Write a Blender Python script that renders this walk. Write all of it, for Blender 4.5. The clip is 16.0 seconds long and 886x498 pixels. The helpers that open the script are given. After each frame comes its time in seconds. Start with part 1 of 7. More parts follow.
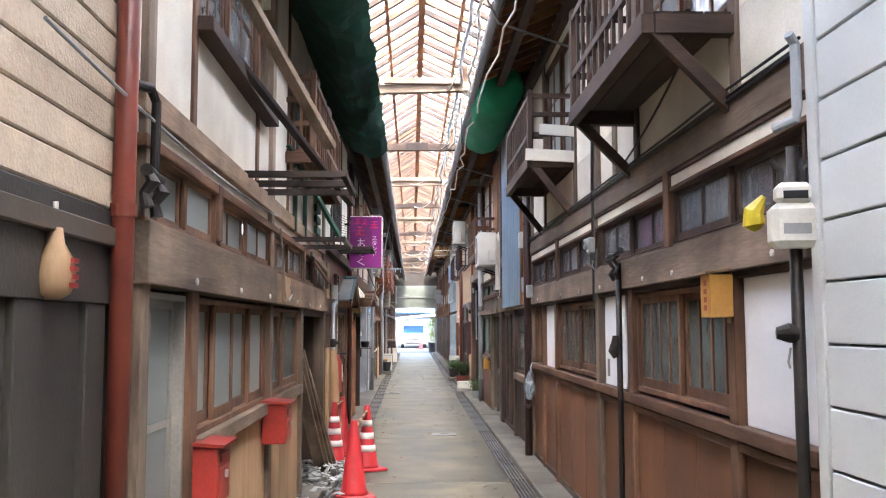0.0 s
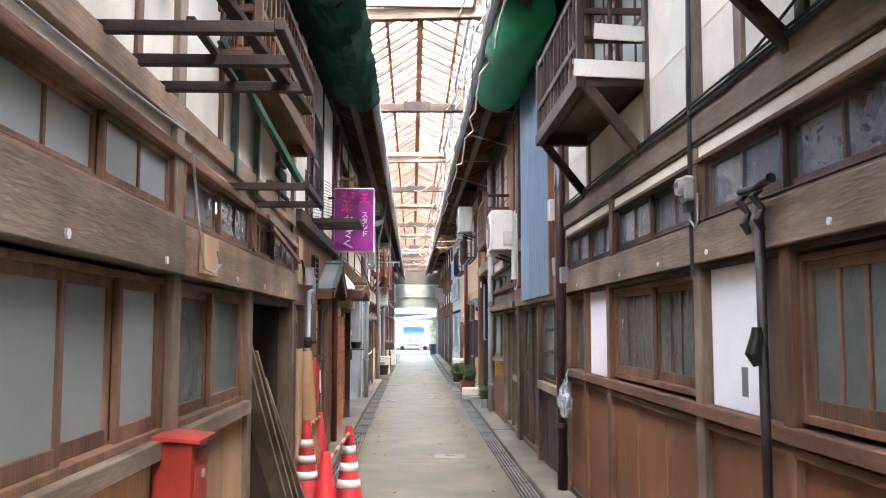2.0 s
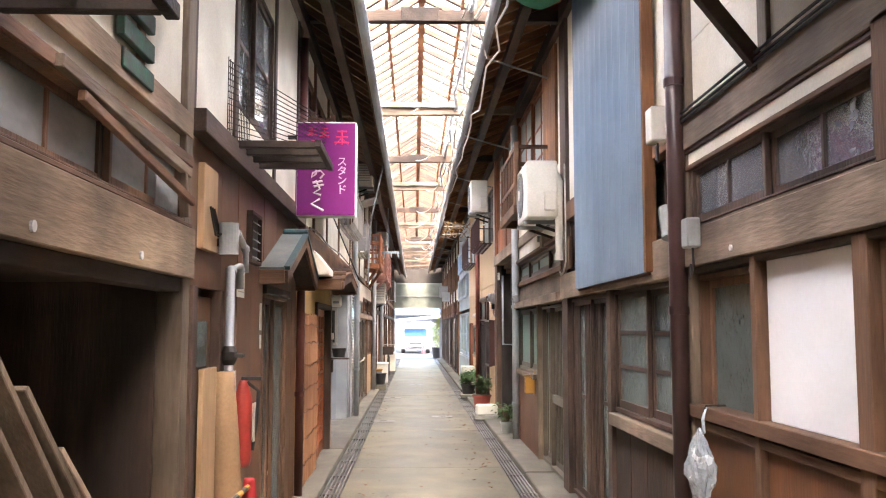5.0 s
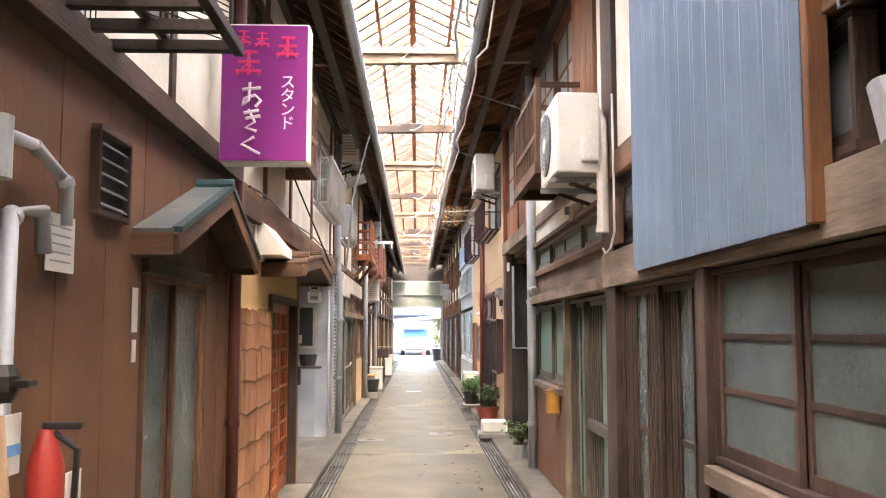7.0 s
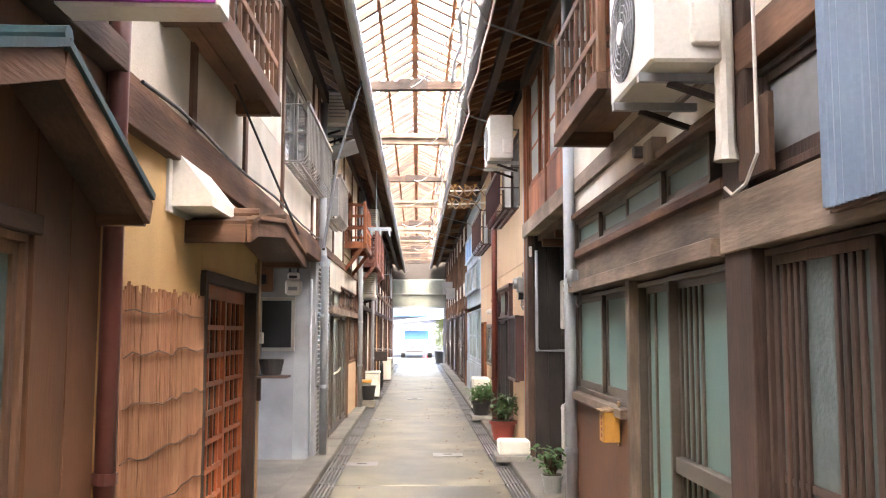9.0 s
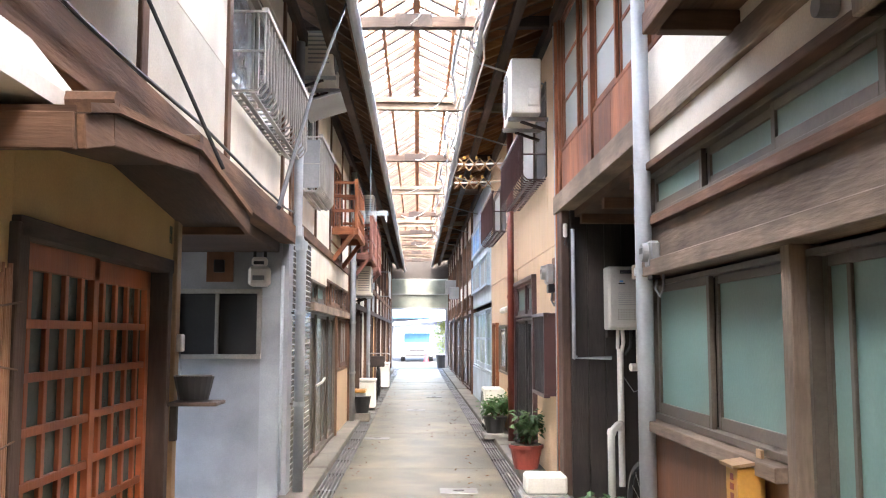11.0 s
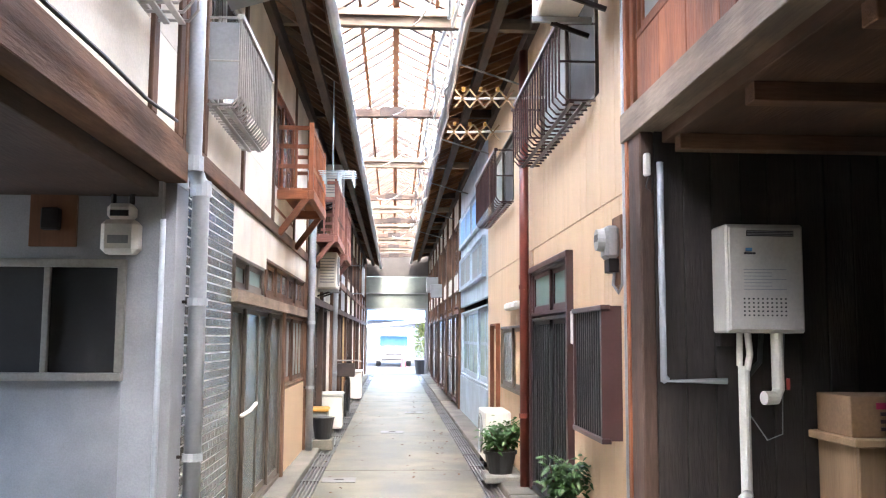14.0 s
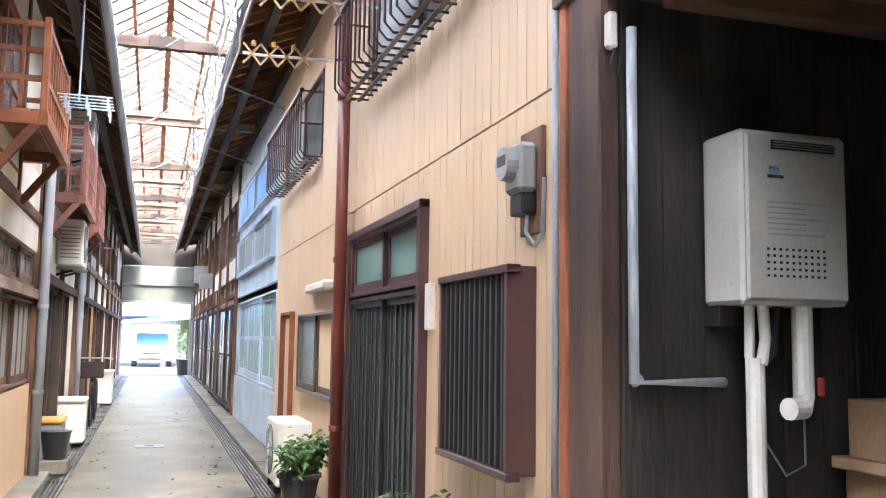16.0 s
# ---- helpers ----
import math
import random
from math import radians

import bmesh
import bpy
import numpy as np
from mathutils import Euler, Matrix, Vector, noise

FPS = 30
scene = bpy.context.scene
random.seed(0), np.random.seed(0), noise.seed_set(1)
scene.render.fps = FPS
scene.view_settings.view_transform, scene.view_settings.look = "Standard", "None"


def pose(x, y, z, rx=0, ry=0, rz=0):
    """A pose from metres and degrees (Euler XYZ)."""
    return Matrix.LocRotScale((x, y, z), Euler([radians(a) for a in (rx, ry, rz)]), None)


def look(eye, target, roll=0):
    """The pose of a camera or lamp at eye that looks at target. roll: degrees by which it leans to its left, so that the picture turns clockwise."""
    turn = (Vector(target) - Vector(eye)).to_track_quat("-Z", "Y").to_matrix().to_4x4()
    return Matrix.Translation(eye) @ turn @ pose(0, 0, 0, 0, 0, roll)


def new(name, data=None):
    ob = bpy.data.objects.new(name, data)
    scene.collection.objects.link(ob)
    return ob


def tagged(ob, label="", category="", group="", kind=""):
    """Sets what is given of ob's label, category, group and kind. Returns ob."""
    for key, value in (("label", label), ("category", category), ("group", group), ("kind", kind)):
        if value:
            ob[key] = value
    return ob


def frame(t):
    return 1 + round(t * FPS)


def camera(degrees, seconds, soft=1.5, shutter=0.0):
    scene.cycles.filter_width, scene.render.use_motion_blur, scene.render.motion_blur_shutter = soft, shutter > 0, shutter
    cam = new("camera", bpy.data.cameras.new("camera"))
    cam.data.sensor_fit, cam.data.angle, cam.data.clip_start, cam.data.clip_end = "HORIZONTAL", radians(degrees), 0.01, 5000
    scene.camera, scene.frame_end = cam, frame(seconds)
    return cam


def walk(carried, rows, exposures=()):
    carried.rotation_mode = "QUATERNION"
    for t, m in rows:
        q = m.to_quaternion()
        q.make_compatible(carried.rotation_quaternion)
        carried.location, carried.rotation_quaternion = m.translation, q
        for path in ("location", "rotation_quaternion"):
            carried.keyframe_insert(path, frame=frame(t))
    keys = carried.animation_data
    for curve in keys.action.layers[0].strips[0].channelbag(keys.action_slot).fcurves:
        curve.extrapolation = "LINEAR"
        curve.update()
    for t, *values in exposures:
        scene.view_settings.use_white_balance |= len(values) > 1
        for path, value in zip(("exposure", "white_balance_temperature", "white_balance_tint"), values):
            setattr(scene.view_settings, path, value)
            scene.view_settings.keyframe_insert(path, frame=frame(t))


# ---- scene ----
cam = camera(53.1, 16.0, soft=1.1)
METRES, EYE, TILT, LEAN, TURN = 18.0, 1.53, 0.0, 0.0, -2.0
EXPO = 4.75
ROWS = [
    (0.0, 0.0, 0.0, 0.0, 0.01, 4.9, 0.12),
    (0.5, -0.0022, 0.0343, -0.0018, -0.01, 4.96, 0.11),
    (1.0, -0.0018, 0.0681, -0.0027, 0.02, 4.97, 0.09),
    (1.5, -0.0031, 0.1015, -0.0034, 0.01, 5.0, 0.05),
    (2.0, -0.0034, 0.134, -0.0039, 0.04, 5.04, 0.0),
    (2.5, -0.004, 0.1661, -0.003, 0.05, 5.09, 0.01),
    (3.0, -0.0049, 0.1988, -0.0035, 0.09, 5.13, 0.01),
    (3.5, -0.0051, 0.2318, -0.0024, 0.11, 5.15, 0.05),
    (4.0, -0.0076, 0.2642, -0.0028, 0.12, 5.16, 0.02),
    (6.5, -0.0096, 0.427, -0.0048, 0.23, 5.16, -0.03),
    (7.0, -0.0078, 0.459, -0.0038, 0.28, 5.19, -0.01),
    (7.5, -0.0087, 0.4897, -0.004, 0.31, 5.23, -0.04),
    (8.0, -0.0086, 0.5213, -0.0046, 0.35, 5.26, -0.05),
    (8.5, -0.0107, 0.552, -0.0055, 0.34, 5.3, -0.04),
    (9.0, -0.0125, 0.5829, -0.0063, 0.35, 5.34, -0.08),
    (11.5, -0.0196, 0.7376, -0.0067, 0.36, 5.55, -0.07),
    (12.0, -0.0216, 0.7676, -0.0068, 0.34, 5.58, -0.05),
    (12.5, -0.0232, 0.7975, -0.007, 0.34, 5.61, -0.07),
    (13.0, -0.0237, 0.8273, -0.0068, 0.31, 5.65, -0.09),
    (13.5, -0.0253, 0.8564, -0.0069, -0.01, 5.67, -0.18),
    (14.0, -0.0246, 0.8859, -0.006, -1.14, 5.7, -0.32),
    (14.5, -0.0252, 0.9143, -0.0069, -3.92, 5.8, -0.51),
    (15.0, -0.0245, 0.9439, -0.0089, -8.82, 5.83, -0.63),
    (15.5, -0.026, 0.9718, -0.0108, -13.08, 5.87, -0.8),
    (16.0, -0.0312, 0.9982, -0.0112, -16.1, 5.91, -0.82),
]
walk(cam, [(t, pose(0, 0, EYE, TILT, LEAN, TURN) @ pose(METRES * x, METRES * y, METRES * z, 90 + pitch, roll, yaw)) for t, x, y, z, yaw, pitch, roll in ROWS], exposures=[(0, EXPO - 0.3, 6300, 8), (2.5, EXPO - 0.05, 6350, 8), (6.5, EXPO + 0.1, 7400, 12), (9.0, EXPO + 0.2, 7150, 12), (12.0, EXPO + 0.25, 6350, 9), (14.0, EXPO + 0.35, 6250, 9), (16, EXPO + 0.2, 6150, 8)])

# ---- world and sun ----
world = bpy.data.worlds.new("world")
scene.world = world
world.use_nodes = True
wn = world.node_tree
sky = wn.nodes.new("ShaderNodeTexSky")
sky.sky_type, sky.sun_disc, sky.sun_elevation, sky.sun_rotation = "NISHITA", False, radians(58), radians(177)
sky.dust_density = 5.0
wn.nodes["Background"].inputs[1].default_value = 0.15
wn.links.new(sky.outputs[0], wn.nodes["Background"].inputs[0])
sun = new("sun", bpy.data.lights.new("sun", "SUN"))
sun.data.energy, sun.data.angle, sun.data.color = 0.5, radians(25), (1.0, 0.95, 0.88)
SUN_AZ, SUN_EL = radians(177), radians(58)
sun_dir = Vector((math.sin(SUN_AZ) * math.cos(SUN_EL), math.cos(SUN_AZ) * math.cos(SUN_EL), math.sin(SUN_EL)))
sun.matrix_world = look(sun_dir * 30, (0, 0, 0))


# ---- materials ----
def mat(name, c1, c2=None, rough=0.6, metal=0.0, scale=6.0, bump=0.15, stretch=(1, 1, 1), fine=60.0, spec=0.5, trans=0.0, dirt=0.3, rand=0.12):
    """Two scales of noise between two colours, a fine grain and a bump. stretch squeezes the noise along an axis for grain."""
    m = bpy.data.materials.new(name)
    m.use_nodes = True
    n, l = m.node_tree.nodes, m.node_tree.links
    b = n["Principled BSDF"]
    c2 = c2 or tuple(v * 0.75 for v in c1)
    tc = n.new("ShaderNodeTexCoord")
    mp = n.new("ShaderNodeMapping")
    mp.inputs["Scale"].default_value = stretch
    l.new(tc.outputs["Object"], mp.inputs[0])
    info = n.new("ShaderNodeObjectInfo")
    add = n.new("ShaderNodeVectorMath")
    add.operation = "MULTIPLY_ADD"
    add.inputs[1].default_value = (1, 1, 1)
    l.new(mp.outputs[0], add.inputs[0])
    off = n.new("ShaderNodeVectorMath")
    off.operation = "SCALE"
    off.inputs[0].default_value = (7.3, 3.1, 5.7)
    l.new(info.outputs["Random"], off.inputs["Scale"])
    l.new(off.outputs[0], add.inputs[2])
    big = n.new("ShaderNodeTexNoise")
    big.inputs["Scale"].default_value, big.inputs["Detail"].default_value = scale, 6
    l.new(add.outputs[0], big.inputs["Vector"])
    ramp = n.new("ShaderNodeValToRGB")
    ramp.color_ramp.elements[0].position, ramp.color_ramp.elements[1].position = 0.32, 0.68
    ramp.color_ramp.elements[0].color, ramp.color_ramp.elements[1].color = (*c2, 1), (*c1, 1)
    l.new(big.outputs["Fac"], ramp.inputs[0])
    small = n.new("ShaderNodeTexNoise")
    small.inputs["Scale"].default_value, small.inputs["Detail"].default_value = fine, 4
    l.new(add.outputs[0], small.inputs["Vector"])
    # dirt: large soft stains in the plain object space
    st = n.new("ShaderNodeTexNoise")
    st.inputs["Scale"].default_value, st.inputs["Detail"].default_value = 1.7, 8
    l.new(tc.outputs["Object"], st.inputs["Vector"])
    sr = n.new("ShaderNodeMapRange")
    sr.inputs[1].default_value, sr.inputs[2].default_value, sr.inputs[3].default_value, sr.inputs[4].default_value = 0.38, 0.66, 1.0 - dirt, 1.0
    l.new(st.outputs["Fac"], sr.inputs[0])
    fr = n.new("ShaderNodeMapRange")
    fr.inputs[3].default_value, fr.inputs[4].default_value = 1.0 - dirt * 0.8, 1.0 + dirt * 0.6
    l.new(small.outputs["Fac"], fr.inputs[0])
    m1 = n.new("ShaderNodeMath")
    m1.operation = "MULTIPLY"
    l.new(sr.outputs[0], m1.inputs[0])
    l.new(fr.outputs[0], m1.inputs[1])
    rr = n.new("ShaderNodeMapRange")
    rr.inputs[3].default_value, rr.inputs[4].default_value = 1 - rand, 1 + rand
    l.new(info.outputs["Random"], rr.inputs[0])
    m2 = n.new("ShaderNodeMath")
    m2.operation = "MULTIPLY"
    l.new(m1.outputs[0], m2.inputs[0])
    l.new(rr.outputs[0], m2.inputs[1])
    vm = n.new("ShaderNodeVectorMath")
    vm.operation = "SCALE"
    l.new(ramp.outputs[0], vm.inputs[0])
    l.new(m2.outputs[0], vm.inputs["Scale"])
    l.new(vm.outputs[0], b.inputs["Base Color"])
    rg = n.new("ShaderNodeMapRange")
    rg.inputs[3].default_value, rg.inputs[4].default_value = max(0.03, rough - 0.12), min(1, rough + 0.12)
    l.new(big.outputs["Fac"], rg.inputs[0])
    l.new(rg.outputs[0], b.inputs["Roughness"])
    b.inputs["Metallic"].default_value = metal
    b.inputs["Specular IOR Level"].default_value = spec
    b.inputs["Transmission Weight"].default_value = trans
    if bump:
        bp = n.new("ShaderNodeBump")
        bp.inputs["Strength"].default_value, bp.inputs["Distance"].default_value = bump, 0.01
        l.new(small.outputs["Fac"], bp.inputs["Height"])
        l.new(bp.outputs[0], b.inputs["Normal"])
    return m


def wood(name, c1, c2, axis, rough=0.7, bump=0.35, dirt=0.45):
    s = [7, 7, 7]
    s["xyz".index(axis)] = 0.8
    return mat(name, c1, c2, rough, 0, 1.1, bump, tuple(s), 11.0, 0.35, 0, min(0.7, dirt * 1.1), 0.25)


def glassy(name, tint, clear):
    """Window glass: part see-through, part mirror; tint paints in reflected brightness."""
    m = bpy.data.materials.new(name)
    m.use_nodes = True
    n, l = m.node_tree.nodes, m.node_tree.links
    b = n["Principled BSDF"]
    b.inputs["Base Color"].default_value = (*tint, 1)
    b.inputs["Roughness"].default_value = 0.06
    t = n.new("ShaderNodeBsdfTransparent")
    t.inputs[0].default_value = (0.85, 0.88, 0.86, 1)
    mix = n.new("ShaderNodeMixShader")
    tex = n.new("ShaderNodeTexNoise")
    tex.inputs["Scale"].default_value = 5
    mr = n.new("ShaderNodeMapRange")
    mr.inputs[3].default_value, mr.inputs[4].default_value = clear - 0.15, clear + 0.15
    l.new(tex.outputs["Fac"], mr.inputs[0])
    l.new(mr.outputs[0], mix.inputs[0])
    l.new(b.outputs[0], mix.inputs[1])
    l.new(t.outputs[0], mix.inputs[2])
    l.new(mix.outputs[0], n["Material Output"].inputs[0])
    bp = n.new("ShaderNodeBump")
    bp.inputs["Strength"].default_value, bp.inputs["Distance"].default_value = 0.06, 0.02
    l.new(tex.outputs["Fac"], bp.inputs["Height"])
    l.new(bp.outputs[0], b.inputs["Normal"])
    return m


GREYW = {a: wood("weathered_timber_" + a, (0.37, 0.28, 0.205), (0.18, 0.13, 0.092), a) for a in "xyz"}
OLDW = {a: wood("old_dark_oak_" + a, (0.27, 0.20, 0.148), (0.125, 0.09, 0.065), a) for a in "xyz"}
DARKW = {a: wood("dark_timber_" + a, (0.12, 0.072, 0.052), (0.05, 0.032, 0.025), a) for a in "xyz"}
BROWNW = {a: wood("brown_timber_" + a, (0.25, 0.135, 0.08), (0.115, 0.06, 0.036), a) for a in "xyz"}
REDW = {a: wood("reddish_timber_" + a, (0.38, 0.135, 0.06), (0.20, 0.07, 0.032), a) for a in "xyz"}
DOORW = {a: wood("red_varnished_timber_" + a, (0.46, 0.13, 0.05), (0.30, 0.08, 0.03), a, 0.45, 0.15, 0.25) for a in "xyz"}
# pine with the warm orange of sunlight put into its colour
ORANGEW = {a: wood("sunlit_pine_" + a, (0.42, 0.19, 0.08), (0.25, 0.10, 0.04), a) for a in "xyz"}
PALEW = {a: wood("pale_plywood_" + a, (0.50, 0.33, 0.19), (0.38, 0.24, 0.13), a, 0.65, 0.15, 0.25) for a in "xyz"}
PANELW = {a: wood("varnished_panel_" + a, (0.20, 0.09, 0.045), (0.13, 0.055, 0.028), a, 0.5, 0.15, 0.25) for a in "xyz"}
BOARDW = {a: wood("brown_board_" + a, (0.205, 0.098, 0.052), (0.155, 0.072, 0.038), a, 0.5, 0.1, 0.3) for a in "xyz"}
CREAM = mat("cream_plaster", (0.84, 0.79, 0.69), (0.74, 0.66, 0.54), 0.9, scale=2, fine=90, dirt=0.22)
WHITEP = mat("white_panel", (0.86, 0.87, 0.90), (0.80, 0.81, 0.84), 0.45, scale=2, bump=0.03, dirt=0.06, rand=0.02)
YELLOWP = mat("ochre_plaster", (0.66, 0.44, 0.20), (0.56, 0.35, 0.15), 0.85, scale=2, fine=100, dirt=0.2)
ORANGEP = mat("apricot_siding", (0.62, 0.45, 0.285), (0.56, 0.40, 0.245), 0.6, scale=0.8, bump=0.03, dirt=0.05, rand=0.012)
GREYP = mat("grey_mortar", (0.40, 0.415, 0.44), (0.31, 0.325, 0.345), 0.85, scale=3, fine=120, dirt=0.25)
SIDING = mat("pale_grey_siding", (0.62, 0.64, 0.635), (0.57, 0.59, 0.585), 0.55, scale=2, fine=80, bump=0.1, dirt=0.08, rand=0.02)
BEIGES = mat("beige_siding", (0.62, 0.50, 0.37), (0.54, 0.42, 0.30), 0.7, scale=14, fine=70, bump=0.5, dirt=0.2, rand=0.04)
LBLUE = mat("light_blue_sheet", (0.50, 0.60, 0.68), (0.42, 0.52, 0.60), 0.5, scale=3, dirt=0.25)
CONC = mat("concrete_paving", (0.185, 0.163, 0.112), (0.07, 0.065, 0.042), 0.5, scale=1.7, fine=70, bump=0.25, dirt=0.5)
CONCD = mat("damp_concrete", (0.20, 0.185, 0.15), (0.13, 0.115, 0.095), 0.8, scale=2.5, fine=60, bump=0.3, dirt=0.4)
STEELG = mat("galvanised_grating", (0.30, 0.30, 0.30), (0.20, 0.19, 0.18), 0.5, 0.7, scale=8, dirt=0.3)
FROST = mat("frosted_glass", (0.24, 0.265, 0.255), (0.20, 0.225, 0.215), 0.42, scale=1.3, fine=160, bump=0.06, dirt=0.1, spec=0.5)
FROSTG = mat("green_frosted_glass", (0.165, 0.275, 0.24), (0.13, 0.225, 0.195), 0.35, scale=4, fine=60, bump=0.08, dirt=0.12, spec=0.5)
FROSTD = mat("dark_frosted_glass", (0.125, 0.155, 0.145), (0.09, 0.115, 0.108), 0.22, scale=5, fine=40, bump=0.3, dirt=0.15, spec=0.6)
# pale grey tint puts the alley's bright reflections into the pane colour
GLASS = glassy("reflection_tinted_glass", (0.32, 0.32, 0.31), 0.26)
GLASSD = glassy("dim_window_glass", (0.15, 0.155, 0.17), 0.3)
BLUEM = mat("blue_grey_corrugated", (0.22, 0.295, 0.385), (0.18, 0.245, 0.33), 0.4, 0.0, scale=1.5, bump=0.05, dirt=0.15)
RUST = mat("rust_red_pipe", (0.19, 0.04, 0.024), (0.14, 0.03, 0.02), 0.4, 0, scale=4, bump=0.05, dirt=0.2)
OXIDE = mat("dark_oxide_pipe", (0.12, 0.035, 0.028), (0.085, 0.026, 0.022), 0.4, 0, scale=4, bump=0.05, dirt=0.2)
BROWNP = mat("dark_brown_pipe", (0.075, 0.035, 0.035), (0.055, 0.028, 0.028), 0.35, 0, scale=4, bump=0.03, dirt=0.2)
GREYPIPE = mat("grey_plastic_pipe", (0.42, 0.45, 0.49), (0.36, 0.39, 0.42), 0.4, 0, scale=4, bump=0.03, dirt=0.2)
IRON = mat("black_iron", (0.05, 0.045, 0.042), (0.03, 0.026, 0.024), 0.5, 0.6, scale=10, bump=0.2)
OLDIRON = mat("rusted_iron", (0.06, 0.042, 0.036), (0.03, 0.024, 0.022), 0.7, 0.5, scale=12, bump=0.3)
WHITEM = mat("off_white_enamel", (0.78, 0.76, 0.70), (0.70, 0.67, 0.60), 0.4, 0, scale=3, bump=0.02, dirt=0.18, rand=0.05)
GREYM = mat("grey_enamel", (0.34, 0.35, 0.355), (0.28, 0.29, 0.295), 0.45, 0, scale=3, bump=0.03, dirt=0.25)
BLACKP = mat("black_plastic", (0.025, 0.025, 0.027), (0.018, 0.018, 0.02), 0.45, 0, scale=6, bump=0.05)
# near-black: the darkness of unlit spaces is put into the colour
DARKG = mat("unlit_dark", (0.06, 0.05, 0.045), (0.04, 0.035, 0.03), 0.9, 0, scale=2)
REDP = mat("red_paint", (0.40, 0.04, 0.03), (0.30, 0.032, 0.025), 0.45, 0, scale=6, bump=0.06, dirt=0.3)
REDC = mat("red_cone_plastic", (0.46, 0.022, 0.03), (0.36, 0.018, 0.025), 0.5, 0, scale=6, bump=0.05, dirt=0.25)
WHITEB = mat("white_band", (0.8, 0.79, 0.78), (0.7, 0.68, 0.66), 0.5, 0, scale=10, dirt=0.25)
PURPLE = mat("purple_sign_face", (0.17, 0.008, 0.15), (0.14, 0.006, 0.125), 0.35, 0, scale=2, bump=0.02, dirt=0.15)
PINKP = mat("faded_red_lettering", (0.62, 0.02, 0.12), None, 0.5, 0, dirt=0.2)
GREENNET = mat("green_mesh_sheet", (0.05, 0.42, 0.22), (0.03, 0.28, 0.14), 0.6, 0, scale=5, fine=160, bump=0.4, trans=0.0)
GREENT = mat("green_paint", (0.035, 0.15, 0.095), (0.04, 0.038, 0.032), 0.65, 0, scale=9, dirt=0.4)
YELLOWB = mat("yellow_box_paint", (0.60, 0.31, 0.07), (0.50, 0.25, 0.05), 0.45, 0, scale=5, dirt=0.2)
TILEROOF = mat("grey_roof_tile", (0.10, 0.10, 0.11), (0.07, 0.07, 0.075), 0.5, 0, scale=4)
ALU = mat("aluminium_frame", (0.52, 0.50, 0.46), (0.44, 0.42, 0.38), 0.4, 0.6, scale=6, bump=0.03)
BRONZE = mat("bronze_frame", (0.16, 0.13, 0.10), (0.11, 0.09, 0.07), 0.45, 0.3, scale=6, bump=0.05)
WHITETILE = mat("glazed_white_tile", (0.15, 0.16, 0.16), (0.11, 0.12, 0.12), 0.15, 0, scale=30, bump=0.02, dirt=0.1, rand=0.1)
LIGHTGROUT = mat("pale_grout", (0.80, 0.80, 0.78), None, 0.9)
# worn west beam; the warm sunlight on it is put into the pale colour
PALEBEAM = wood("sunlit_worn_beam", (0.50, 0.36, 0.24), (0.24, 0.155, 0.10), "y")
GROUT = mat("dark_grout", (0.12, 0.115, 0.11), None, 0.9)
REED = wood("reed_stalk", (0.62, 0.32, 0.18), (0.42, 0.19, 0.10), "z", 0.75, 0.4, 0.3)
CARD = mat("cardboard", (0.42, 0.26, 0.14), (0.36, 0.22, 0.12), 0.85, 0, scale=4, bump=0.1)
BLUESKY = mat("blue_tarpaulin", (0.16, 0.40, 0.75), (0.12, 0.33, 0.65), 0.5, 0)
LEAF = mat("leaf_green", (0.07, 0.17, 0.03), (0.03, 0.09, 0.015), 0.5, 0, scale=8, rand=0.3)
TERRA = mat("red_plant_pot", (0.30, 0.06, 0.045), (0.23, 0.045, 0.035), 0.5, 0)
ASPHALT = mat("asphalt", (0.06, 0.06, 0.06), (0.045, 0.045, 0.045), 0.85, 0, scale=3, fine=150, bump=0.4)
SOIL = mat("soil", (0.06, 0.045, 0.03), None, 0.95, 0, scale=30, bump=0.6)

BLACKW = wood("blackened_board", (0.05, 0.04, 0.034), (0.025, 0.02, 0.018), "z")

# skylight sheet: translucent plastic, mostly clear
SHEET = bpy.data.materials.new("skylight_sheet")
SHEET.use_nodes = True
_n, _l = SHEET.node_tree.nodes, SHEET.node_tree.links
_n["Principled BSDF"].inputs["Base Color"].default_value = (0.8, 0.82, 0.82, 1)
_t = _n.new("ShaderNodeBsdfTransparent")
_m = _n.new("ShaderNodeMixShader")
_x = _n.new("ShaderNodeTexNoise")
_x.inputs["Scale"].default_value = 2.5
_r = _n.new("ShaderNodeMapRange")
_r.inputs[3].default_value, _r.inputs[4].default_value = 0.35, 0.75
_l.new(_x.outputs["Fac"], _r.inputs[0])
_l.new(_r.outputs[0], _m.inputs[0])
_d = _n.new("ShaderNodeBsdfTranslucent")
_d.inputs[0].default_value = (0.9, 0.92, 0.92, 1)
_l.new(_d.outputs[0], _m.inputs[1])
_l.new(_t.outputs[0], _m.inputs[2])
_l.new(_m.outputs[0], _n["Material Output"].inputs[0])

for _g in (GREENNET,):
    _n, _l = _g.node_tree.nodes, _g.node_tree.links
    _t, _m = _n.new("ShaderNodeBsdfTranslucent"), _n.new("ShaderNodeMixShader")
    _t.inputs[0].default_value = (0.06, 0.5, 0.26, 1)
    _m.inputs[0].default_value = 0.45
    _l.new(_n["Principled BSDF"].outputs[0], _m.inputs[1])
    _l.new(_t.outputs[0], _m.inputs[2])
    _l.new(_m.outputs[0], _n["Material Output"].inputs[0])

# ---- builders ----
BASE = {}
RNG = random.Random(7)


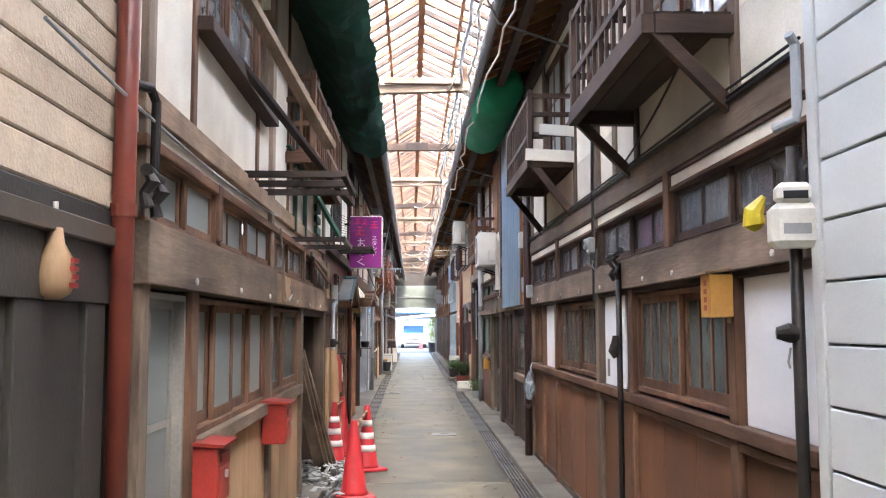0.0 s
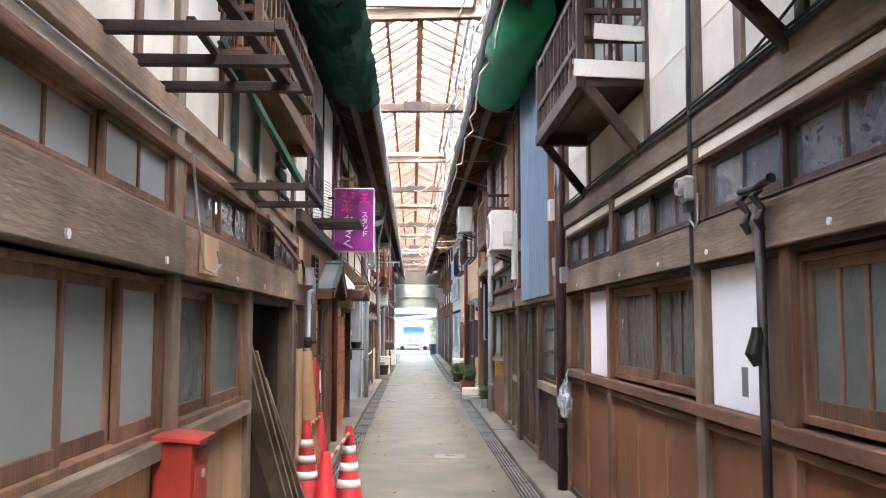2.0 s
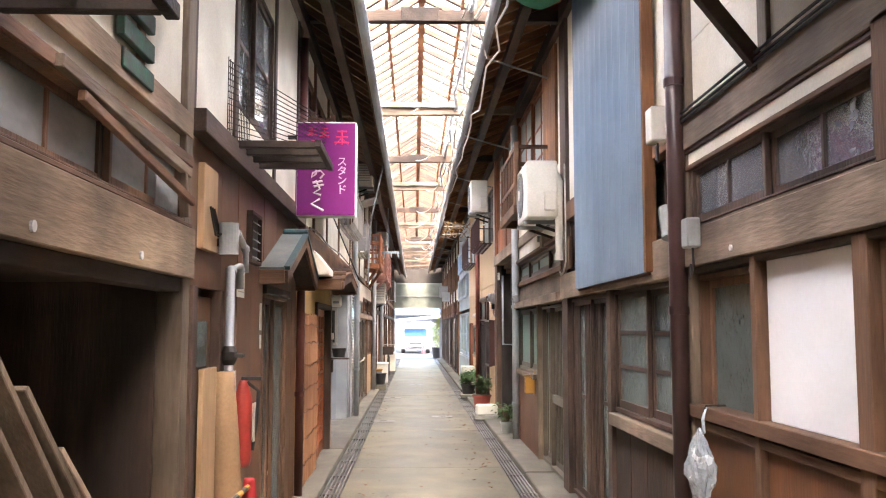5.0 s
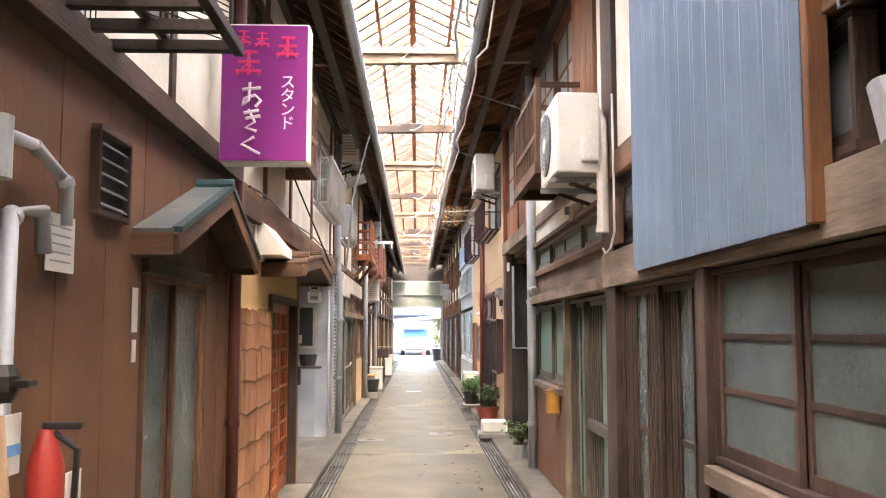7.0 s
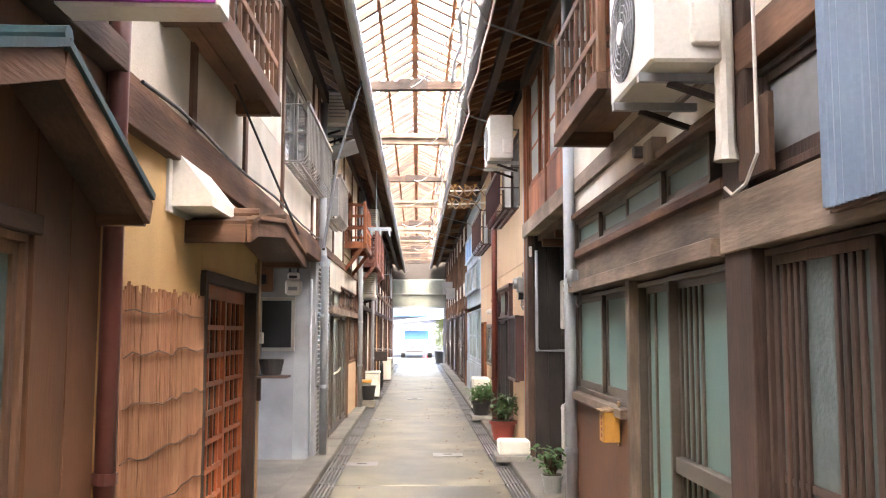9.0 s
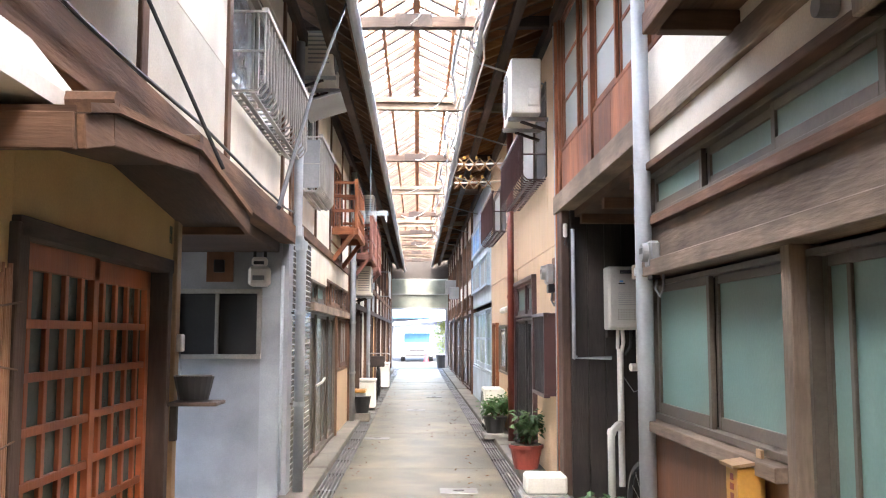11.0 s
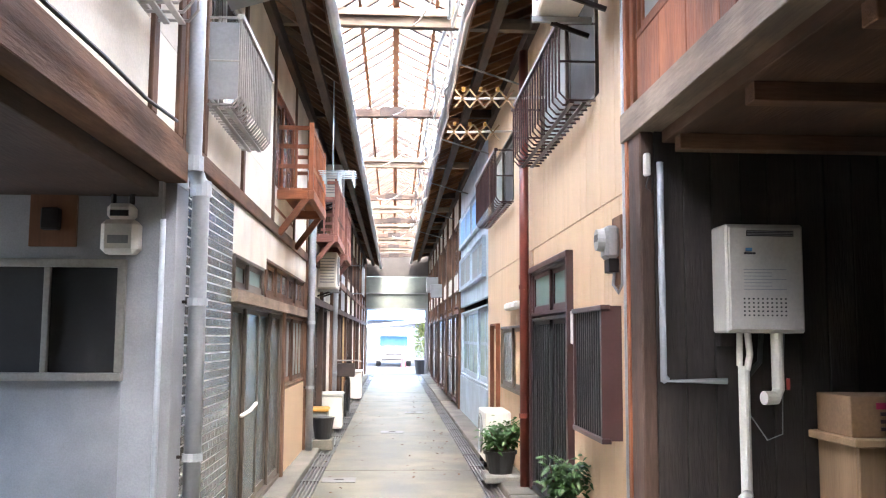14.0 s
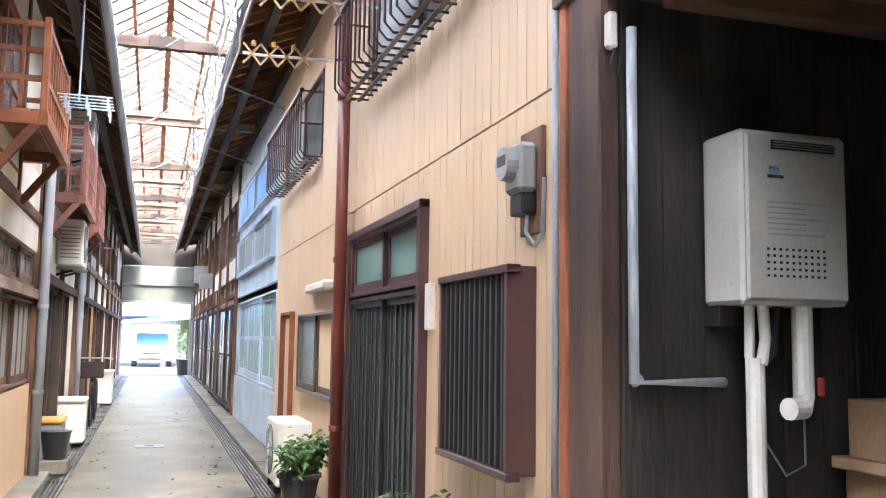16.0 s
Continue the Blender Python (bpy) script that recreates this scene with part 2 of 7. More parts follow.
def thing(name, at, label, category, group="", kind="", rz=0.0):
    ob = new(name)
    ob.empty_display_size = 0.1
    ob.matrix_basis = at if isinstance(at, Matrix) else pose(*at, 0, 0, rz)
    BASE[ob.name] = Vector((0, 0, 0))
    return tagged(ob, label, category, group, kind)


def anchored(name, at, label, category, group="", kind=""):
    """A thing whose parts are given in world coordinates."""
    ob = thing(name, at, label, category, group, kind)
    BASE[ob.name] = Vector(at)
    return ob


def part(name, bm, material, parent=None, label="", smooth=False):
    me = bpy.data.meshes.new(name)
    if parent is not None:
        off = BASE.get(parent.name, Vector((0, 0, 0)))
        if off.length:
            bmesh.ops.translate(bm, verts=bm.verts, vec=-off)
    bm.normal_update()
    bm.to_mesh(me)
    bm.free()
    if smooth:
        for p in me.polygons:
            p.use_smooth = True
    me.materials.append(material)
    ob = new(name, me)
    if parent is not None:
        ob.parent = parent
        BASE[ob.name] = BASE.get(parent.name, Vector((0, 0, 0)))
    if label:
        ob["label"] = label
    return ob


def add_box(bm, x0, x1, y0, y1, z0, z1):
    v = [bm.verts.new((x, y, z)) for z in (z0, z1) for y in (y0, y1) for x in (x0, x1)]
    for q in ((0, 2, 3, 1), (4, 5, 7, 6), (0, 1, 5, 4), (2, 6, 7, 3), (0, 4, 6, 2), (1, 3, 7, 5)):
        bm.faces.new([v[i] for i in q])
    return v


def boxes(lst, bevel=0.0):
    bm = bmesh.new()
    for b in lst:
        x0, x1, y0, y1, z0, z1 = b
        add_box(bm, min(x0, x1), max(x0, x1), min(y0, y1), max(y0, y1), min(z0, z1), max(z0, z1))
    if bevel:
        bmesh.ops.bevel(bm, geom=bm.edges[:], offset=bevel, segments=1, affect="EDGES", clamp_overlap=True)
    return bm


def add_beam(bm, p, q, w, h, up=(0, 0, 1)):
    """A bar of section w x h from p to q."""
    p, q = Vector(p), Vector(q)
    d = (q - p).normalized()
    u = Vector(up)
    s = d.cross(u)
    if s.length < 1e-4:
        s = d.cross(Vector((1, 0, 0)))
    s.normalize()
    u = s.cross(d).normalized()
    vs = [bm.verts.new(c + s * a * w / 2 + u * b * h / 2) for c in (p, q) for a, b in ((-1, -1), (1, -1), (1, 1), (-1, 1))]
    for f in ((0, 1, 2, 3), (7, 6, 5, 4), (0, 4, 5, 1), (1, 5, 6, 2), (2, 6, 7, 3), (3, 7, 4, 0)):
        bm.faces.new([vs[i] for i in f])


def beam(p, q, w, h, bevel=0.0):
    bm = bmesh.new()
    add_beam(bm, p, q, w, h)
    if bevel:
        bmesh.ops.bevel(bm, geom=bm.edges[:], offset=bevel, segments=1, affect="EDGES", clamp_overlap=True)
    return bm


def add_tube(bm, pts, r, n=10):
    """A round tube through points, with the ends closed."""
    pts = [Vector(p) for p in pts]
    rings = []
    a = None
    for i, p in enumerate(pts):
        d = (pts[min(i + 1, len(pts) - 1)] - pts[max(i - 1, 0)]).normalized()
        a = d.orthogonal() if a is None else a - d * a.dot(d)
        a.normalize()
        b = d.cross(a).normalized()
        rad = r[i] if isinstance(r, (list, tuple)) else r
        rings.append([bm.verts.new(p + (a * math.cos(2 * math.pi * k / n) + b * math.sin(2 * math.pi * k / n)) * rad) for k in range(n)])
    for g, h in zip(rings, rings[1:]):
        for k in range(n):
            bm.faces.new((g[k], g[(k + 1) % n], h[(k + 1) % n], h[k]))
    bm.faces.new(rings[0][::-1])
    bm.faces.new(rings[-1])


def tube(pts, r, n=10):
    bm = bmesh.new()
    add_tube(bm, pts, r, n)
    bmesh.ops.recalc_face_normals(bm, faces=bm.faces[:])
    return bm


def sag(p, q, drop, n=10):
    p, q = Vector(p), Vector(q)
    return [p.lerp(q, i / n) - Vector((0, 0, drop * 4 * (i / n) * (1 - i / n))) for i in range(n + 1)]


WX = {"L": -1.0, "R": 1.42}
IN = {"L": 1.0, "R": -1.0}


def wx(side, d):
    """The x of a point d metres proud of the wall line, towards the alley."""
    return WX[side] + IN[side] * d


def slab(name, side, y0, y1, z0, z1, d0, d1, m, parent, label="", bevel=0.004):
    return part(name, boxes([(wx(side, d0), wx(side, d1), y0, y1, z0, z1)], bevel), m, parent, label)


def post(side, y, z0, z1, parent, m=None, w=0.1, d=0.03, name="post"):
    return slab(name, side, y - w / 2, y + w / 2, z0, z1, -0.08, d, m or GREYW["z"], parent)


def rail(side, y0, y1, z0, z1, parent, m=None, d=0.03, name="beam", back=-0.08):
    return slab(name, side, y0, y1, z0, z1, back, d, m or GREYW["y"], parent)


def planks(side, y0, y1, z0, z1, parent, m, step=0.2, d=0.0, name="plank", across=False):
    """Boards side by side with narrow joints; upright, or lying where across is set."""
    if across:
        n = max(1, round((z1 - z0) / step))
        s = (z1 - z0) / n
        for i in range(n):
            slab(name, side, y0, y1, z0 + i * s + 0.002, z0 + (i + 1) * s - 0.002, d - 0.03, d + RNG.uniform(0, 0.003), m, parent, bevel=0.003)
    else:
        n = max(1, round((y1 - y0) / step))
        s = (y1 - y0) / n
        for i in range(n):
            slab(name, side, y0 + i * s + 0.002, y0 + (i + 1) * s - 0.002, z0, z1, d - 0.03, d + RNG.uniform(0, 0.003), m, parent, bevel=0.003)


def window(side, y0, y1, z0, z1, parent, cols=4, rows=1, glass=None, fm=None, d=-0.03, bar=0.03, sash=2, name="window", slats=(), slim=1.0):
    """A timber or metal window: outer frame, sashes with stiles, glazing bars, and each pane as a part."""
    fm = fm or BROWNW["z"]
    glass = glass or FROST
    b = [(wx(side, d - 0.05), wx(side, d + 0.03), y0, y1, z1 - 0.025 * slim, z1), (wx(side, d - 0.05), wx(side, d + 0.035), y0, y1, z0, z0 + 0.03 * slim),
         (wx(side, d - 0.05), wx(side, d + 0.03), y0, y0 + 0.025, z0 + 0.03 * slim, z1 - 0.025 * slim), (wx(side, d - 0.05), wx(side, d + 0.03), y1 - 0.025, y1, z0 + 0.03 * slim, z1 - 0.025 * slim)]
    Y0, Y1, Z0, Z1 = y0 + 0.025, y1 - 0.025, z0 + 0.03 * slim, z1 - 0.025 * slim
    panes, bars = [], []
    sw = (Y1 - Y0) / sash
    for s in range(sash):
        a, c = Y0 + s * sw, Y0 + (s + 1) * sw
        off = d + (0.0 if s % 2 else -0.028)
        x0, x1 = wx(side, off - 0.012), wx(side, off + 0.012)
        st = bar * 1.25
        bars += [("stile", (x0, x1, a, a + st, Z0, Z1)), ("stile", (x0, x1, c - st, c, Z0, Z1)), ("sash_rail", (x0, x1, a + st, c - st, Z1 - st, Z1)), ("sash_rail", (x0, x1, a + st, c - st, Z0, Z0 + st * 1.5))]
        A, C, B, T = a + st, c - st, Z0 + st * 1.5, Z1 - st
        for i in range(1, cols // sash if cols >= sash else 1):
            y = A + (C - A) * i / (cols // sash)
            bars.append(("glazing_bar", (wx(side, off - 0.009), wx(side, off + 0.009), y - bar / 2, y + bar / 2, B, T)))
        for j in range(1, rows):
            z = B + (T - B) * j / rows
            bars.append(("glazing_bar", (wx(side, off - 0.007), wx(side, off + 0.007), A, C, z - bar / 2, z + bar / 2)))
        nc = max(1, cols // sash)
        for i in range(nc):
            for j in range(rows):
                panes.append((wx(side, off - 0.004), wx(side, off), A + (C - A) * i / nc, A + (C - A) * (i + 1) / nc, B + (T - B) * j / rows, B + (T - B) * (j + 1) / rows))
        for f in slats:
            y = A + (C - A) * f
            bars.append(("slat", (wx(side, off + 0.001), wx(side, off + 0.014), y - 0.012, y + 0.012, B, T)))
    w = part(name, boxes([b[1]], 0.002), fm, parent)
    for nm, q in zip(("head", "jamb", "jamb"), (b[0], b[2], b[3])):
        part(nm, boxes([q], 0.002), fm, w)
    for nm, q in bars:
        part(nm, boxes([q], 0.002), fm, w)
    for p in panes:
        part("pane", boxes([p]), glass, w)
    return w

# ---- ground ----
ground = part("ground", boxes([(-900, 900, -40, 1500, -0.4, -0.30)]), ASPHALT)
tagged(ground, "flat open ground reaching the horizon", "ground", kind="structure")
floor = anchored("floor", (0, 0, -0.3), "worn damp concrete alley paving with joints and stains", "floor", kind="structure")
ys = [-4, -1.2, 2.1, 5.4, 8.8, 12.2, 15.5, 18.9, 22.3, 25.7, 29.1, 32.5, 35.9, 39.2, 42.6, 46.0, 49.6, 56, 66, 90]
for a, b in zip(ys, ys[1:]):
    w0, w1 = (-0.62, 0.97) if a < 49 else (-7.0, 7.0)
    if a > 49:
        part("paving_slab", boxes([(w0, w1, a + 0.004, b - 0.004, -0.3, 0.0)], 0.006), ASPHALT, floor)
    else:
        for x0, x1 in ((w0, w1),):
            part("paving_slab", boxes([(x0 + 0.003, x1 - 0.003, a + 0.004, b - 0.004, -0.3, RNG.uniform(-0.004, 0.0))], 0.006), CONC, floor)
for x0, x1, y0, y1 in ((-3.3, -1.06, 16.9, 20.45), (1.46, 3.7, 17.7, 20.45), (-2.4, -1.06, 8.05, 9.8)):
    part("paving_slab", boxes([(x0 + 0.004, x1 - 0.004, y0 + 0.004, y1 - 0.004, -0.3, 0.02)], 0.006), CONCD, floor)
for side, x0, x1 in (("L", -0.80, -0.62), ("R", 0.97, 1.14)):
    g = anchored("gutter", (x0, 0, -0.2), "steel grated drain gutter along the concrete paving", "gutter", kind="structure")
    part("channel", boxes([(x0, x1, -4, 49.6, -0.3, -0.06)]), CONCD, g)
    bm = bmesh.new()
    for i in range(5):
        xx = x0 + 0.012 + i * (x1 - x0 - 0.036) / 4
        add_box(bm, xx, xx + 0.014, -4, 49.6, -0.045, -0.006)
    part("grating_bar", bm, STEELG, g)
    for i in range(54):
        part("grating_frame", boxes([(x0, x1, -4 + i - 0.012, -4 + i + 0.012, -0.05, -0.003)]), STEELG, g)
for side, x0, x1 in (("L", -1.06, -0.80), ("R", 1.14, 1.46)):
    k = anchored("kerb", (x0, 0, -0.3), "narrow raised concrete footing strip at the wall base", "kerb", kind="structure")
    y = -4.0
    while y < 49.6:
        s = RNG.choice((1.8, 2.7, 3.6))
        part("kerb_stone", boxes([(x0, x1, y + 0.004, min(49.6, y + s) - 0.004, -0.3, 0.035 + RNG.uniform(0, 0.02))], 0.01), CONCD, k)
        y += s
for x0, y0 in ((0.45, 12.6), (0.5, 20.9), (-0.45, 20.2), (-0.42, 25.0), (0.1, 29.5), (0.5, 33)):
    c = anchored("drain_cover", (x0, y0, 0.004), "small rectangular iron drain cover set in the paving", "drain cover", "drain covers")
    part("plate", boxes([(x0 - 0.17, x0 + 0.17, y0 - 0.14, y0 + 0.14, 0.001, 0.009)], 0.003), STEELG, c)
    part("grip", boxes([(x0 - 0.05, x0 + 0.05, y0 - 0.012, y0 + 0.012, 0.009, 0.014)], 0.002), IRON, c)

# ---- unseen closing walls of the houses, behind the fronts, added to keep outside light out ----
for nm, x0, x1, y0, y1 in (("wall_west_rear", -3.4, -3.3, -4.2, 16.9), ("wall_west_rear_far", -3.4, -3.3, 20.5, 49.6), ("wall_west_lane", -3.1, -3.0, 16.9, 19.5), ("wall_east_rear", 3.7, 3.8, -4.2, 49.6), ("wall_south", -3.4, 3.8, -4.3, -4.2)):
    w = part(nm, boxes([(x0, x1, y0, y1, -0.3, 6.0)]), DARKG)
    tagged(w, "plain dark unseen closing wall added to keep light out", "wall", kind="structure")


def side_wall(name, side, y, m, z1=4.9, t=0.06, x_far=3.6):
    lo, hi = sorted((wx(side, -0.06), -x_far + 0.3 if side == "L" else x_far))
    w = part(name, boxes([(lo, hi, y - t, y + t, -0.3, z1)]), m)
    return tagged(w, "plain partition wall between two row houses", "wall", kind="structure")


def house(name, side, y0, y1, label):
    return anchored(name, (WX[side], (y0 + y1) / 2, 0.0), label, "house", "row houses along the alley")


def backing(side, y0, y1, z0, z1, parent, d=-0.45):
    # added panel behind the panes; its dark colour stands for the unlit room
    return slab("inner_wall", side, y0, y1, z0, z1, d - 0.05, d, DARKG, parent, "added dark backing standing for the unlit room", 0)


def front(side, y0, y1, z0, z1, m, parent, d=0.0, name="wall", t=0.06, label=""):
    return slab(name, side, y0, y1, z0, z1, d - t, d, m, parent, label, 0.003)


# ---- roofs: eaves, skylight ----
RIDGE_X, RIDGE_Z = 0.10, 4.9
for side, edge_x, edge_z, top_z in (("L", -0.46, 4.06, 4.42), ("R", 0.77, 4.27, 4.55)):
    s = IN[side]
    # the unseen slope back to far shuts sky light out of the houses
    far = WX[side] - s * 2.4
    slope = (top_z - edge_z) / abs(WX[side] - edge_x)
    roof = anchored("eaves_" + ("west" if side == "L" else "east"), (WX[side], 20, 4), "dark timber eaves with exposed rafters under a tiled roof", "roof", kind="structure")

    def zat(x, s=s, edge_x=edge_x, edge_z=edge_z, slope=slope):
        return edge_z + slope * abs(x - edge_x)
    y0, y1 = -4.2, 49.4
    bm = bmesh.new()
    for h0, h1 in ((0.05, 0.065),):
        a, b = edge_x, far
        vs = [bm.verts.new((x, y, zat(x) + h)) for x in (a, b) for y in (y0, y1) for h in (h0, h1)]
        for q in ((0, 2, 6, 4), (1, 5, 7, 3), (0, 1, 3, 2), (4, 6, 7, 5), (0, 4, 5, 1), (2, 3, 7, 6)):
            bm.faces.new([vs[i] for i in q])
    bmesh.ops.recalc_face_normals(bm, faces=bm.faces[:])
    # east boarding is a lighter timber, as the lit side; west stays dark
    part("roof_boarding", bm, BROWNW["y"] if side == "R" else DARKW["y"], roof)
    # roof tiles: rows of rounded covers above the boarding
    bm = bmesh.new()
    y = y0
    while y < y1:
        p, q = Vector((edge_x + s * 0.05, y, zat(edge_x) + 0.10 - slope * 0.05)), Vector((far, y, zat(far) + 0.10))
        add_tube(bm, [p, q], 0.045, 6)
        y += 0.27
    part("roof_tiles", bm, TILEROOF, roof)
    bm = beam((far, y0, zat(far) + 0.08), (far, y1, zat(far) + 0.08), 0.3, 0.08)
    part("roof_ridge", bm, TILEROOF, roof)
    y = y0 + 0.1
    while y < y1:
        p, q = (edge_x, y, zat(edge_x)), (WX[side] - s * 0.3, y, zat(WX[side] - s * 0.3))
        # east rafters take the sunlit orange, west ones the shaded brown
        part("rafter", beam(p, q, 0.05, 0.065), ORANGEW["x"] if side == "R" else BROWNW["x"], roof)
        y += 0.30 if y < 30 else 0.45
    part("fascia", beam((edge_x, y0, edge_z + 0.03), (edge_x, y1, edge_z + 0.03), 0.03, 0.10), BROWNW["y"], roof)
    gx = edge_x + s * 0.05
    part("gutter_pipe", tube([(gx, y0, edge_z), (gx, y1, edge_z - 0.05)], 0.045), GREYPIPE, roof, "grey plastic rain gutter")
    # wall plate at the top of the fronts
    part("wall_plate", boxes([(WX[side] - s * 0.07, WX[side] + s * 0.06, y0, y1, top_z - 0.26, top_z - 0.12)], 0.005), DARKW["y"], roof)
    # purlin under the eave
    part("purlin", boxes([(edge_x - s * 0.28, edge_x - s * 0.19, y0, y1, zat(edge_x - s * 0.24) - 0.13, zat(edge_x - s * 0.24) - 0.035)], 0.004), DARKW["y"], roof)

sky_roof = anchored("skylight_roof", (0, 20, 4.4), "translucent skylight roof on timber battens over the alley", "skylight", kind="structure")
sides = [(-0.60, 4.45), (0.90, 4.52)]
# ridge and middle purlins carry the sunlight tint in their colour
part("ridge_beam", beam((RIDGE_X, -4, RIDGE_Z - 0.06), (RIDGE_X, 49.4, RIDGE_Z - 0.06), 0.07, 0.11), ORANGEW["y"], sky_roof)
for (ex, ez), n in zip(sides, (2, 2)):
    for f, w in ((0.0, 0.08), (0.5, 0.05)):
        x, z = ex + (RIDGE_X - ex) * f, ez + (RIDGE_Z - ez) * f
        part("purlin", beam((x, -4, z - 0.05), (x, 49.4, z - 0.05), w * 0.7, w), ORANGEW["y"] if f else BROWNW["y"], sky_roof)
    y, i = -3.9, 0
    while y < 49.3:
        part("batten", beam((ex, y, ez), (RIDGE_X, y, RIDGE_Z), 0.06, 0.05), DARKW["x"] if i % 3 else BROWNW["x"], sky_roof)
        y += 0.33 + RNG.uniform(-0.02, 0.02)
        i += 1
    y = -4.0
    while y < 49.3:
        bm = bmesh.new()
        vs = [bm.verts.new(p) for p in ((ex * 1.08, y, ez - 0.015), (RIDGE_X, y, RIDGE_Z + 0.05), (RIDGE_X, y + 0.995, RIDGE_Z + 0.05), (ex * 1.08, y + 0.995, ez - 0.015))]
        bm.faces.new(vs)
        pane = part("roof_sheet", bm, SHEET, sky_roof)
        pane.visible_shadow = False
        y += 1.0
# tie beams across the alley, each with short posts up to the skylight
for i, y in enumerate((3.4, 6.9, 10.4, 13.95, 17.55, 20.9, 24.0, 27.4, 30.9, 34.4, 36.4, 38.2, 39.8, 41.4, 43.0, 44.6, 46.2, 47.8)):
    tb = anchored("tie_beam", (0.2, y, 4.35), "old weathered timber tie beam spanning the alley", "beam", "tie beams")
    dz = RNG.uniform(-0.03, 0.03)
    m = GREYW["x"] if i % 2 == 0 else DARKW["x"]
    part("bar", beam((-1.0, y, 4.33 + dz), (1.42, y, 4.37 - dz), 0.09, 0.11, 0.006), m, tb)
    for x in (-0.60, 0.63):
        part("strut", beam((x, y, 4.36), (x, y, 4.62), 0.06, 0.06), BROWNW["z"], tb)
    if i % 2:
        part("iron_strap", boxes([(-0.1, 0.25, y - 0.07, y - 0.05, 4.29, 4.42)], 0.003), OLDIRON, tb)
    else:
        part("splice_board", beam((-0.5, y - 0.07, 4.42), (0.6, y - 0.07, 4.42), 0.04, 0.07, 0.004), GREYW["x"], tb)

# ---- west side ----
# house with the beige siding and the grey shutter
h = house("siding_house", "L", -4, 3.0, "row house with beige lap siding above a grey sliding shutter")
for i in range(20):
    z = 1.9 + i * 0.115
    slab("siding_board", "L", -4, 3.0, z + 0.002, z + 0.112, -0.02, 0.03 + RNG.uniform(0, 0.002), BEIGES, h, bevel=0.006)
front("L", -4, 3.0, 1.78, 1.84, BRONZE, h, 0.06, "lintel")
DARKSH = mat("grey_brown_shutter", (0.065, 0.058, 0.05), (0.05, 0.045, 0.039), 0.5, 0.2, scale=3, dirt=0.25)
front("L", -4, 3.0, 1.84, 1.895, DARKSH, h, 0.04, "lintel")
front("L", -4, 3.0, 0.0, 1.78, DARKSH, h, -0.02, "wall", label="grey sheet wall")
for i in range(12):
    y = -2.9 + i * 0.48
    slab("shutter_panel", "L", y, y + 0.30, 0.03, 1.60, -0.02, 0.012, DARKSH, h)
    slab("shutter_rib", "L", y + 0.31, y + 0.47, 0.03, 1.60, -0.03, 0.03, DARKSH, h)
front("L", -3.0, 3.0, 1.60, 1.78, DARKSH, h, 0.035, "shutter_box")
slab("corner_trim", "L", 2.93, 3.0, 0.03, 1.84, -0.03, 0.045, DARKSH, h)
# long timber house
h = house("timber_house", "L", 3.2, 9.9, "weathered timber row house with frosted windows and cream plaster above")
for y, z1 in ((3.28, 4.2), (4.03, 1.68), (6.2, 4.2), (7.93, 1.68), (9.86, 4.2)):
    post("L", y, 0.03, z1, h, GREYW["z"] if y != 4.03 else BROWNW["z"], 0.12 if y > 4 else 0.1)
rail("L", 3.2, 6.2, 1.68, 1.91, h, GREYW["y"], 0.06)
rail("L", 6.2, 9.9, 1.68, 1.90, h, PALEBEAM, 0.055)
for _y in (3.9, 4.9, 5.9, 6.6, 7.3, 8.2, 9.1):
    part("bolt_cap", tube([(wx("L", 0.06), _y, 1.72), (wx("L", 0.068), _y, 1.72)], 0.016, 10), WHITEB, h)
rail("L", 3.2, 9.9, 1.905, 1.925, h, BROWNW["y"], 0.04, "sill")
rail("L", 3.2, 9.9, 2.18, 2.23, h, BROWNW["y"], 0.04, "lintel")
front("L", 3.2, 9.9, 2.23, 2.31, CREAM, h, 0.0)
# upper beam, its sunlit tone painted in with the wear
rail("L", 3.2, 9.9, 2.31, 2.42, h, PALEBEAM, 0.035)
for a, b, c in ((3.36, 4.4, 2), (4.5, 6.12, 4), (6.28, 7.9, 4), (8.0, 9.78, 4)):
    window("L", a, b, 1.925, 2.18, h, c, 1, GLASS if a > 6 else FROST, BROWNW["z"], d=0.0, bar=0.02, slim=0.3, sash=2, name="transom_window")
for y in (4.45, 7.95):
    post("L", y, 1.95, 2.23, h, BROWNW["z"], 0.08, 0.045)
window("L", 3.34, 3.97, 0.06, 1.66, h, 1, 3, FROST, ALU, sash=1, name="door")
window("L", 4.1, 6.13, 1.02, 1.66, h, 4, 1, FROST, BROWNW["z"], sash=4)
window("L", 6.27, 7.86, 1.02, 1.66, h, 2, 1, FROSTD, BROWNW["z"], sash=2)
rail("L", 4.1, 7.86, 0.945, 1.02, h, GREYW["y"], 0.05, "sill")
planks("L", 4.1, 6.13, 0.03, 0.94, h, PALEW["z"], 0.68)
planks("L", 6.27, 7.86, 0.03, 0.94, h, PALEW["z"], 0.53)
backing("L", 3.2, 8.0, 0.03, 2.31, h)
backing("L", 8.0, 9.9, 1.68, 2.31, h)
rail("L", 8.0, 9.8, 1.62, 1.68, h, DARKW["y"], 0.02)
# the open store bay; its inner shade is put into the dark side and ceiling colour
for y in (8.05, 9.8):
    slab("bay_wall", "L", y - 0.02, y + 0.02, 0.0, 1.68, -1.3, -0.08, DARKW["z"], h, "plywood lining of the open bay, darkened for its shade")
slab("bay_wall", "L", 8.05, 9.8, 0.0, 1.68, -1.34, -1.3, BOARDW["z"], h)
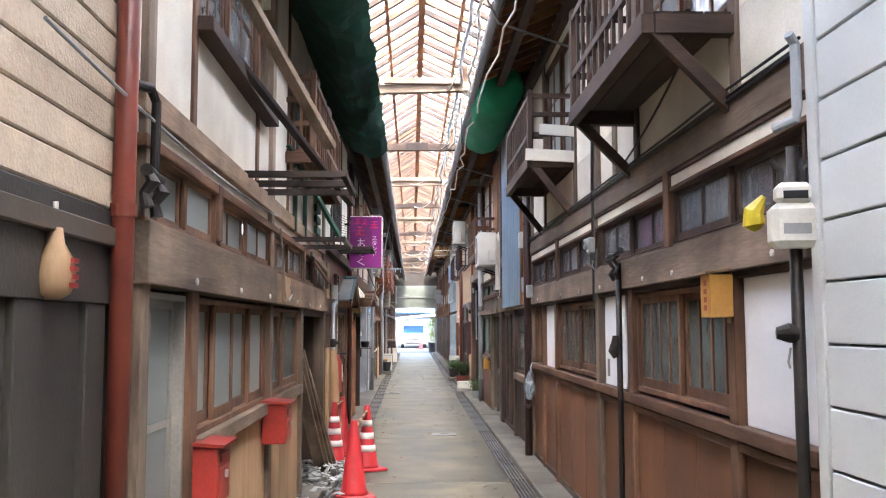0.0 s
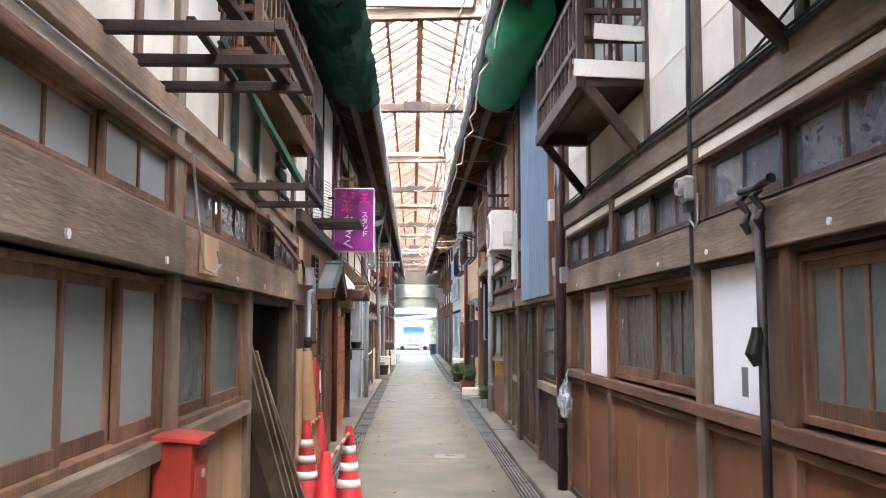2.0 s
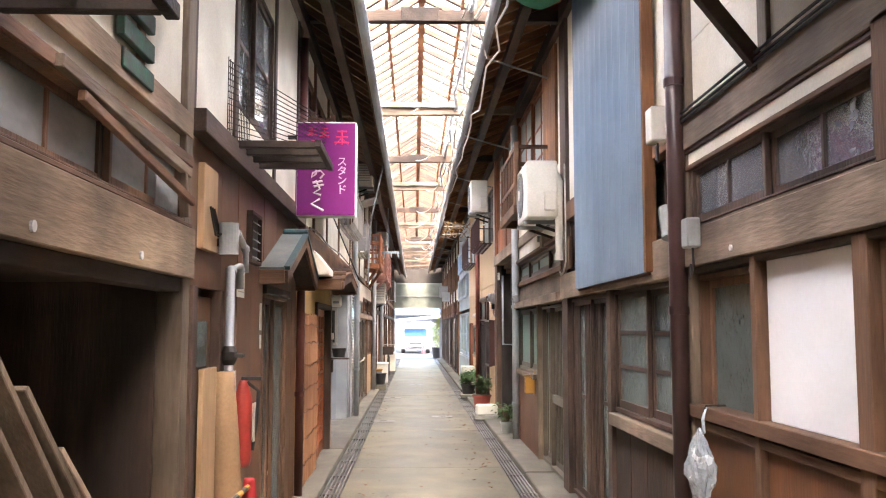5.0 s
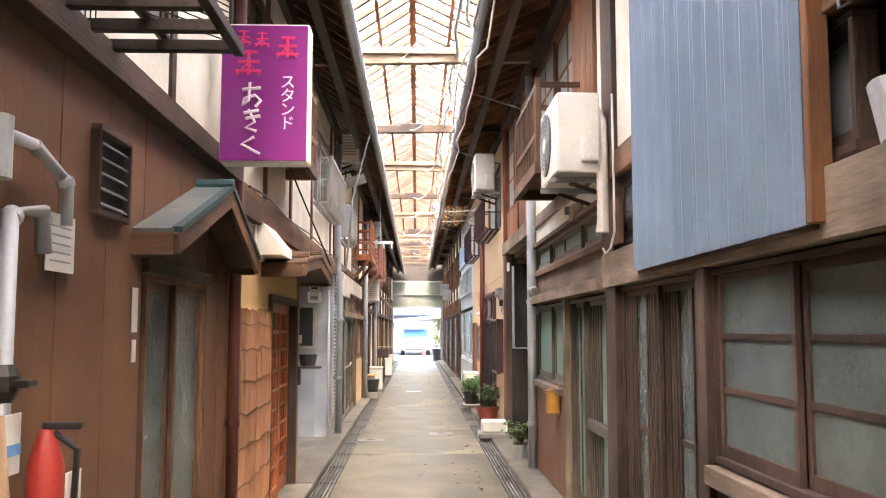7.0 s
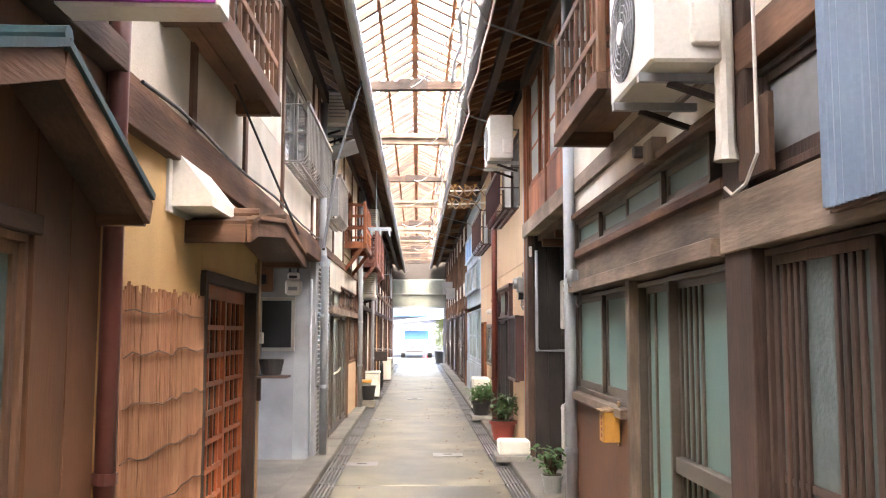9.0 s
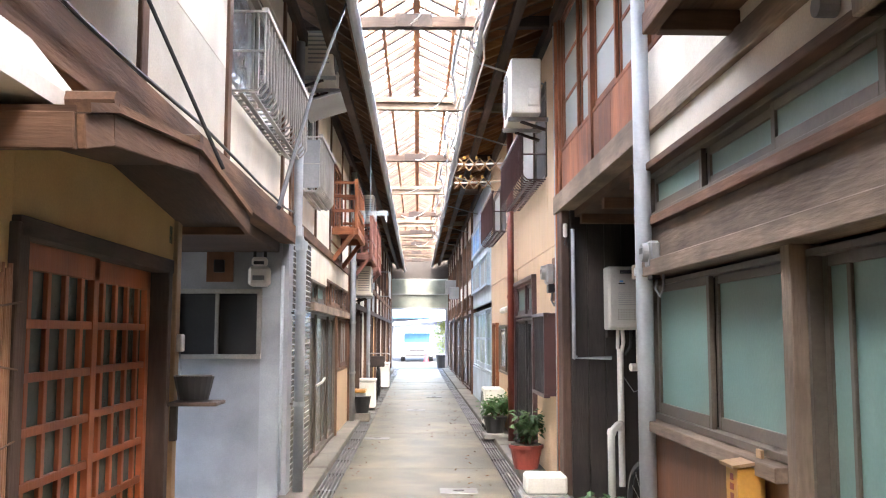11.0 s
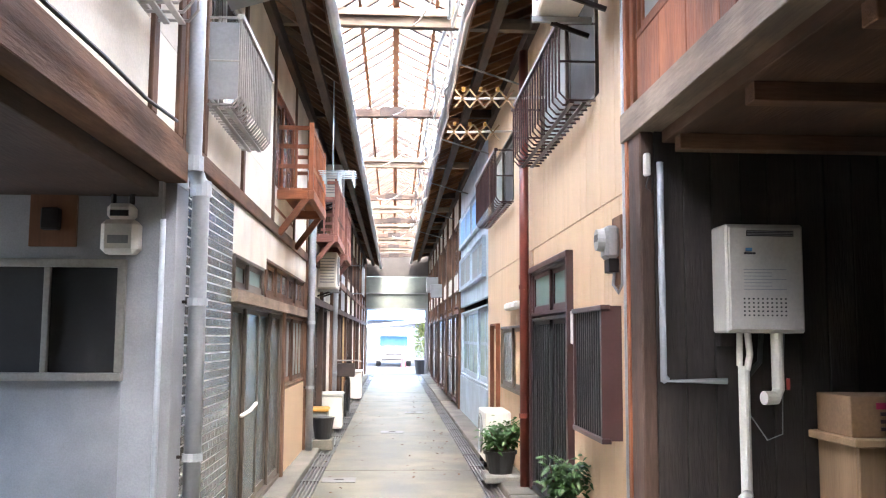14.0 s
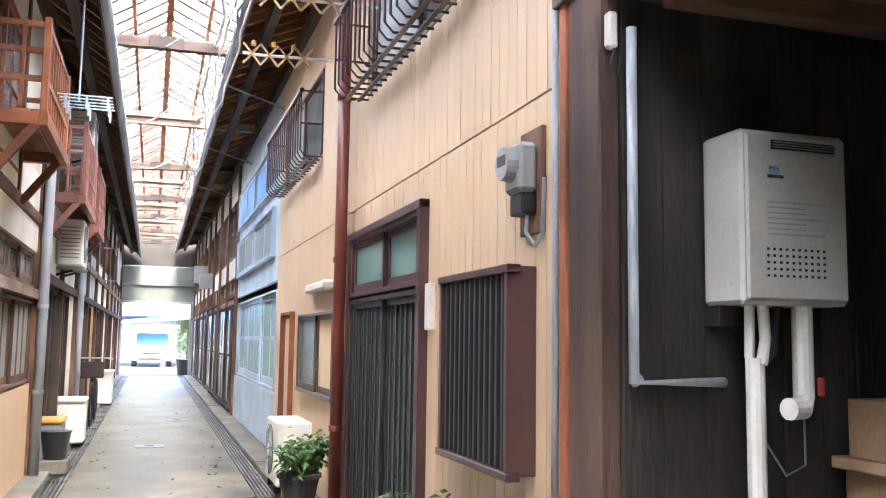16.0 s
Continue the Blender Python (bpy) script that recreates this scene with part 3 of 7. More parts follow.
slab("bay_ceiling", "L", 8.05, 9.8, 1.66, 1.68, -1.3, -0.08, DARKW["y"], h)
# upper storey
front("L", 3.2, 4.05, 2.42, 4.2, CREAM, h)
front("L", 4.05, 6.14, 2.42, 2.92, CREAM, h)
front("L", 4.05, 6.14, 3.75, 4.2, CREAM, h)
front("L", 6.26, 7.1, 2.42, 4.2, CREAM, h)
front("L", 7.1, 9.2, 2.42, 2.9, CREAM, h)
front("L", 7.1, 9.2, 3.7, 4.2, CREAM, h)
front("L", 9.2, 9.8, 2.42, 4.2, CREAM, h)
window("L", 4.1, 5.6, 2.95, 3.75, h, 4, 2, GLASS, BROWNW["z"], sash=2)
rail("L", 4.0, 6.0, 2.88, 2.95, h, DARKW["y"], 0.09, "sill")
window("L", 7.12, 9.18, 2.92, 3.7, h, 4, 2, GLASS, BROWNW["z"], sash=4)
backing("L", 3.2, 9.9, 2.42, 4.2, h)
for y in (4.0, 5.65, 7.06, 9.2):
    post("L", y, 2.42, 4.2, h, BROWNW["z"], 0.07, 0.015)
# brown board house
h = house("brown_board_house", "L", 9.95, 13.7, "row house faced with smooth brown boards and two doors")
for a, b in ((10.67, 12.0),):
    planks("L", a, b, 0.03, 2.36, h, BOARDW["z"], 0.53)
planks("L", 10.0, 10.67, 1.66, 2.36, h, BOARDW["z"], 0.47)
planks("L", 12.0, 13.15, 1.72, 2.36, h, BOARDW["z"], 0.48)
planks("L", 13.15, 13.7, 0.03, 2.36, h, BOARDW["z"], 0.28)
window("L", 12.08, 13.12, 0.06, 1.70, h, 2, 1, FROSTD, BROWNW["z"], sash=2, name="door")
rail("L", 12.0, 13.15, 1.70, 1.76, h, DARKW["y"], 0.03, "lintel")
slab("door", "L", 10.1, 10.6, 0.05, 1.62, -0.08, -0.03, BOARDW["z"], h, "brown board door with a small dark window")
slab("door_glass", "L", 10.18, 10.5, 1.27, 1.5, -0.03, -0.022, FROSTD, h)
slab("door_frame", "L", 10.02, 10.12, 0.05, 1.66, -0.08, 0.02, DARKW["z"], h)
slab("door_frame", "L", 10.6, 10.67, 0.05, 1.66, -0.08, 0.025, DARKW["z"], h)
rail("L", 9.95, 13.7, 2.36, 2.47, h, DARKW["y"], 0.08)
front("L", 9.95, 11.0, 2.47, 4.2, CREAM, h)
front("L", 11.0, 12.3, 2.47, 2.75, CREAM, h)
front("L", 11.0, 12.3, 3.7, 4.2, CREAM, h)
front("L", 12.3, 13.7, 2.47, 4.2, CREAM, h)
window("L", 11.0, 12.3, 2.75, 3.7, h, 2, 2, GLASS, DARKW["z"], sash=2)
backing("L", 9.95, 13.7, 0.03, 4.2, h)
for y in (9.98, 10.95, 12.35, 13.6):
    post("L", y, 2.47, 4.2, h, DARKW["z"], 0.08, 0.015)
# ochre house with the reed screen
h = house("ochre_house", "L", 13.7, 16.9, "ochre plastered row house with reed screen and red lattice door")
front("L", 13.7, 15.2, 0.03, 2.2, YELLOWP, h)
front("L", 15.2, 16.9, 1.72, 2.2, YELLOWP, h)
front("L", 16.72, 16.9, 0.03, 1.72, YELLOWP, h, -0.01)
rail("L", 13.7, 20.5, 2.2, 2.36, h, BROWNW["y"], 0.05)
rail("L", 13.7, 20.5, 2.37, 2.43, h, BROWNW["y"], 0.02)
front("L", 13.7, 17.9, 2.43, 2.95, CREAM, h)
front("L", 17.9, 20.5, 2.43, 2.85, CREAM, h)
window("L", 13.9, 16.2, 2.95, 3.9, h, 4, 2, GLASS, BROWNW["z"], sash=4)
front("L", 16.2, 17.9, 2.95, 4.2, CREAM, h)
window("L", 17.95, 19.9, 2.88, 3.75, h, 2, 1, GLASS, ALU, sash=2)
front("L", 13.7, 20.5, 3.9, 4.2, CREAM, h, -0.004)
front("L", 19.9, 20.5, 2.85, 4.2, CREAM, h)
for y in (13.75, 14.9, 16.25, 17.85, 19.95, 20.44):
    post("L", y, 2.43, 4.2, h, BROWNW["z"], 0.09, 0.02)
backing("L", 13.7, 16.9, 0.03, 2.2, h)
backing("L", 13.7, 20.5, 2.43, 4.2, h)
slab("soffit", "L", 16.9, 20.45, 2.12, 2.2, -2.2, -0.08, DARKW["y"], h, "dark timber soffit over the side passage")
post("L", 15.22, 0.03, 1.72, h, DARKW["z"], 0.07)
post("L", 16.69, 0.03, 1.74, h, DARKW["z"], 0.06)
post("L", 16.86, 0.03, 2.12, h, PALEW["z"], 0.07, 0.02)
rail("L", 15.2, 16.74, 1.68, 1.74, h, DARKW["y"], 0.03, "lintel")
side_wall("wall_passage_west_near", "L", 16.93, YELLOWP, 2.12, 0.03)
for k, (a, b) in enumerate(((15.26, 15.95), (15.97, 16.66))):
    o = -0.02 - 0.03 * k
    bl = [(wx("L", o - 0.03), wx("L", o), a, a + 0.05, 0.05, 1.68), (wx("L", o - 0.03), wx("L", o), b - 0.05, b, 0.05, 1.68),
          (wx("L", o - 0.03), wx("L", o), a, b, 1.60, 1.68), (wx("L", o - 0.03), wx("L", o), a, b, 0.05, 0.16)]
    for i in range(1, 5):
        y = a + (b - a) * i / 5
        bl.append((wx("L", o - 0.022), wx("L", o - 0.006), y - 0.014, y + 0.014, 0.16, 1.6))
    for i in range(1, 9):
        z = 0.16 + 1.44 * i / 9
        bl.append((wx("L", o - 0.02), wx("L", o - 0.004), a, b, z - 0.014, z + 0.014))
    dr = part("door", boxes(bl[3:4], 0.002), DOORW["z"], h, "red-brown lattice sliding door")
    for nm, q in zip(("stile", "stile", "head"), bl[:3]):
        part(nm, boxes([q], 0.002), DOORW["z"], dr)
    for q in bl[4:]:
        part("lattice_bar", boxes([q], 0.002), DOORW["z"], dr)
    part("pane", boxes([(wx("L", o - 0.028), wx("L", o - 0.024), a + 0.04, b - 0.04, 0.1, 1.62)]), FROSTD, dr)
# grey mortar house with the tiled pier
h = house("grey_house", "L", 20.45, 27.2, "grey mortar and cream row house with a brick-tiled pier")
for q in ((-3.2, -1.98, 20.45, 20.57, 0, 2.2), (-1.23, -1.06, 20.45, 20.57, 0, 2.2), (-1.98, -1.23, 20.45, 20.57, 0, 1.22), (-1.98, -1.23, 20.45, 20.57, 1.80, 2.2)):
    part("wall", boxes([q]), GREYP, h, "grey mortar gable wall")
wn_ = part("window", boxes([(-1.99, -1.22, 20.40, 20.46, 1.20, 1.24)], 0.003), ALU, h)
for nm, q in (("head", (-1.99, -1.22, 20.42, 20.46, 1.76, 1.80)), ("jamb", (-1.99, -1.95, 20.42, 20.46, 1.24, 1.76)), ("jamb", (-1.26, -1.22, 20.42, 20.46, 1.24, 1.76)), ("meeting_stile", (-1.62, -1.59, 20.43, 20.46, 1.24, 1.76))):
    part(nm, boxes([q], 0.003), ALU, wn_)
part("pane", boxes([(-1.95, -1.6, 20.47, 20.474, 1.24, 1.76)]), BLACKP, wn_)
part("pane", boxes([(-1.6, -1.26, 20.465, 20.469, 1.24, 1.76)]), BLACKP, wn_)
front("L", 20.5, 20.75, 0.03, 2.2, GREYP, h)
front("L", 20.75, 22.1, 0.03, 2.35, LIGHTGROUT, h, -0.0035, "tile_backing")
rail("L", 20.5, 27.2, 2.36, 2.46, h, BROWNW["y"], 0.02)
front("L", 20.5, 27.2, 2.46, 2.82, CREAM, h)
front("L", 20.5, 21.1, 2.82, 4.2, CREAM, h)
front("L", 22.3, 24.0, 2.82, 4.2, CREAM, h)
front("L", 25.6, 27.2, 2.82, 4.2, CREAM, h)
front("L", 20.5, 27.2, 3.75, 4.2, CREAM, h, -0.004)
window("L", 21.1, 22.3, 2.82, 3.75, h, 2, 1, GLASS, ALU, sash=2)
window("L", 24.0, 25.6, 2.6, 3.75, h, 4, 2, GLASS, REDW["z"], sash=2)
for y in (20.55, 21.05, 22.35, 23.95, 25.65, 27.1):
    post("L", y, 2.46, 4.2, h, BROWNW["z"], 0.08, 0.02)
window("L", 22.15, 24.9, 0.06, 1.66, h, 4, 1, FROSTD, BRONZE, sash=4, name="door")
window("L", 22.2, 23.6, 1.74, 2.0, h, 2, 1, FROSTG, BRONZE, sash=2, name="transom_window")
window("L", 23.7, 27.0, 1.76, 2.1, h, 8, 1, GLASS, BROWNW["z"], sash=4, name="transom_window")
rail("L", 22.1, 27.2, 1.66, 1.75, h, GREYW["y"], 0.04)
front("L", 22.1, 23.7, 2.0, 2.36, CREAM, h)
front("L", 23.7, 27.2, 2.1, 2.36, CREAM, h)
window("L", 25.0, 27.0, 0.9, 1.64, h, 6, 1, FROST, BROWNW["z"], sash=2)
front("L", 24.9, 27.2, 0.03, 0.88, ORANGEP, h, 0.0)
backing("L", 20.6, 27.2, 0.03, 4.2, h)
post("L", 24.94, 0.03, 1.7, h, BROWNW["z"], 0.08)
post("L", 27.15, 0.03, 2.4, h, BROWNW["z"], 0.1)
# far houses on the west side
for a, b, mm, um in ((27.2, 31.5, CREAM, CREAM), (31.5, 36.0, GREYP, YELLOWP), (36.0, 40.5, CREAM, CREAM), (40.5, 45.0, BOARDW["z"], CREAM), (45.0, 49.4, GREYP, GREYP)):
    h = house("far_row_house", "L", a, b, "small timber row house with plaster panels further down the alley")
    front("L", a, b, 1.95, 2.75, mm, h)
    front("L", a, b, 3.6, 4.2, um, h)
    front("L", a, a + 0.6, 0.03, 1.95, GREYP, h)
    front("L", b - 0.7, b, 0.03, 1.95, um, h)
    window("L", a + 0.65, b - 0.75, 0.1, 1.85, h, 6, 2, FROSTD, DARKW["z"], sash=3, name="door")
    window("L", a + 0.4, b - 0.4, 2.75, 3.6, h, 6, 1, GLASS, BROWNW["z"], sash=3)
    rail("L", a, b, 1.86, 1.96, h, DARKW["y"], 0.05)
    rail("L", a, b, 2.4, 2.52, h, BROWNW["y"], 0.04)
    for y in (a + 0.06, (a + b) / 2, b - 0.06):
        post("L", y, 0.03, 4.2, h, DARKW["z"] if y < b - 1 else BROWNW["z"], 0.1, 0.05)
    backing("L", a, b, 0.03, 4.2, h)

# ---- east side ----
h = house("pale_siding_house", "R", -4, 3.0, "row house clad in pale grey lap siding")
for i in range(24):
    z = 0.03 + i * 0.205
    slab("siding_board", "R", -4, 2.9, z + 0.003, z + 0.20, -0.02, 0.05, SIDING, h, bevel=0.005)
slab("corner_trim", "R", 2.9, 2.97, 0.03, 4.8, -0.03, 0.06, SIDING, h)
h = house("timber_shop_house", "R", 3.0, 10.4, "weathered timber row house with white panels and brown wainscot")
for y, z1, w in ((3.83, 1.75, 0.09), (5.62, 1.75, 0.09), (6.62, 4.8, 0.12), (8.58, 1.75, 0.09), (9.44, 1.75, 0.05), (10.28, 4.8, 0.1)):
    post("R", y, 0.03, z1, h, BROWNW["z"] if z1 < 2 else OLDW["z"], w, 0.035)
rail("R", 2.97, 10.4, 1.76, 1.94, h, OLDW["y"], 0.055)
for _y in (3.3, 4.6, 5.2, 6.4, 7.2, 8.1, 9.6):
    part("bolt_cap", tube([(wx("R", 0.055), _y, 1.80), (wx("R", 0.063), _y, 1.80)], 0.014, 10), WHITEB, h)
rail("R", 2.97, 10.4, 1.73, 1.757, h, DARKW["y"], 0.03)
rail("R", 2.97, 10.4, 1.943, 1.96, h, OLDW["y"], 0.03, "sill")
rail("R", 2.97, 10.4, 2.24, 2.265, h, BROWNW["y"], 0.04, "lintel")
front("R", 2.97, 10.4, 2.265, 2.325, CREAM, h, 0.03)
rail("R", 2.97, 10.4, 2.325, 2.345, h, DARKW["y"], 0.04)
rail("R", 2.97, 10.4, 2.345, 2.52, h, OLDW["y"], 0.05)
for a, b, c in ((3.05, 4.65, 4), (4.8, 6.5, 4), (6.7, 8.3, 4), (8.45, 10.2, 4)):
    window("R", a, b, 1.96, 2.24, h, c, 1, GLASSD, DARKW["z"], d=0.0, bar=0.022, slim=0.3, sash=2, name="transom_window")
for y in (4.72, 8.38):
    post("R", y, 1.94, 2.37, h, BROWNW["z"], 0.1, 0.05)
for a, b in ((3.0, 3.78), (5.92, 6.55), (8.64, 9.4)):
    front("R", a, b, 1.10, 1.73, WHITEP, h, -0.01, "white_panel", label="white acrylic panel")
front("R", 5.67, 5.92, 0.03, 1.73, DARKW["z"], h, -0.02)
window("R", 3.9, 5.57, 1.12, 1.72, h, 8, 1, FROSTD, BROWNW["z"], sash=2)
window("R", 6.7, 8.52, 1.12, 1.72, h, 8, 1, FROSTD, BROWNW["z"], sash=2)
window("R", 9.48, 10.22, 0.98, 1.72, h, 1, 1, FROSTD, BROWNW["z"], sash=1)
rail("R", 3.0, 10.25, 1.04, 1.10, h, BROWNW["y"], 0.05, "sill")
rail("R", 3.0, 10.25, 0.99, 1.03, h, BROWNW["y"], 0.03, "sill")
for a, b in ((3.0, 3.78), (3.88, 5.57), (5.67, 6.55), (6.7, 8.53), (8.64, 9.41), (9.47, 10.22)):
    planks("R", a, b, 0.06, 0.985, h, PANELW["z"], 0.62)
rail("R", 3.0, 10.25, 0.03, 0.09, h, DARKW["y"], 0.02)
front("R", 2.97, 10.4, 2.52, 2.9, CREAM, h)
front("R", 2.97, 3.75, 2.9, 4.75, CREAM, h)
window("R", 3.8, 5.4, 2.95, 4.2, h, 4, 3, GLASS, BROWNW["z"], sash=2)
front("R", 5.45, 7.55, 2.9, 4.75, CREAM, h)
front("R", 9.3, 10.4, 2.9, 4.75, CREAM, h)
window("R", 7.6, 9.25, 3.0, 4.2, h, 4, 3, FROST, BROWNW["z"], sash=2)
front("R", 2.97, 10.4, 4.2, 4.75, CREAM, h, -0.004)
backing("R", 2.97, 10.4, 0.03, 4.75, h)
for y in (3.75, 5.45, 6.05, 7.55, 9.3):
    post("R", y, 2.52, 4.75, h, OLDW["z"], 0.09, 0.02)
# lattice-door house behind the blue sheet
h = house("lattice_house", "R", 10.4, 14.1, "dark timber row house with lattice door and gridded frosted window")
post("R", 10.39, 0.03, 4.8, h, DARKW["z"], 0.1, 0.03)
window("R", 10.46, 12.05, 0.9, 1.72, h, 2, 3, FROSTD, DARKW["z"], sash=2, bar=0.028)
rail("R", 10.45, 12.06, 0.81, 0.89, h, GREYW["y"], 0.05, "sill")
planks("R", 10.45, 12.05, 0.06, 0.81, h, DARKW["z"], 0.45)
post("R", 12.12, 0.03, 1.75, h, DARKW["z"], 0.12, 0.03)
window("R", 12.2, 13.72, 0.06, 1.72, h, 2, 2, FROSTD, DARKW["z"], sash=2, name="door", slats=(0.08, 0.16, 0.24, 0.32, 0.68, 0.76, 0.84, 0.92))
post("R", 13.9, 0.03, 4.8, h, DARKW["z"], 0.28, 0.035)
rail("R", 10.4, 14.05, 1.73, 1.95, h, GREYW["y"], 0.05)
window("R", 10.75, 13.75, 1.98, 2.4, h, 6, 1, GLASS, DARKW["z"], sash=2, name="transom_window")
rail("R", 10.4, 14.05, 2.42, 2.58, h, BROWNW["y"], 0.04)
front("R", 10.4, 14.05, 2.58, 4.75, CREAM, h)
backing("R", 10.4, 14.05, 0.03, 2.58, h)
# green-glass house and its upper floor over the passage
h = house("green_glass_house", "R", 14.05, 20.7, "timber row house with pale green frosted doors and windows")
window("R", 14.1, 15.0, 0.06, 1.70, h, 1, 1, FROSTG, BRONZE, sash=1, name="door", slats=(0.58, 0.69, 0.8, 0.91))
window("R", 15.0, 15.7, 0.06, 1.70, h, 1, 1, FROSTG, BRONZE, sash=1, name="door", d=-0.05, slats=(0.08, 0.75))
rail("R", 14.15, 14.95, 0.72, 0.80, h, BRONZE, -0.01, "door_rail")
post("R", 15.75, 0.03, 1.72, h, GREYW["z"], 0.08)
window("R", 15.81, 17.6, 0.96, 1.70, h, 2, 1, FROSTG, BRONZE, sash=2)
rail("R", 15.8, 17.66, 0.90, 0.955, h, GREYW["y"], 0.07, "sill")
front("R", 15.8, 17.66, 0.03, 0.90, PANELW["z"], h, 0.02, label="red-brown varnished panel")
rail("R", 14.05, 17.7, 1.72, 1.80, h, GREYW["y"], 0.09, "lintel")
front("R", 14.05, 17.7, 1.80, 2.0, GREYW["y"], h, 0.0)
rail("R", 14.05, 17.7, 2.0, 2.05, h, BROWNW["y"], 0.04)
window("R", 14.3, 17.6, 2.05, 2.3, h, 4, 1, FROSTG, BRONZE, sash=4, name="transom_window")
rail("R", 14.05, 17.7, 2.3, 2.34, h, BROWNW["y"], 0.06)
front("R", 14.05, 17.7, 2.34, 2.52, CREAM, h)
rail("R", 14.05, 17.7, 2.52, 2.64, h, GREYW["y"], 0.03)
front("R", 14.05, 15.2, 2.64, 4.75, CREAM, h)
front("R", 15.2, 17.75, 2.64, 3.0, CREAM, h)
rail("R", 17.7, 20.75, 2.5, 2.66, h, GREYW["y"], 0.06)
window("R", 15.25, 17.6, 3.0, 4.2, h, 4, 3, FROST, REDW["z"], sash=2)
window("R", 17.75, 20.6, 3.05, 4.3, h, 4, 3, FROST, REDW["z"], sash=4)
planks("R", 17.75, 20.6, 2.66, 3.05, h, REDW["z"], 0.4)
front("R", 14.05, 20.7, 4.3, 4.75, CREAM, h, -0.004)
for y in (14.1, 15.2, 17.68, 19.2, 20.66):
    post("R", y, 2.64, 4.75, h, REDW["z"], 0.09, 0.02)
backing("R", 14.05, 17.7, 0.03, 4.75, h)
backing("R", 17.7, 20.7, 2.66, 4.75, h)
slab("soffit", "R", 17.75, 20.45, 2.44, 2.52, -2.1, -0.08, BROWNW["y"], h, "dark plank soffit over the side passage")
for y in (18.4, 19.3, 20.2):
    slab("joist", "R", y, y + 0.09, 2.36, 2.44, -2.1, -0.1, BROWNW["x"], h)
post("R", 17.64, 0.03, 2.5, h, GREYW["z"], 0.09)
side_wall("wall_passage_east_near", "R", 17.70, BLACKW, 2.5, 0.03)
planks("R", 14.35, 15.1, 3.05, 4.25, h, ORANGEW["z"], 0.08, 0.03, "shutter_slat")
# apricot house
h = house("apricot_house", "R", 20.5, 28.3, "row house with apricot grooved siding and black grilles")
for i in range(15):
    x = 1.457 + i * 0.15
    part("wall_board", boxes([(x + 0.002, x + 0.147, 20.43 + RNG.uniform(0, 0.006), 20.5, 0.0, 2.5)], 0.003), BLACKW, h)
bm = boxes([(1.38, 1.455, 20.44, 20.66, 0.0, 2.5)], 0.008)
part("post", bm, DARKW["z"], h)
slab("corner_trim", "R", 20.67, 20.72, 0.03, 4.75, -0.05, 0.045, REDW["z"], h)


def grooved(y0, y1, z0, z1):
    n = max(1, round((y1 - y0) / 0.1))
    s = (y1 - y0) / n
    for i in range(n):
        part("siding_board", boxes([(wx("R", -0.05), wx("R", RNG.uniform(-0.0015, 0.0)), y0 + i * s + 0.0025, y0 + (i + 1) * s - 0.0025, z0, z1)]), ORANGEP, h)


for a, b, z0, z1 in ((20.72, 22.4, 0.03, 2.25), (22.4, 24.2, 2.03, 2.25), (24.3, 28.3, 0.03, 2.25), (20.72, 21.5, 2.26, 4.75), (21.5, 23.9, 2.26, 3.0), (21.5, 23.9, 4.0, 4.75), (23.9, 25.6, 2.26, 4.75), (25.6, 28.0, 2.26, 2.95), (25.6, 28.0, 3.75, 4.75), (28.0, 28.3, 2.26, 4.75)):
    grooved(a, b, z0, z1)
front("R", 20.72, 28.3, 0.03, 4.75, GROUT, h, -0.052, "siding_backing")
window("R", 22.45, 24.15, 0.06, 1.6, h, 4, 1, FROSTD, BLACKP, sash=2, name="door", d=0.0, slats=(0.15, 0.3, 0.45, 0.6, 0.75, 0.9))
window("R", 22.45, 24.15, 1.62, 2.02, h, 2, 1, FROSTG, BROWNP, sash=2, name="transom_window", d=0.0)
slab("door_frame", "R", 22.38, 22.45, 0.03, 2.06, -0.05, 0.05, BROWNP, h)
slab("door_frame", "R", 24.15, 24.22, 0.03, 2.06, -0.05, 0.05, BROWNP, h)
slab("door_frame", "R", 22.38, 24.22, 2.02, 2.07, -0.05, 0.055, BROWNP, h)
window("R", 24.7, 26.4, 0.85, 1.55, h, 2, 1, FROSTD, BRONZE, sash=2, d=0.02)
window("R", 26.9, 27.6, 0.06, 1.6, h, 1, 1, BOARDW["z"], REDW["z"], sash=1, name="door", d=0.02)
window("R", 21.6, 23.8, 3.0, 4.0, h, 2, 1, FROST, BRONZE, sash=2)
window("R", 25.7, 27.9, 2.95, 3.75, h, 2, 1, FROST, BRONZE, sash=2)
# pale blue sheet house
h = house("pale_blue_house", "R", 28.3, 33.4, "row house of pale blue-grey sheet with gridded glass doors")
front("R", 28.3, 33.4, 2.0, 4.75, LBLUE, h)
front("R", 28.3, 33.4, 0.03, 0.7, LBLUE, h, 0.01)
window("R", 28.4, 33.3, 0.72, 1.9, h, 6, 2, FROSTG, LBLUE, sash=3, bar=0.05, name="door")
window("R", 28.6, 33.1, 2.3, 2.9, h, 4, 1, FROST, LBLUE, sash=2, d=0.03)
window("R", 28.6, 33.1, 3.1, 3.7, h, 4, 1, BLUESKY, LBLUE, sash=2, d=0.03)
backing("R", 28.3, 33.4, 0.03, 2.0, h)
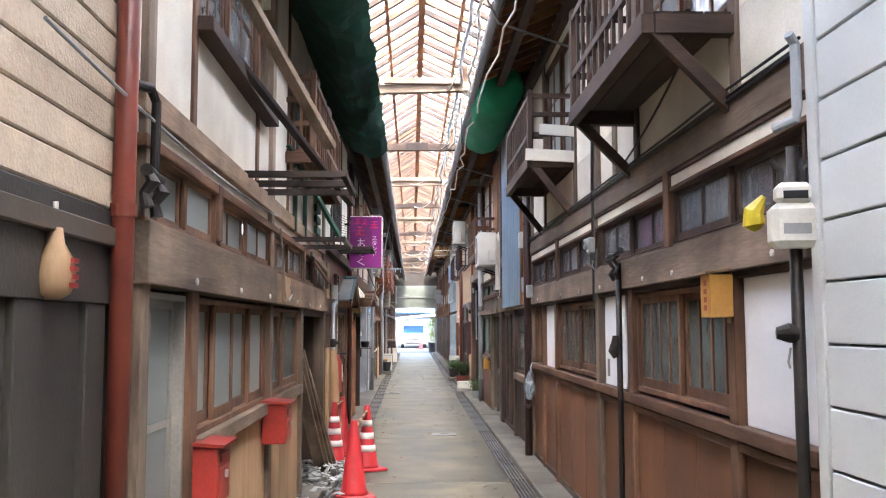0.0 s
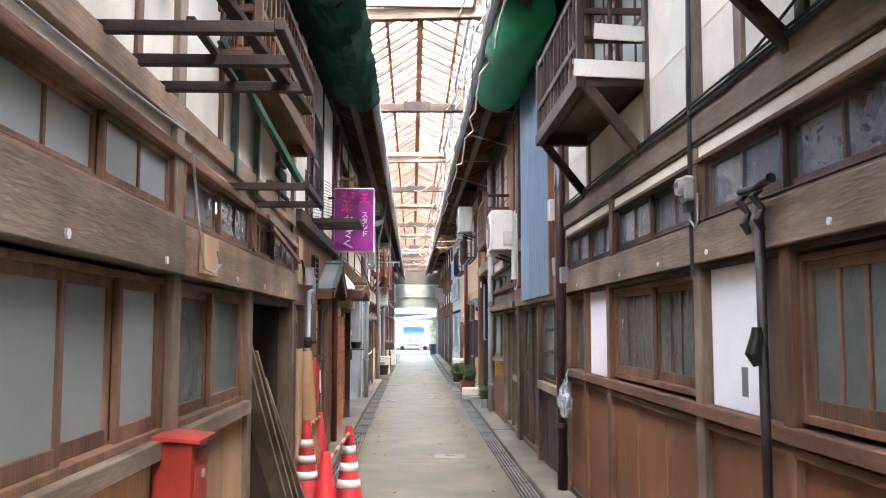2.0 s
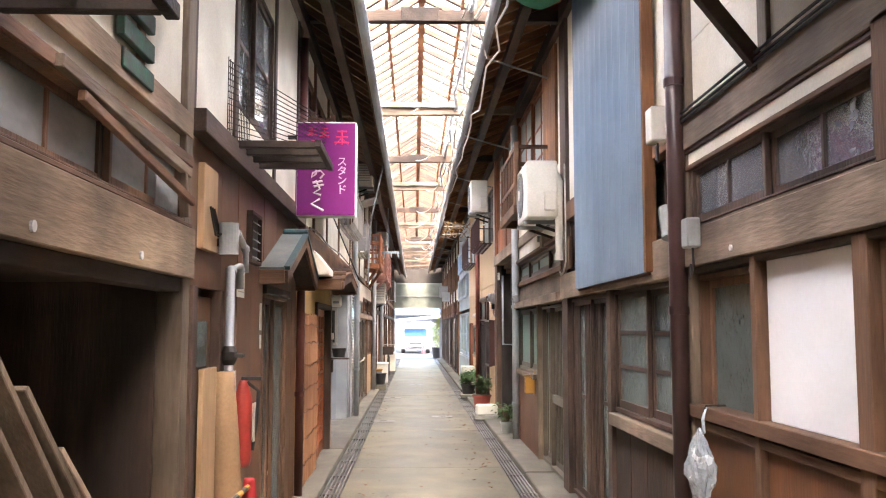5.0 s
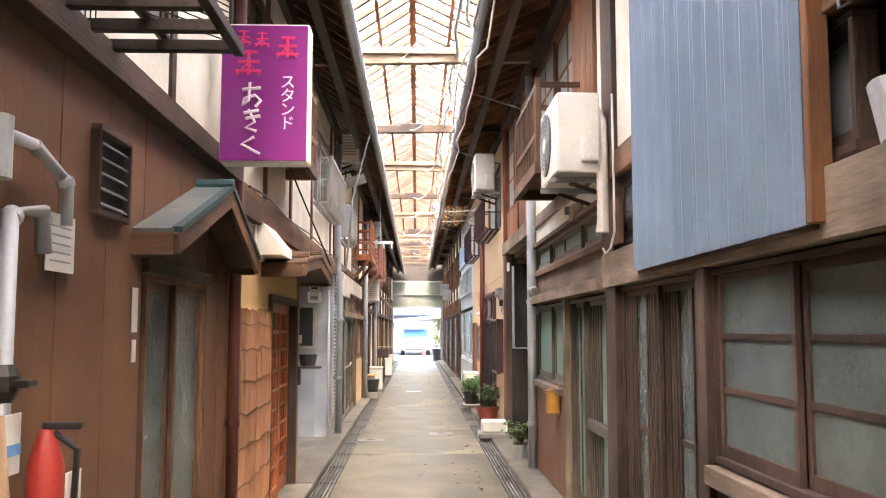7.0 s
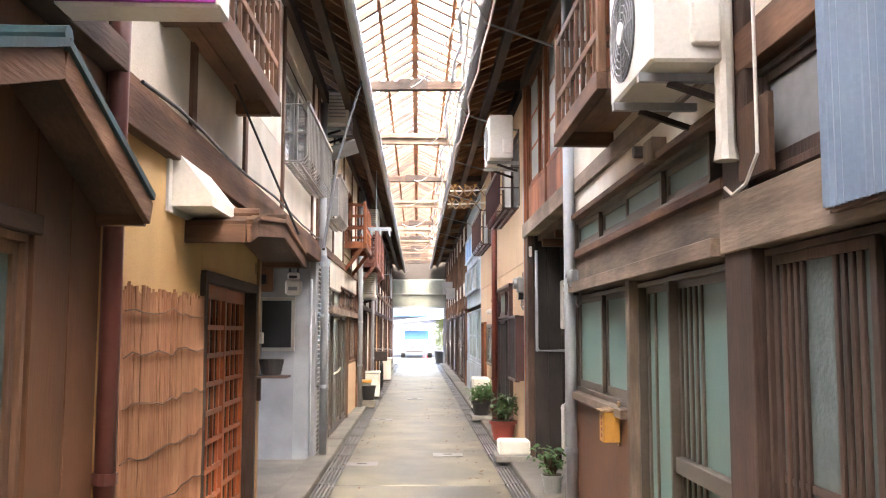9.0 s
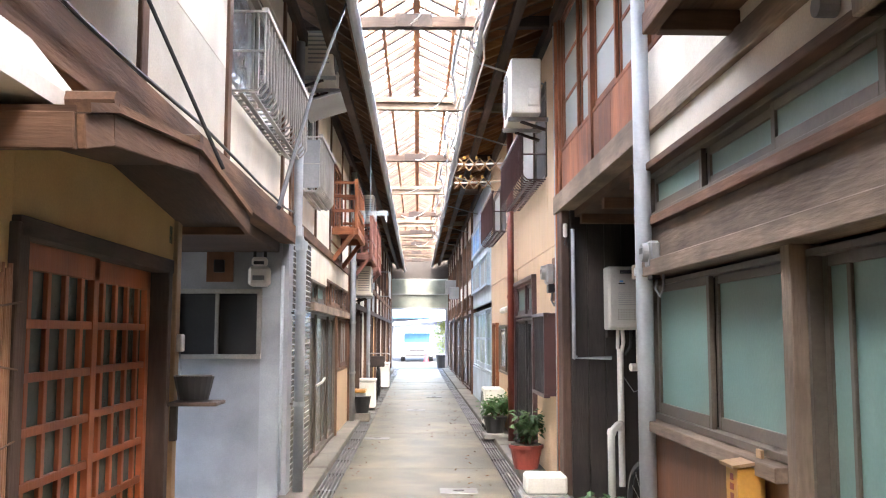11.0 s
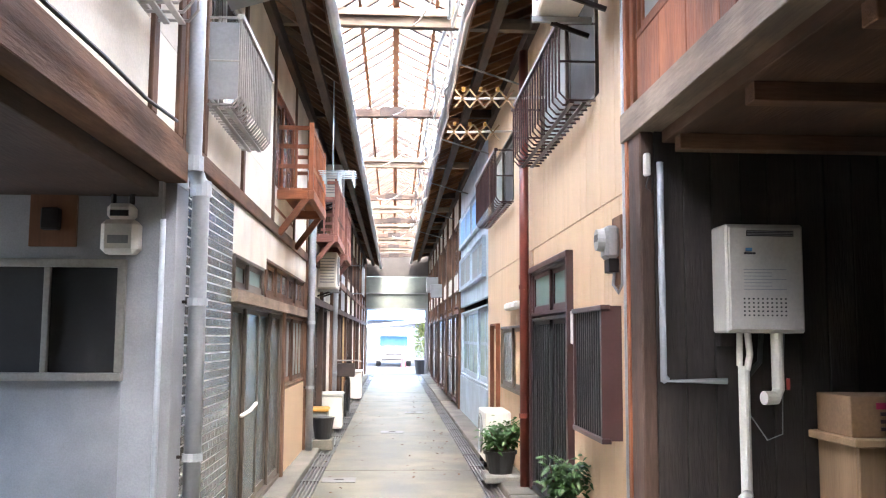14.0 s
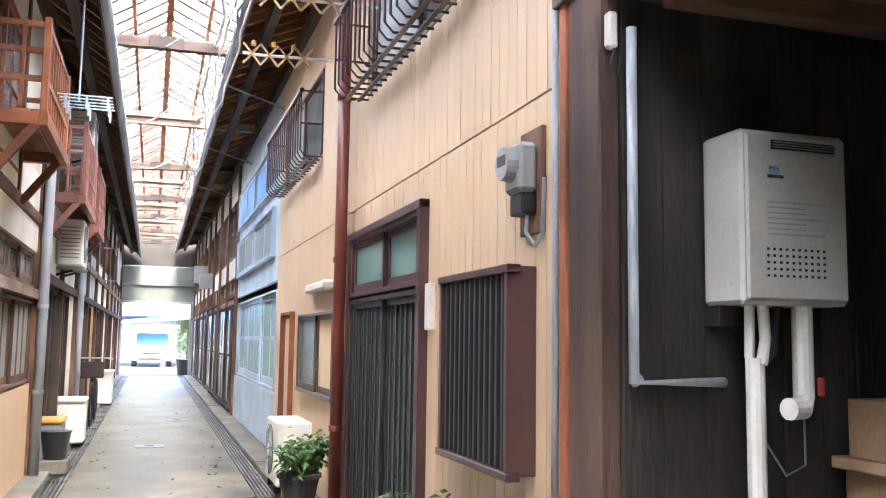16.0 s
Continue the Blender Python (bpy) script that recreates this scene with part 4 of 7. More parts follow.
for a, b in ((33.4, 37.5), (37.5, 41.5), (41.5, 45.5), (45.5, 49.4)):
    h = house("far_row_house", "R", a, b, "dark timber row house further down the alley")
    front("R", a, b, 0.03, 2.0, BOARDW["z"], h)
    window("R", a + 0.4, b - 0.6, 0.1, 1.9, h, 4, 2, FROSTD, DARKW["z"], sash=2, name="door", d=0.03)
    window("R", a + 0.2, b - 0.2, 2.05, 2.4, h, 6, 1, FROST, BROWNW["z"], sash=3, name="transom_window")
    front("R", a, b, 2.4, 2.75, CREAM, h)
    front("R", a, b, 3.8, 4.75, CREAM, h)
    window("R", a + 0.3, b - 0.3, 2.75, 3.8, h, 6, 2, GLASS, BROWNW["z"], sash=3)
    backing("R", a, b, 2.0, 4.75, h)
    for y in (a + 0.08, (a + b) / 2, b - 0.08):
        post("R", y, 0.03, 4.75, h, BROWNW["z"], 0.1, 0.045)

# ---- the far end ----
GREENG = mat("grey_green_sheet", (0.22, 0.24, 0.21), (0.18, 0.20, 0.17), 0.6, 0, scale=2)
e = anchored("wall_north", (0, 49.6, 2.25), "grey-green sheet fascia closing the roof over the alley exit", "wall", kind="structure")
part("fascia", boxes([(-3.4, 3.8, 49.52, 49.65, 2.52, 3.7)], 0.004), GREENG, e)
# added near-black panel blocks the sky above the fascia, standing for the dim roof end
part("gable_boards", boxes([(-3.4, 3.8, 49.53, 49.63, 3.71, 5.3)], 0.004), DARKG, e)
part("beam", boxes([(-3.4, 3.8, 49.48, 49.7, 2.44, 2.52)], 0.004), GREYM, e)
part("beam", boxes([(-1.0, 1.42, 49.45, 49.5, 3.05, 3.09)], 0.002), GREYM, e)
part("side_wall", boxes([(-3.4, -0.9, 49.52, 49.65, 0, 2.44)], 0.004), GREYP, e)
part("side_wall", boxes([(1.27, 3.8, 49.52, 49.65, 0, 2.44)], 0.004), GREYP, e)

# ---- things: helpers for repeated kinds ----
def pipe(name, pts, r, m, label, group="", clips=(), side="L", kind=""):
    """A run of pipe with collars and wall clips."""
    p0 = pts[0]
    ob = anchored(name, (p0[0], p0[1], min(p[2] for p in pts)), label, "pipe", group, kind)
    part("tube", tube(pts, r, 12), m, ob, smooth=True)
    for p in pts[1:-1]:
        part("elbow", tube([Vector(p) + Vector((0, 0, 0.0)) - (Vector(p) - Vector(pts[0])).normalized() * r * 0.9, Vector(p) + (Vector(pts[-1]) - Vector(p)).normalized() * r * 0.9], r * 1.25, 12), m, ob)
    for z in clips:
        part("collar", tube([(p0[0], p0[1], z - 0.02), (p0[0], p0[1], z + 0.02)], r * 1.18, 12), m, ob)
        part("wall_clip", boxes([(p0[0], WX[side], p0[1] - 0.008, p0[1] + 0.008, z - 0.008, z + 0.008)]), OLDIRON, ob)
    return ob


def ring(bm, c, axis, r, t, n=20):
    c = Vector(c)
    a = Vector(axis).normalized()
    u = a.orthogonal().normalized()
    v = a.cross(u)
    add_tube(bm, [c + (u * math.cos(2 * math.pi * i / n) + v * math.sin(2 * math.pi * i / n)) * r for i in range(n + 1)], t, 5)


def aircon(m, w=0.76, d=0.28, hgt=0.52, label="off-white air conditioner outdoor unit with fan grille on a wall bracket", group="air conditioner units", stand=True):
    """Front faces local +x, length along y."""
    ob = thing("air_conditioner", m, label, "air conditioner", group)
    part("body", boxes([(-d, 0, -w / 2, w / 2, 0, hgt)], 0.012), WHITEM, ob)
    part("fan_opening", tube([(0.001, -w * 0.12, hgt * 0.5), (0.004, -w * 0.12, hgt * 0.5)], hgt * 0.41, 24), BLACKP, ob)
    bm = bmesh.new()
    for i in range(1, 8):
        ring(bm, (0.012, -w * 0.12, hgt * 0.5), (1, 0, 0), hgt * 0.41 * i / 7, 0.003)
    for k in range(8):
        a = k * math.pi / 4
        add_tube(bm, [(0.014, -w * 0.12, hgt * 0.5), (0.012, -w * 0.12 + math.cos(a) * hgt * 0.42, hgt * 0.5 + math.sin(a) * hgt * 0.42)], 0.003, 4)
    part("fan_grille", bm, GREYM, ob)
    part("fan_hub", tube([(0.012, -w * 0.12, hgt * 0.5), (0.02, -w * 0.12, hgt * 0.5)], 0.05, 14), WHITEM, ob)
    for k in range(9):
        part("louvre", boxes([(-d * 0.85, -d * 0.12, -w / 2 - 0.005, -w / 2 + 0.001, hgt * (0.15 + k * 0.082), hgt * (0.15 + k * 0.082) + 0.016)], 0.002), GREYM, ob)
    part("side_cover", boxes([(-d * 0.95, -d * 0.55, w / 2 - 0.01, w / 2 + 0.035, hgt * 0.12, hgt * 0.45)], 0.008), WHITEM, ob)
    for y in (-w * 0.32, w * 0.32):
        if stand:
            part("bracket", beam((-d - 0.08, y, -0.03), (0.02, y, -0.03), 0.035, 0.035), GREYM, ob)
            part("brace", beam((-d - 0.06, y, -0.13), (-0.1, y, -0.05), 0.025, 0.025), OLDIRON, ob)
        else:
            part("foot", boxes([(-d, 0.0, y - 0.03, y + 0.03, -0.06, 0.0)], 0.004), BLACKP, ob)
    return ob


def balcony(side, y0, y1, z, out, hgt, m, label, floor_m=None, nb=None, brace=0.32):
    """A hanging timber balcony: floor, joists, posts, rails, balusters and braces."""
    ob = anchored("balcony", (WX[side], (y0 + y1) / 2, z), label, "balcony", "hanging balconies")
    X = lambda d: wx(side, d)
    n = max(3, round(out / 0.13))
    for i in range(n):
        part("floor_board", boxes([(X(out * i / n + 0.002), X(out * (i + 1) / n - 0.003), y0, y1, z, z + 0.022)], 0.002), (floor_m or m)["y"], ob)
    part("edge_beam", boxes([(X(out - 0.05), X(out + 0.005), y0 - 0.03, y1 + 0.03, z - 0.09, z - 0.002)], 0.004), m["y"], ob)
    for y in (y0, y1):
        part("joist", boxes([(X(0), X(out - 0.052), y - 0.035, y + 0.035, z - 0.09, z - 0.002)], 0.004), m["x"], ob)
        if brace:
            part("brace", beam((X(0.02), y, z - brace - 0.1), (X(out - 0.06), y, z - 0.07), 0.05, 0.06, 0.003), m["x"], ob)
        part("corner_post", boxes([(X(out - 0.05), X(out - 0.005), y - 0.025, y + 0.025, z + 0.0, z + hgt + 0.05)], 0.004), m["z"], ob)
        for f in (0.38, 0.7, 1.0):
            part("end_rail", boxes([(X(0), X(out - 0.052), y - 0.014, y + 0.014, z + hgt * f - 0.02, z + hgt * f + 0.02)], 0.003), m["x"], ob)
        part("end_baluster", boxes([(X(out * 0.5 - 0.012), X(out * 0.5 + 0.012), y - 0.016, y + 0.016, z + 0.024, z + hgt)], 0.002), m["z"], ob)
    for f in (0.38, 1.0):
        part("top_rail" if f == 1.0 else "rail", boxes([(X(out - 0.042), X(out - 0.012), y0, y1, z + hgt * f - 0.022, z + hgt * f + 0.022)], 0.003), m["y"], ob)
    k = nb or max(5, round((y1 - y0) / 0.16))
    for i in range(1, k):
        y = y0 + (y1 - y0) * i / k
        part("baluster", boxes([(X(out - 0.036), X(out - 0.016), y - 0.012, y + 0.012, z + 0.024, z + hgt - 0.02)], 0.002), m["z"], ob)
    return ob


def basket(side, y0, y1, z0, z1, out, m, label, n=16, sheet=None):
    """A window guard: bars that bend out at the foot, two rails and end bars."""
    ob = anchored("window_guard", (WX[side], (y0 + y1) / 2, z0), label, "window guard", "window guards")
    X = lambda d: wx(side, d)
    for i in range(n + 1):
        y = y0 + (y1 - y0) * i / n
        part("bar", tube([(X(0.0), y, z0), (X(out * 0.8), y, z0), (X(out), y, z0 + 0.05), (X(out), y, z1)], 0.008, 6), m, ob)
    part("top_rail", boxes([(X(out - 0.02), X(out + 0.02), y0 - 0.02, y1 + 0.02, z1 - 0.015, z1 + 0.02)], 0.004), m, ob)
    for f in (0.3, 0.65):
        part("foot_rail", boxes([(X(out * f - 0.015), X(out * f + 0.015), y0, y1, z0 - 0.02, z0 - 0.008)], 0.002), m, ob)
    for y in (y0, y1):
        for z in (z1, (z0 + z1) / 2):
            part("end_bar", tube([(X(0), y, z), (X(out), y, z)], 0.008, 6), m, ob)
    if sheet:
        for y in (y0, ):
            part("end_sheet", boxes([(X(0.01), X(out - 0.01), y - 0.004, y + 0.004, z0 + 0.03, z1 - 0.03)]), sheet, ob)
    return ob


def lattice_frame(y0, y1, z, out, label, bars=3):
    """A rusty angle-iron platform frame on the west wall."""
    ob = anchored("iron_frame", (-1.0, (y0 + y1) / 2, z), label, "iron frame", "iron platform frames")
    xo = -1.0 + out
    for i in range(bars):
        y = y0 + (y1 - y0) * i / (bars - 1)
        part("arm", boxes([(-1.0, xo, y - 0.02, y + 0.02, z - 0.02, z + 0.02)], 0.003), OLDIRON, ob)
    part("front_bar", boxes([(xo, xo + 0.035, y0 - 0.05, y1 + 0.05, z - 0.02, z + 0.02)], 0.003), OLDIRON, ob)
    part("middle_bar", boxes([(xo - out * 0.5, xo - out * 0.5 + 0.03, y0, y1, z + 0.021, z + 0.04)], 0.003), OLDIRON, ob)
    return ob


def cone(x, y, striped, group="traffic cones"):
    ob = thing("traffic_cone", (x, y, 0.0), "red plastic traffic cone " + ("with white bands" if striped else "without bands") + " on a square base", "traffic cone", group, rz=RNG.uniform(0, 40))
    part("base", boxes([(-0.17, 0.17, -0.17, 0.17, 0, 0.03)], 0.01), REDC, ob)
    part("body", tube([(0, 0, 0.03), (0, 0, 0.06), (0, 0, 0.66), (0, 0, 0.68)], [0.13, 0.115, 0.03, 0.026], 20), REDC, ob, smooth=True)
    if striped:
        for z in (0.2, 0.33, 0.46):
            r0, r1 = 0.115 - (z - 0.06) * 0.1417 + 0.002, 0.115 - (z + 0.065 - 0.06) * 0.1417 + 0.002
            part("white_band", tube([(0, 0, z), (0, 0, z + 0.065)], [r0, r1], 20), WHITEB, ob, smooth=True)
    return ob


def letterbox(m, mat_, label, w=0.27, hgt=0.26, d=0.14):
    ob = thing("letterbox", m, label, "letterbox", "letterboxes")
    part("body", boxes([(-0.02, d, -w / 2, w / 2, 0, hgt)], 0.006), mat_, ob)
    part("lid", beam((-0.02, 0, hgt + 0.02), (d + 0.03, 0, hgt + 0.004), w + 0.03, 0.014), mat_, ob)
    part("slot_flap", boxes([(d, d + 0.008, -w * 0.3, w * 0.3, hgt * 0.72, hgt * 0.86)], 0.002), mat_, ob)
    part("door", boxes([(d, d + 0.006, -w * 0.38, w * 0.38, hgt * 0.1, hgt * 0.62)], 0.002), mat_, ob)
    part("latch", boxes([(d + 0.006, d + 0.02, -0.012, 0.012, hgt * 0.42, hgt * 0.55)], 0.003), ALU, ob)
    return ob


def milk_box(m):
    ob = thing("delivery_box", m, "yellow delivery box with red lettering fixed to the wall", "delivery box", "delivery boxes")
    part("body", boxes([(0, 0.12, -0.075, 0.075, 0, 0.22)], 0.005), YELLOWB, ob)
    part("lid", beam((-0.005, 0, 0.245), (0.145, 0, 0.225), 0.17, 0.014), PALEW["y"], ob)
    for i in range(4):
        part("lettering", boxes([(0.12, 0.1215, -0.022 + 0.004 * (i % 2), 0.022, 0.035 + i * 0.042, 0.063 + i * 0.042)]), REDP, ob)
    part("backboard", boxes([(-0.015, 0.0, -0.03, 0.03, -0.03, 0.29)], 0.002), PALEW["z"], ob)
    return ob


def meter(m, label="clear-covered electricity meter on a wooden board", board=True):
    """Faces local +x."""
    ob = thing("electricity_meter", m, label, "electricity meter", "electricity meters")
    if board:
        part("board", boxes([(0, 0.02, -0.1, 0.1, -0.1, 0.3)], 0.003), BROWNW["z"], ob)
    part("case", boxes([(0.02, 0.10, -0.075, 0.075, 0.05, 0.24)], 0.018), GREYM, ob)
    part("cover", tube([(0.10, 0, 0.16), (0.14, 0, 0.16)], [0.07, 0.062], 18), GREYM, ob)
    part("dial", boxes([(0.14, 0.142, -0.04, 0.04, 0.15, 0.19)]), BLACKP, ob)
    part("terminal_box", boxes([(0.02, 0.08, -0.06, 0.06, -0.03, 0.05)], 0.006), BLACKP, ob)
    part("cable", tube([(0.04, 0.02, -0.03), (0.05, 0.03, -0.1), (0.03, 0.07, -0.15), (0.015, 0.1, -0.1), (0.012, 0.11, 0.1)], 0.009, 8), GREYM, ob)
    return ob


def gas_meter(m):
    ob = thing("gas_meter", m, "off-white gas meter with pipe fittings on the wall", "gas meter", "gas meters")
    part("body", boxes([(0, 0.12, -0.09, 0.09, 0, 0.17)], 0.025), WHITEM, ob)
    part("top", boxes([(0.01, 0.11, -0.065, 0.065, 0.17, 0.25)], 0.02), WHITEM, ob)
    part("dial", boxes([(0.11, 0.113, -0.045, 0.045, 0.185, 0.215)]), BLACKP, ob)
    for y in (-0.045, 0.045):
        part("fitting", tube([(0.06, y, 0.25), (0.06, y, 0.3), (0.06, y * 1.8, 0.34)], 0.014, 8), IRON, ob)
    part("label_plate", boxes([(0.12, 0.122, -0.05, 0.05, 0.05, 0.09)]), GREYM, ob)
    return ob


def bush(x, y, z, r, hgt, n, pot_r, pot_m, pot_h, label, seed):
    rn = random.Random(seed)
    ob = thing("potted_plant", (x, y, z), label, "potted plant", "potted plants")
    part("pot", tube([(0, 0, 0), (0, 0, pot_h * 0.85), (0, 0, pot_h * 0.86), (0, 0, pot_h)], [pot_r * 0.72, pot_r * 0.95, pot_r * 1.05, pot_r * 1.05], 20), pot_m, ob, smooth=False)
    part("soil", tube([(0, 0, pot_h), (0, 0, pot_h + 0.006)], pot_r * 0.93, 16), SOIL, ob)
    bm = bmesh.new()
    stems = []
    for i in range(12):
        a, q = rn.uniform(0, 6.28), rn.uniform(0.2, 1.0)
        tip = Vector((math.cos(a) * r * q, math.sin(a) * r * q, pot_h + hgt * rn.uniform(0.55, 1.0)))
        base = Vector((math.cos(a) * pot_r * 0.3, math.sin(a) * pot_r * 0.3, pot_h))
        mid = base.lerp(tip, 0.5) + Vector((0, 0, hgt * 0.12))
        add_tube(bm, [base, mid, tip], [0.007, 0.005, 0.003], 5)
        stems.append((base, mid, tip))
    part("stem", bm, BROWNW["z"], ob)["kind"] = "stuff"
    bm = bmesh.new()
    for i in range(n):
        b, m_, t = rn.choice(stems)
        f = rn.uniform(0.25, 1.08)
        p = b.lerp(m_, f * 2) if f < 0.5 else m_.lerp(t, (f - 0.5) * 2)
        p = p + Vector((rn.gauss(0, 0.045), rn.gauss(0, 0.045), rn.gauss(0, 0.035)))
        L = rn.uniform(0.05, 0.095)
        d = Vector((rn.uniform(-1, 1), rn.uniform(-1, 1), rn.uniform(-0.5, 0.5))).normalized()
        s = d.cross(Vector((0, 0, 1))).normalized() * L * 0.3
        k = Vector((0, 0, -L * 0.12))
        v = [bm.verts.new(q) for q in (p, p + d * L * 0.45 + s + k * 0.2, p + d * L + k * 2, p + d * L * 0.45 - s + k * 0.2, p + d * L * 0.5 - k)]
        for tri in ((0, 1, 4), (1, 2, 4), (2, 3, 4), (3, 0, 4)):
            bm.faces.new([v[j] for j in tri])
    lv = part("leaves", bm, LEAF, ob)
    lv["kind"] = "stuff"
    return ob


def on_wall(side, y, z, d=0.0):
    """A pose on a wall whose local +x points into the alley."""
    return pose(wx(side, d), y, z, 0, 0, 0 if side == "L" else 180)


# ---- west side things, from the near end ----
pipe("downpipe", [(-0.93, 2.87, 0.03), (-0.93, 2.87, 4.05)], 0.036, RUST, "rust-red painted rain downpipe on the house corner", "downpipes", (0.7, 1.9, 3.1))
ch = thing("wooden_charm", on_wall("L", 2.38, 1.60, 0.05), "pale wooden gourd-shaped charm hanging on the shutter", "charm")
part("body", tube([(0, 0, 0), (0, 0, 0.015), (0, 0, 0.06), (0, 0, 0.11), (0, 0, 0.15), (0, 0, 0.19)], [0.02, 0.045, 0.058, 0.048, 0.026, 0.02], 16), PALEW["z"], ch, smooth=True)
part("cord", tube([(0, 0, 0.19), (0, 0, 0.26)], 0.008, 6), WHITEM, ch)
for i in range(4):
    part("lettering", boxes([(0.05, 0.06, -0.02 + 0.005 * (i % 2), 0.02, 0.03 + i * 0.022, 0.043 + i * 0.022)]), REDP, ch)
gp = anchored("gas_pipe", (-0.95, 3.4, 1.93), "dark iron gas pipe with twisted valve fittings", "pipe", "gas pipes")
part("tube", tube([(-0.97, 3.25, 2.36), (-0.93, 3.38, 2.37), (-0.92, 3.42, 2.33), (-0.92, 3.42, 2.05)], 0.018, 10), IRON, gp)
for y, z in ((3.34, 2.0), (3.46, 1.98)):
    part("valve", tube([(-0.92, y, z + 0.06), (-0.90, y, z + 0.03), (-0.93, y, z - 0.01), (-0.92, y, z - 0.06)], [0.016, 0.026, 0.02, 0.024], 10), IRON, gp)
part("crosspiece", tube([(-0.92, 3.32, 2.07), (-0.92, 3.48, 2.05)], 0.022, 10), IRON, gp)
gp.location.y -= 0.25
letterbox(on_wall("L", 4.16, 0.73, 0.0), REDP, "faded red wooden letterbox with a sloping lid on the wall")
letterbox(on_wall("L", 6.08, 0.75, 0.03), REDP, "red metal letterbox with a sloping lid on the wall")
for x, y, s in ((-0.52, 8.1, False), (-0.86, 10.0, True), (-0.48, 9.6, True), (-0.83, 10.7, False)):
    cone(x, y, s)
for p, q in (((-0.86, 10.0, 0.62), (-0.83, 10.7, 0.64)), ((-0.52, 8.12, 0.6), (-0.48, 9.58, 0.62))):
    cb = anchored("cone_bar", ((p[0] + q[0]) / 2, (p[1] + q[1]) / 2, 0.6), "striped yellow and black plastic bar between traffic cones", "cone bar", "cone bars")
    for i in range(8):
        a, b = Vector(p).lerp(Vector(q), i / 8), Vector(p).lerp(Vector(q), (i + 1) / 8)
        part("segment", tube([a, b], 0.014, 8), YELLOWB if i % 2 else BLACKP, cb)
# leaning boards and rubble in the open bay
for i, (y, l) in enumerate(((8.35, 1.55), (8.5, 1.5), (8.62, 1.4), (8.8, 1.2))):
    bd = anchored("leaning_board", (-0.9, y + 0.5, 0), "loose weathered board leaning in the open bay", "board", "leaning boards")
    part("plank", beam((-1.12 + i * 0.03, y - 0.25, l * 0.93), (-0.90 + i * 0.02, y + 0.75, 0.02), 0.12, 0.022, 0.003), GREYW["z"], bd)
rl = anchored("wrapped_board", (-0.93, 10.5, 0.0), "tall brown rolled mat leaning on the wall", "mat")
part("roll", tube([(-0.90, 10.58, 0.02), (-0.90, 10.58, 0.35), (-0.93, 10.56, 0.9), (-0.94, 10.55, 1.24)], [0.06, 0.075, 0.07, 0.05], 16), CARD, rl, smooth=True)
pb = anchored("plywood_sheet", (-0.97, 10.25, 0.0), "pale plywood sheet standing against the door", "plywood sheet")
part("sheet", boxes([(-0.985, -0.96, 10.18, 10.46, 0.03, 1.27)], 0.003), PALEW["z"], pb)
rb = anchored("rubble", (-0.85, 9.2, 0.0), "scattered grey broken slate and wood scraps on the ground", "rubble", kind="stuff")
bm = bmesh.new()
rr_ = random.Random(3)
for i in range(160):
    x, y = rr_.uniform(-1.25, -0.62), rr_.gauss(8.9, 0.55)
    z = 0.03 + max(0, 0.14 - abs(y - 8.9) * 0.1) * rr_.random()
    d = Vector((rr_.uniform(-1, 1), rr_.uniform(-1, 1), rr_.uniform(-0.3, 0.3))).normalized() * rr_.uniform(0.03, 0.12)
    add_beam(bm, Vector((x, y, z)) - d / 2, Vector((x, y, z)) + d / 2, rr_.uniform(0.02, 0.07), rr_.uniform(0.006, 0.02))
part("scraps", bm, GREYM, rb)["kind"] = "stuff"
# iron frames, balcony, stays
lattice_frame(5.22, 5.93, 2.42, 0.58, "rusty angle-iron platform frame with open bars on the wall")
lattice_frame(7.3, 8.02, 2.235, 0.42, "rusty iron frame painted green in places on the wall", 2)
cage = lattice_frame(10.72, 11.35, 2.46, 0.49, "rusty iron cage frame with wire mesh above the door", 4)
bm = bmesh.new()
for i in range(14):
    f = i / 13
    add_tube(bm, [(-0.99, 10.72 + 0.63 * f, 2.48), (-0.99, 10.72 + 0.63 * f, 2.95)], 0.003, 4)
    add_tube(bm, [(-0.99, 10.72, 2.48 + 0.45 * f), (-0.52, 11.35, 2.48 + 0.45 * f * 0.6)], 0.003, 4)
part("wire_mesh", bm, OLDIRON, cage)
for p, q, m_, w in (((-0.96, 4.7, 2.98), (-0.42, 6.1, 2.36), OLDIRON, 0.05), ((-0.96, 4.3, 3.4), (-0.5, 5.4, 2.62), GREYW["y"], 0.07), ((-0.98, 6.95, 2.95), (-0.60, 7.4, 2.25), GREENT, 0.045)):
    st = anchored("stay_bar", q, "slanting stay bar holding an iron frame to the wall", "stay bar", "stay bars")
    part("bar", beam(p, q, w, w * 0.6, 0.003), m_, st)
gf = anchored("trellis", (-0.98, 8.0, 2.3), "peeling green painted trellis frame against the plaster", "frame")
for y in (7.31, 8.0):
    part("stile", boxes([(-0.985, -0.95, y - 0.025, y + 0.025, 2.3, 2.92)], 0.003), GREENT, gf)
for k in range(5):
    part("slat", boxes([(-0.985, -0.955, 8.9, 9.25, 2.35 + k * 0.11, 2.42 + k * 0.11)], 0.003), GREENT, gf)
balcony("L", 6.97, 9.4, 2.9, 0.24, 0.6, BROWNW, "old brown timber balcony hanging on the plaster wall", brace=0)
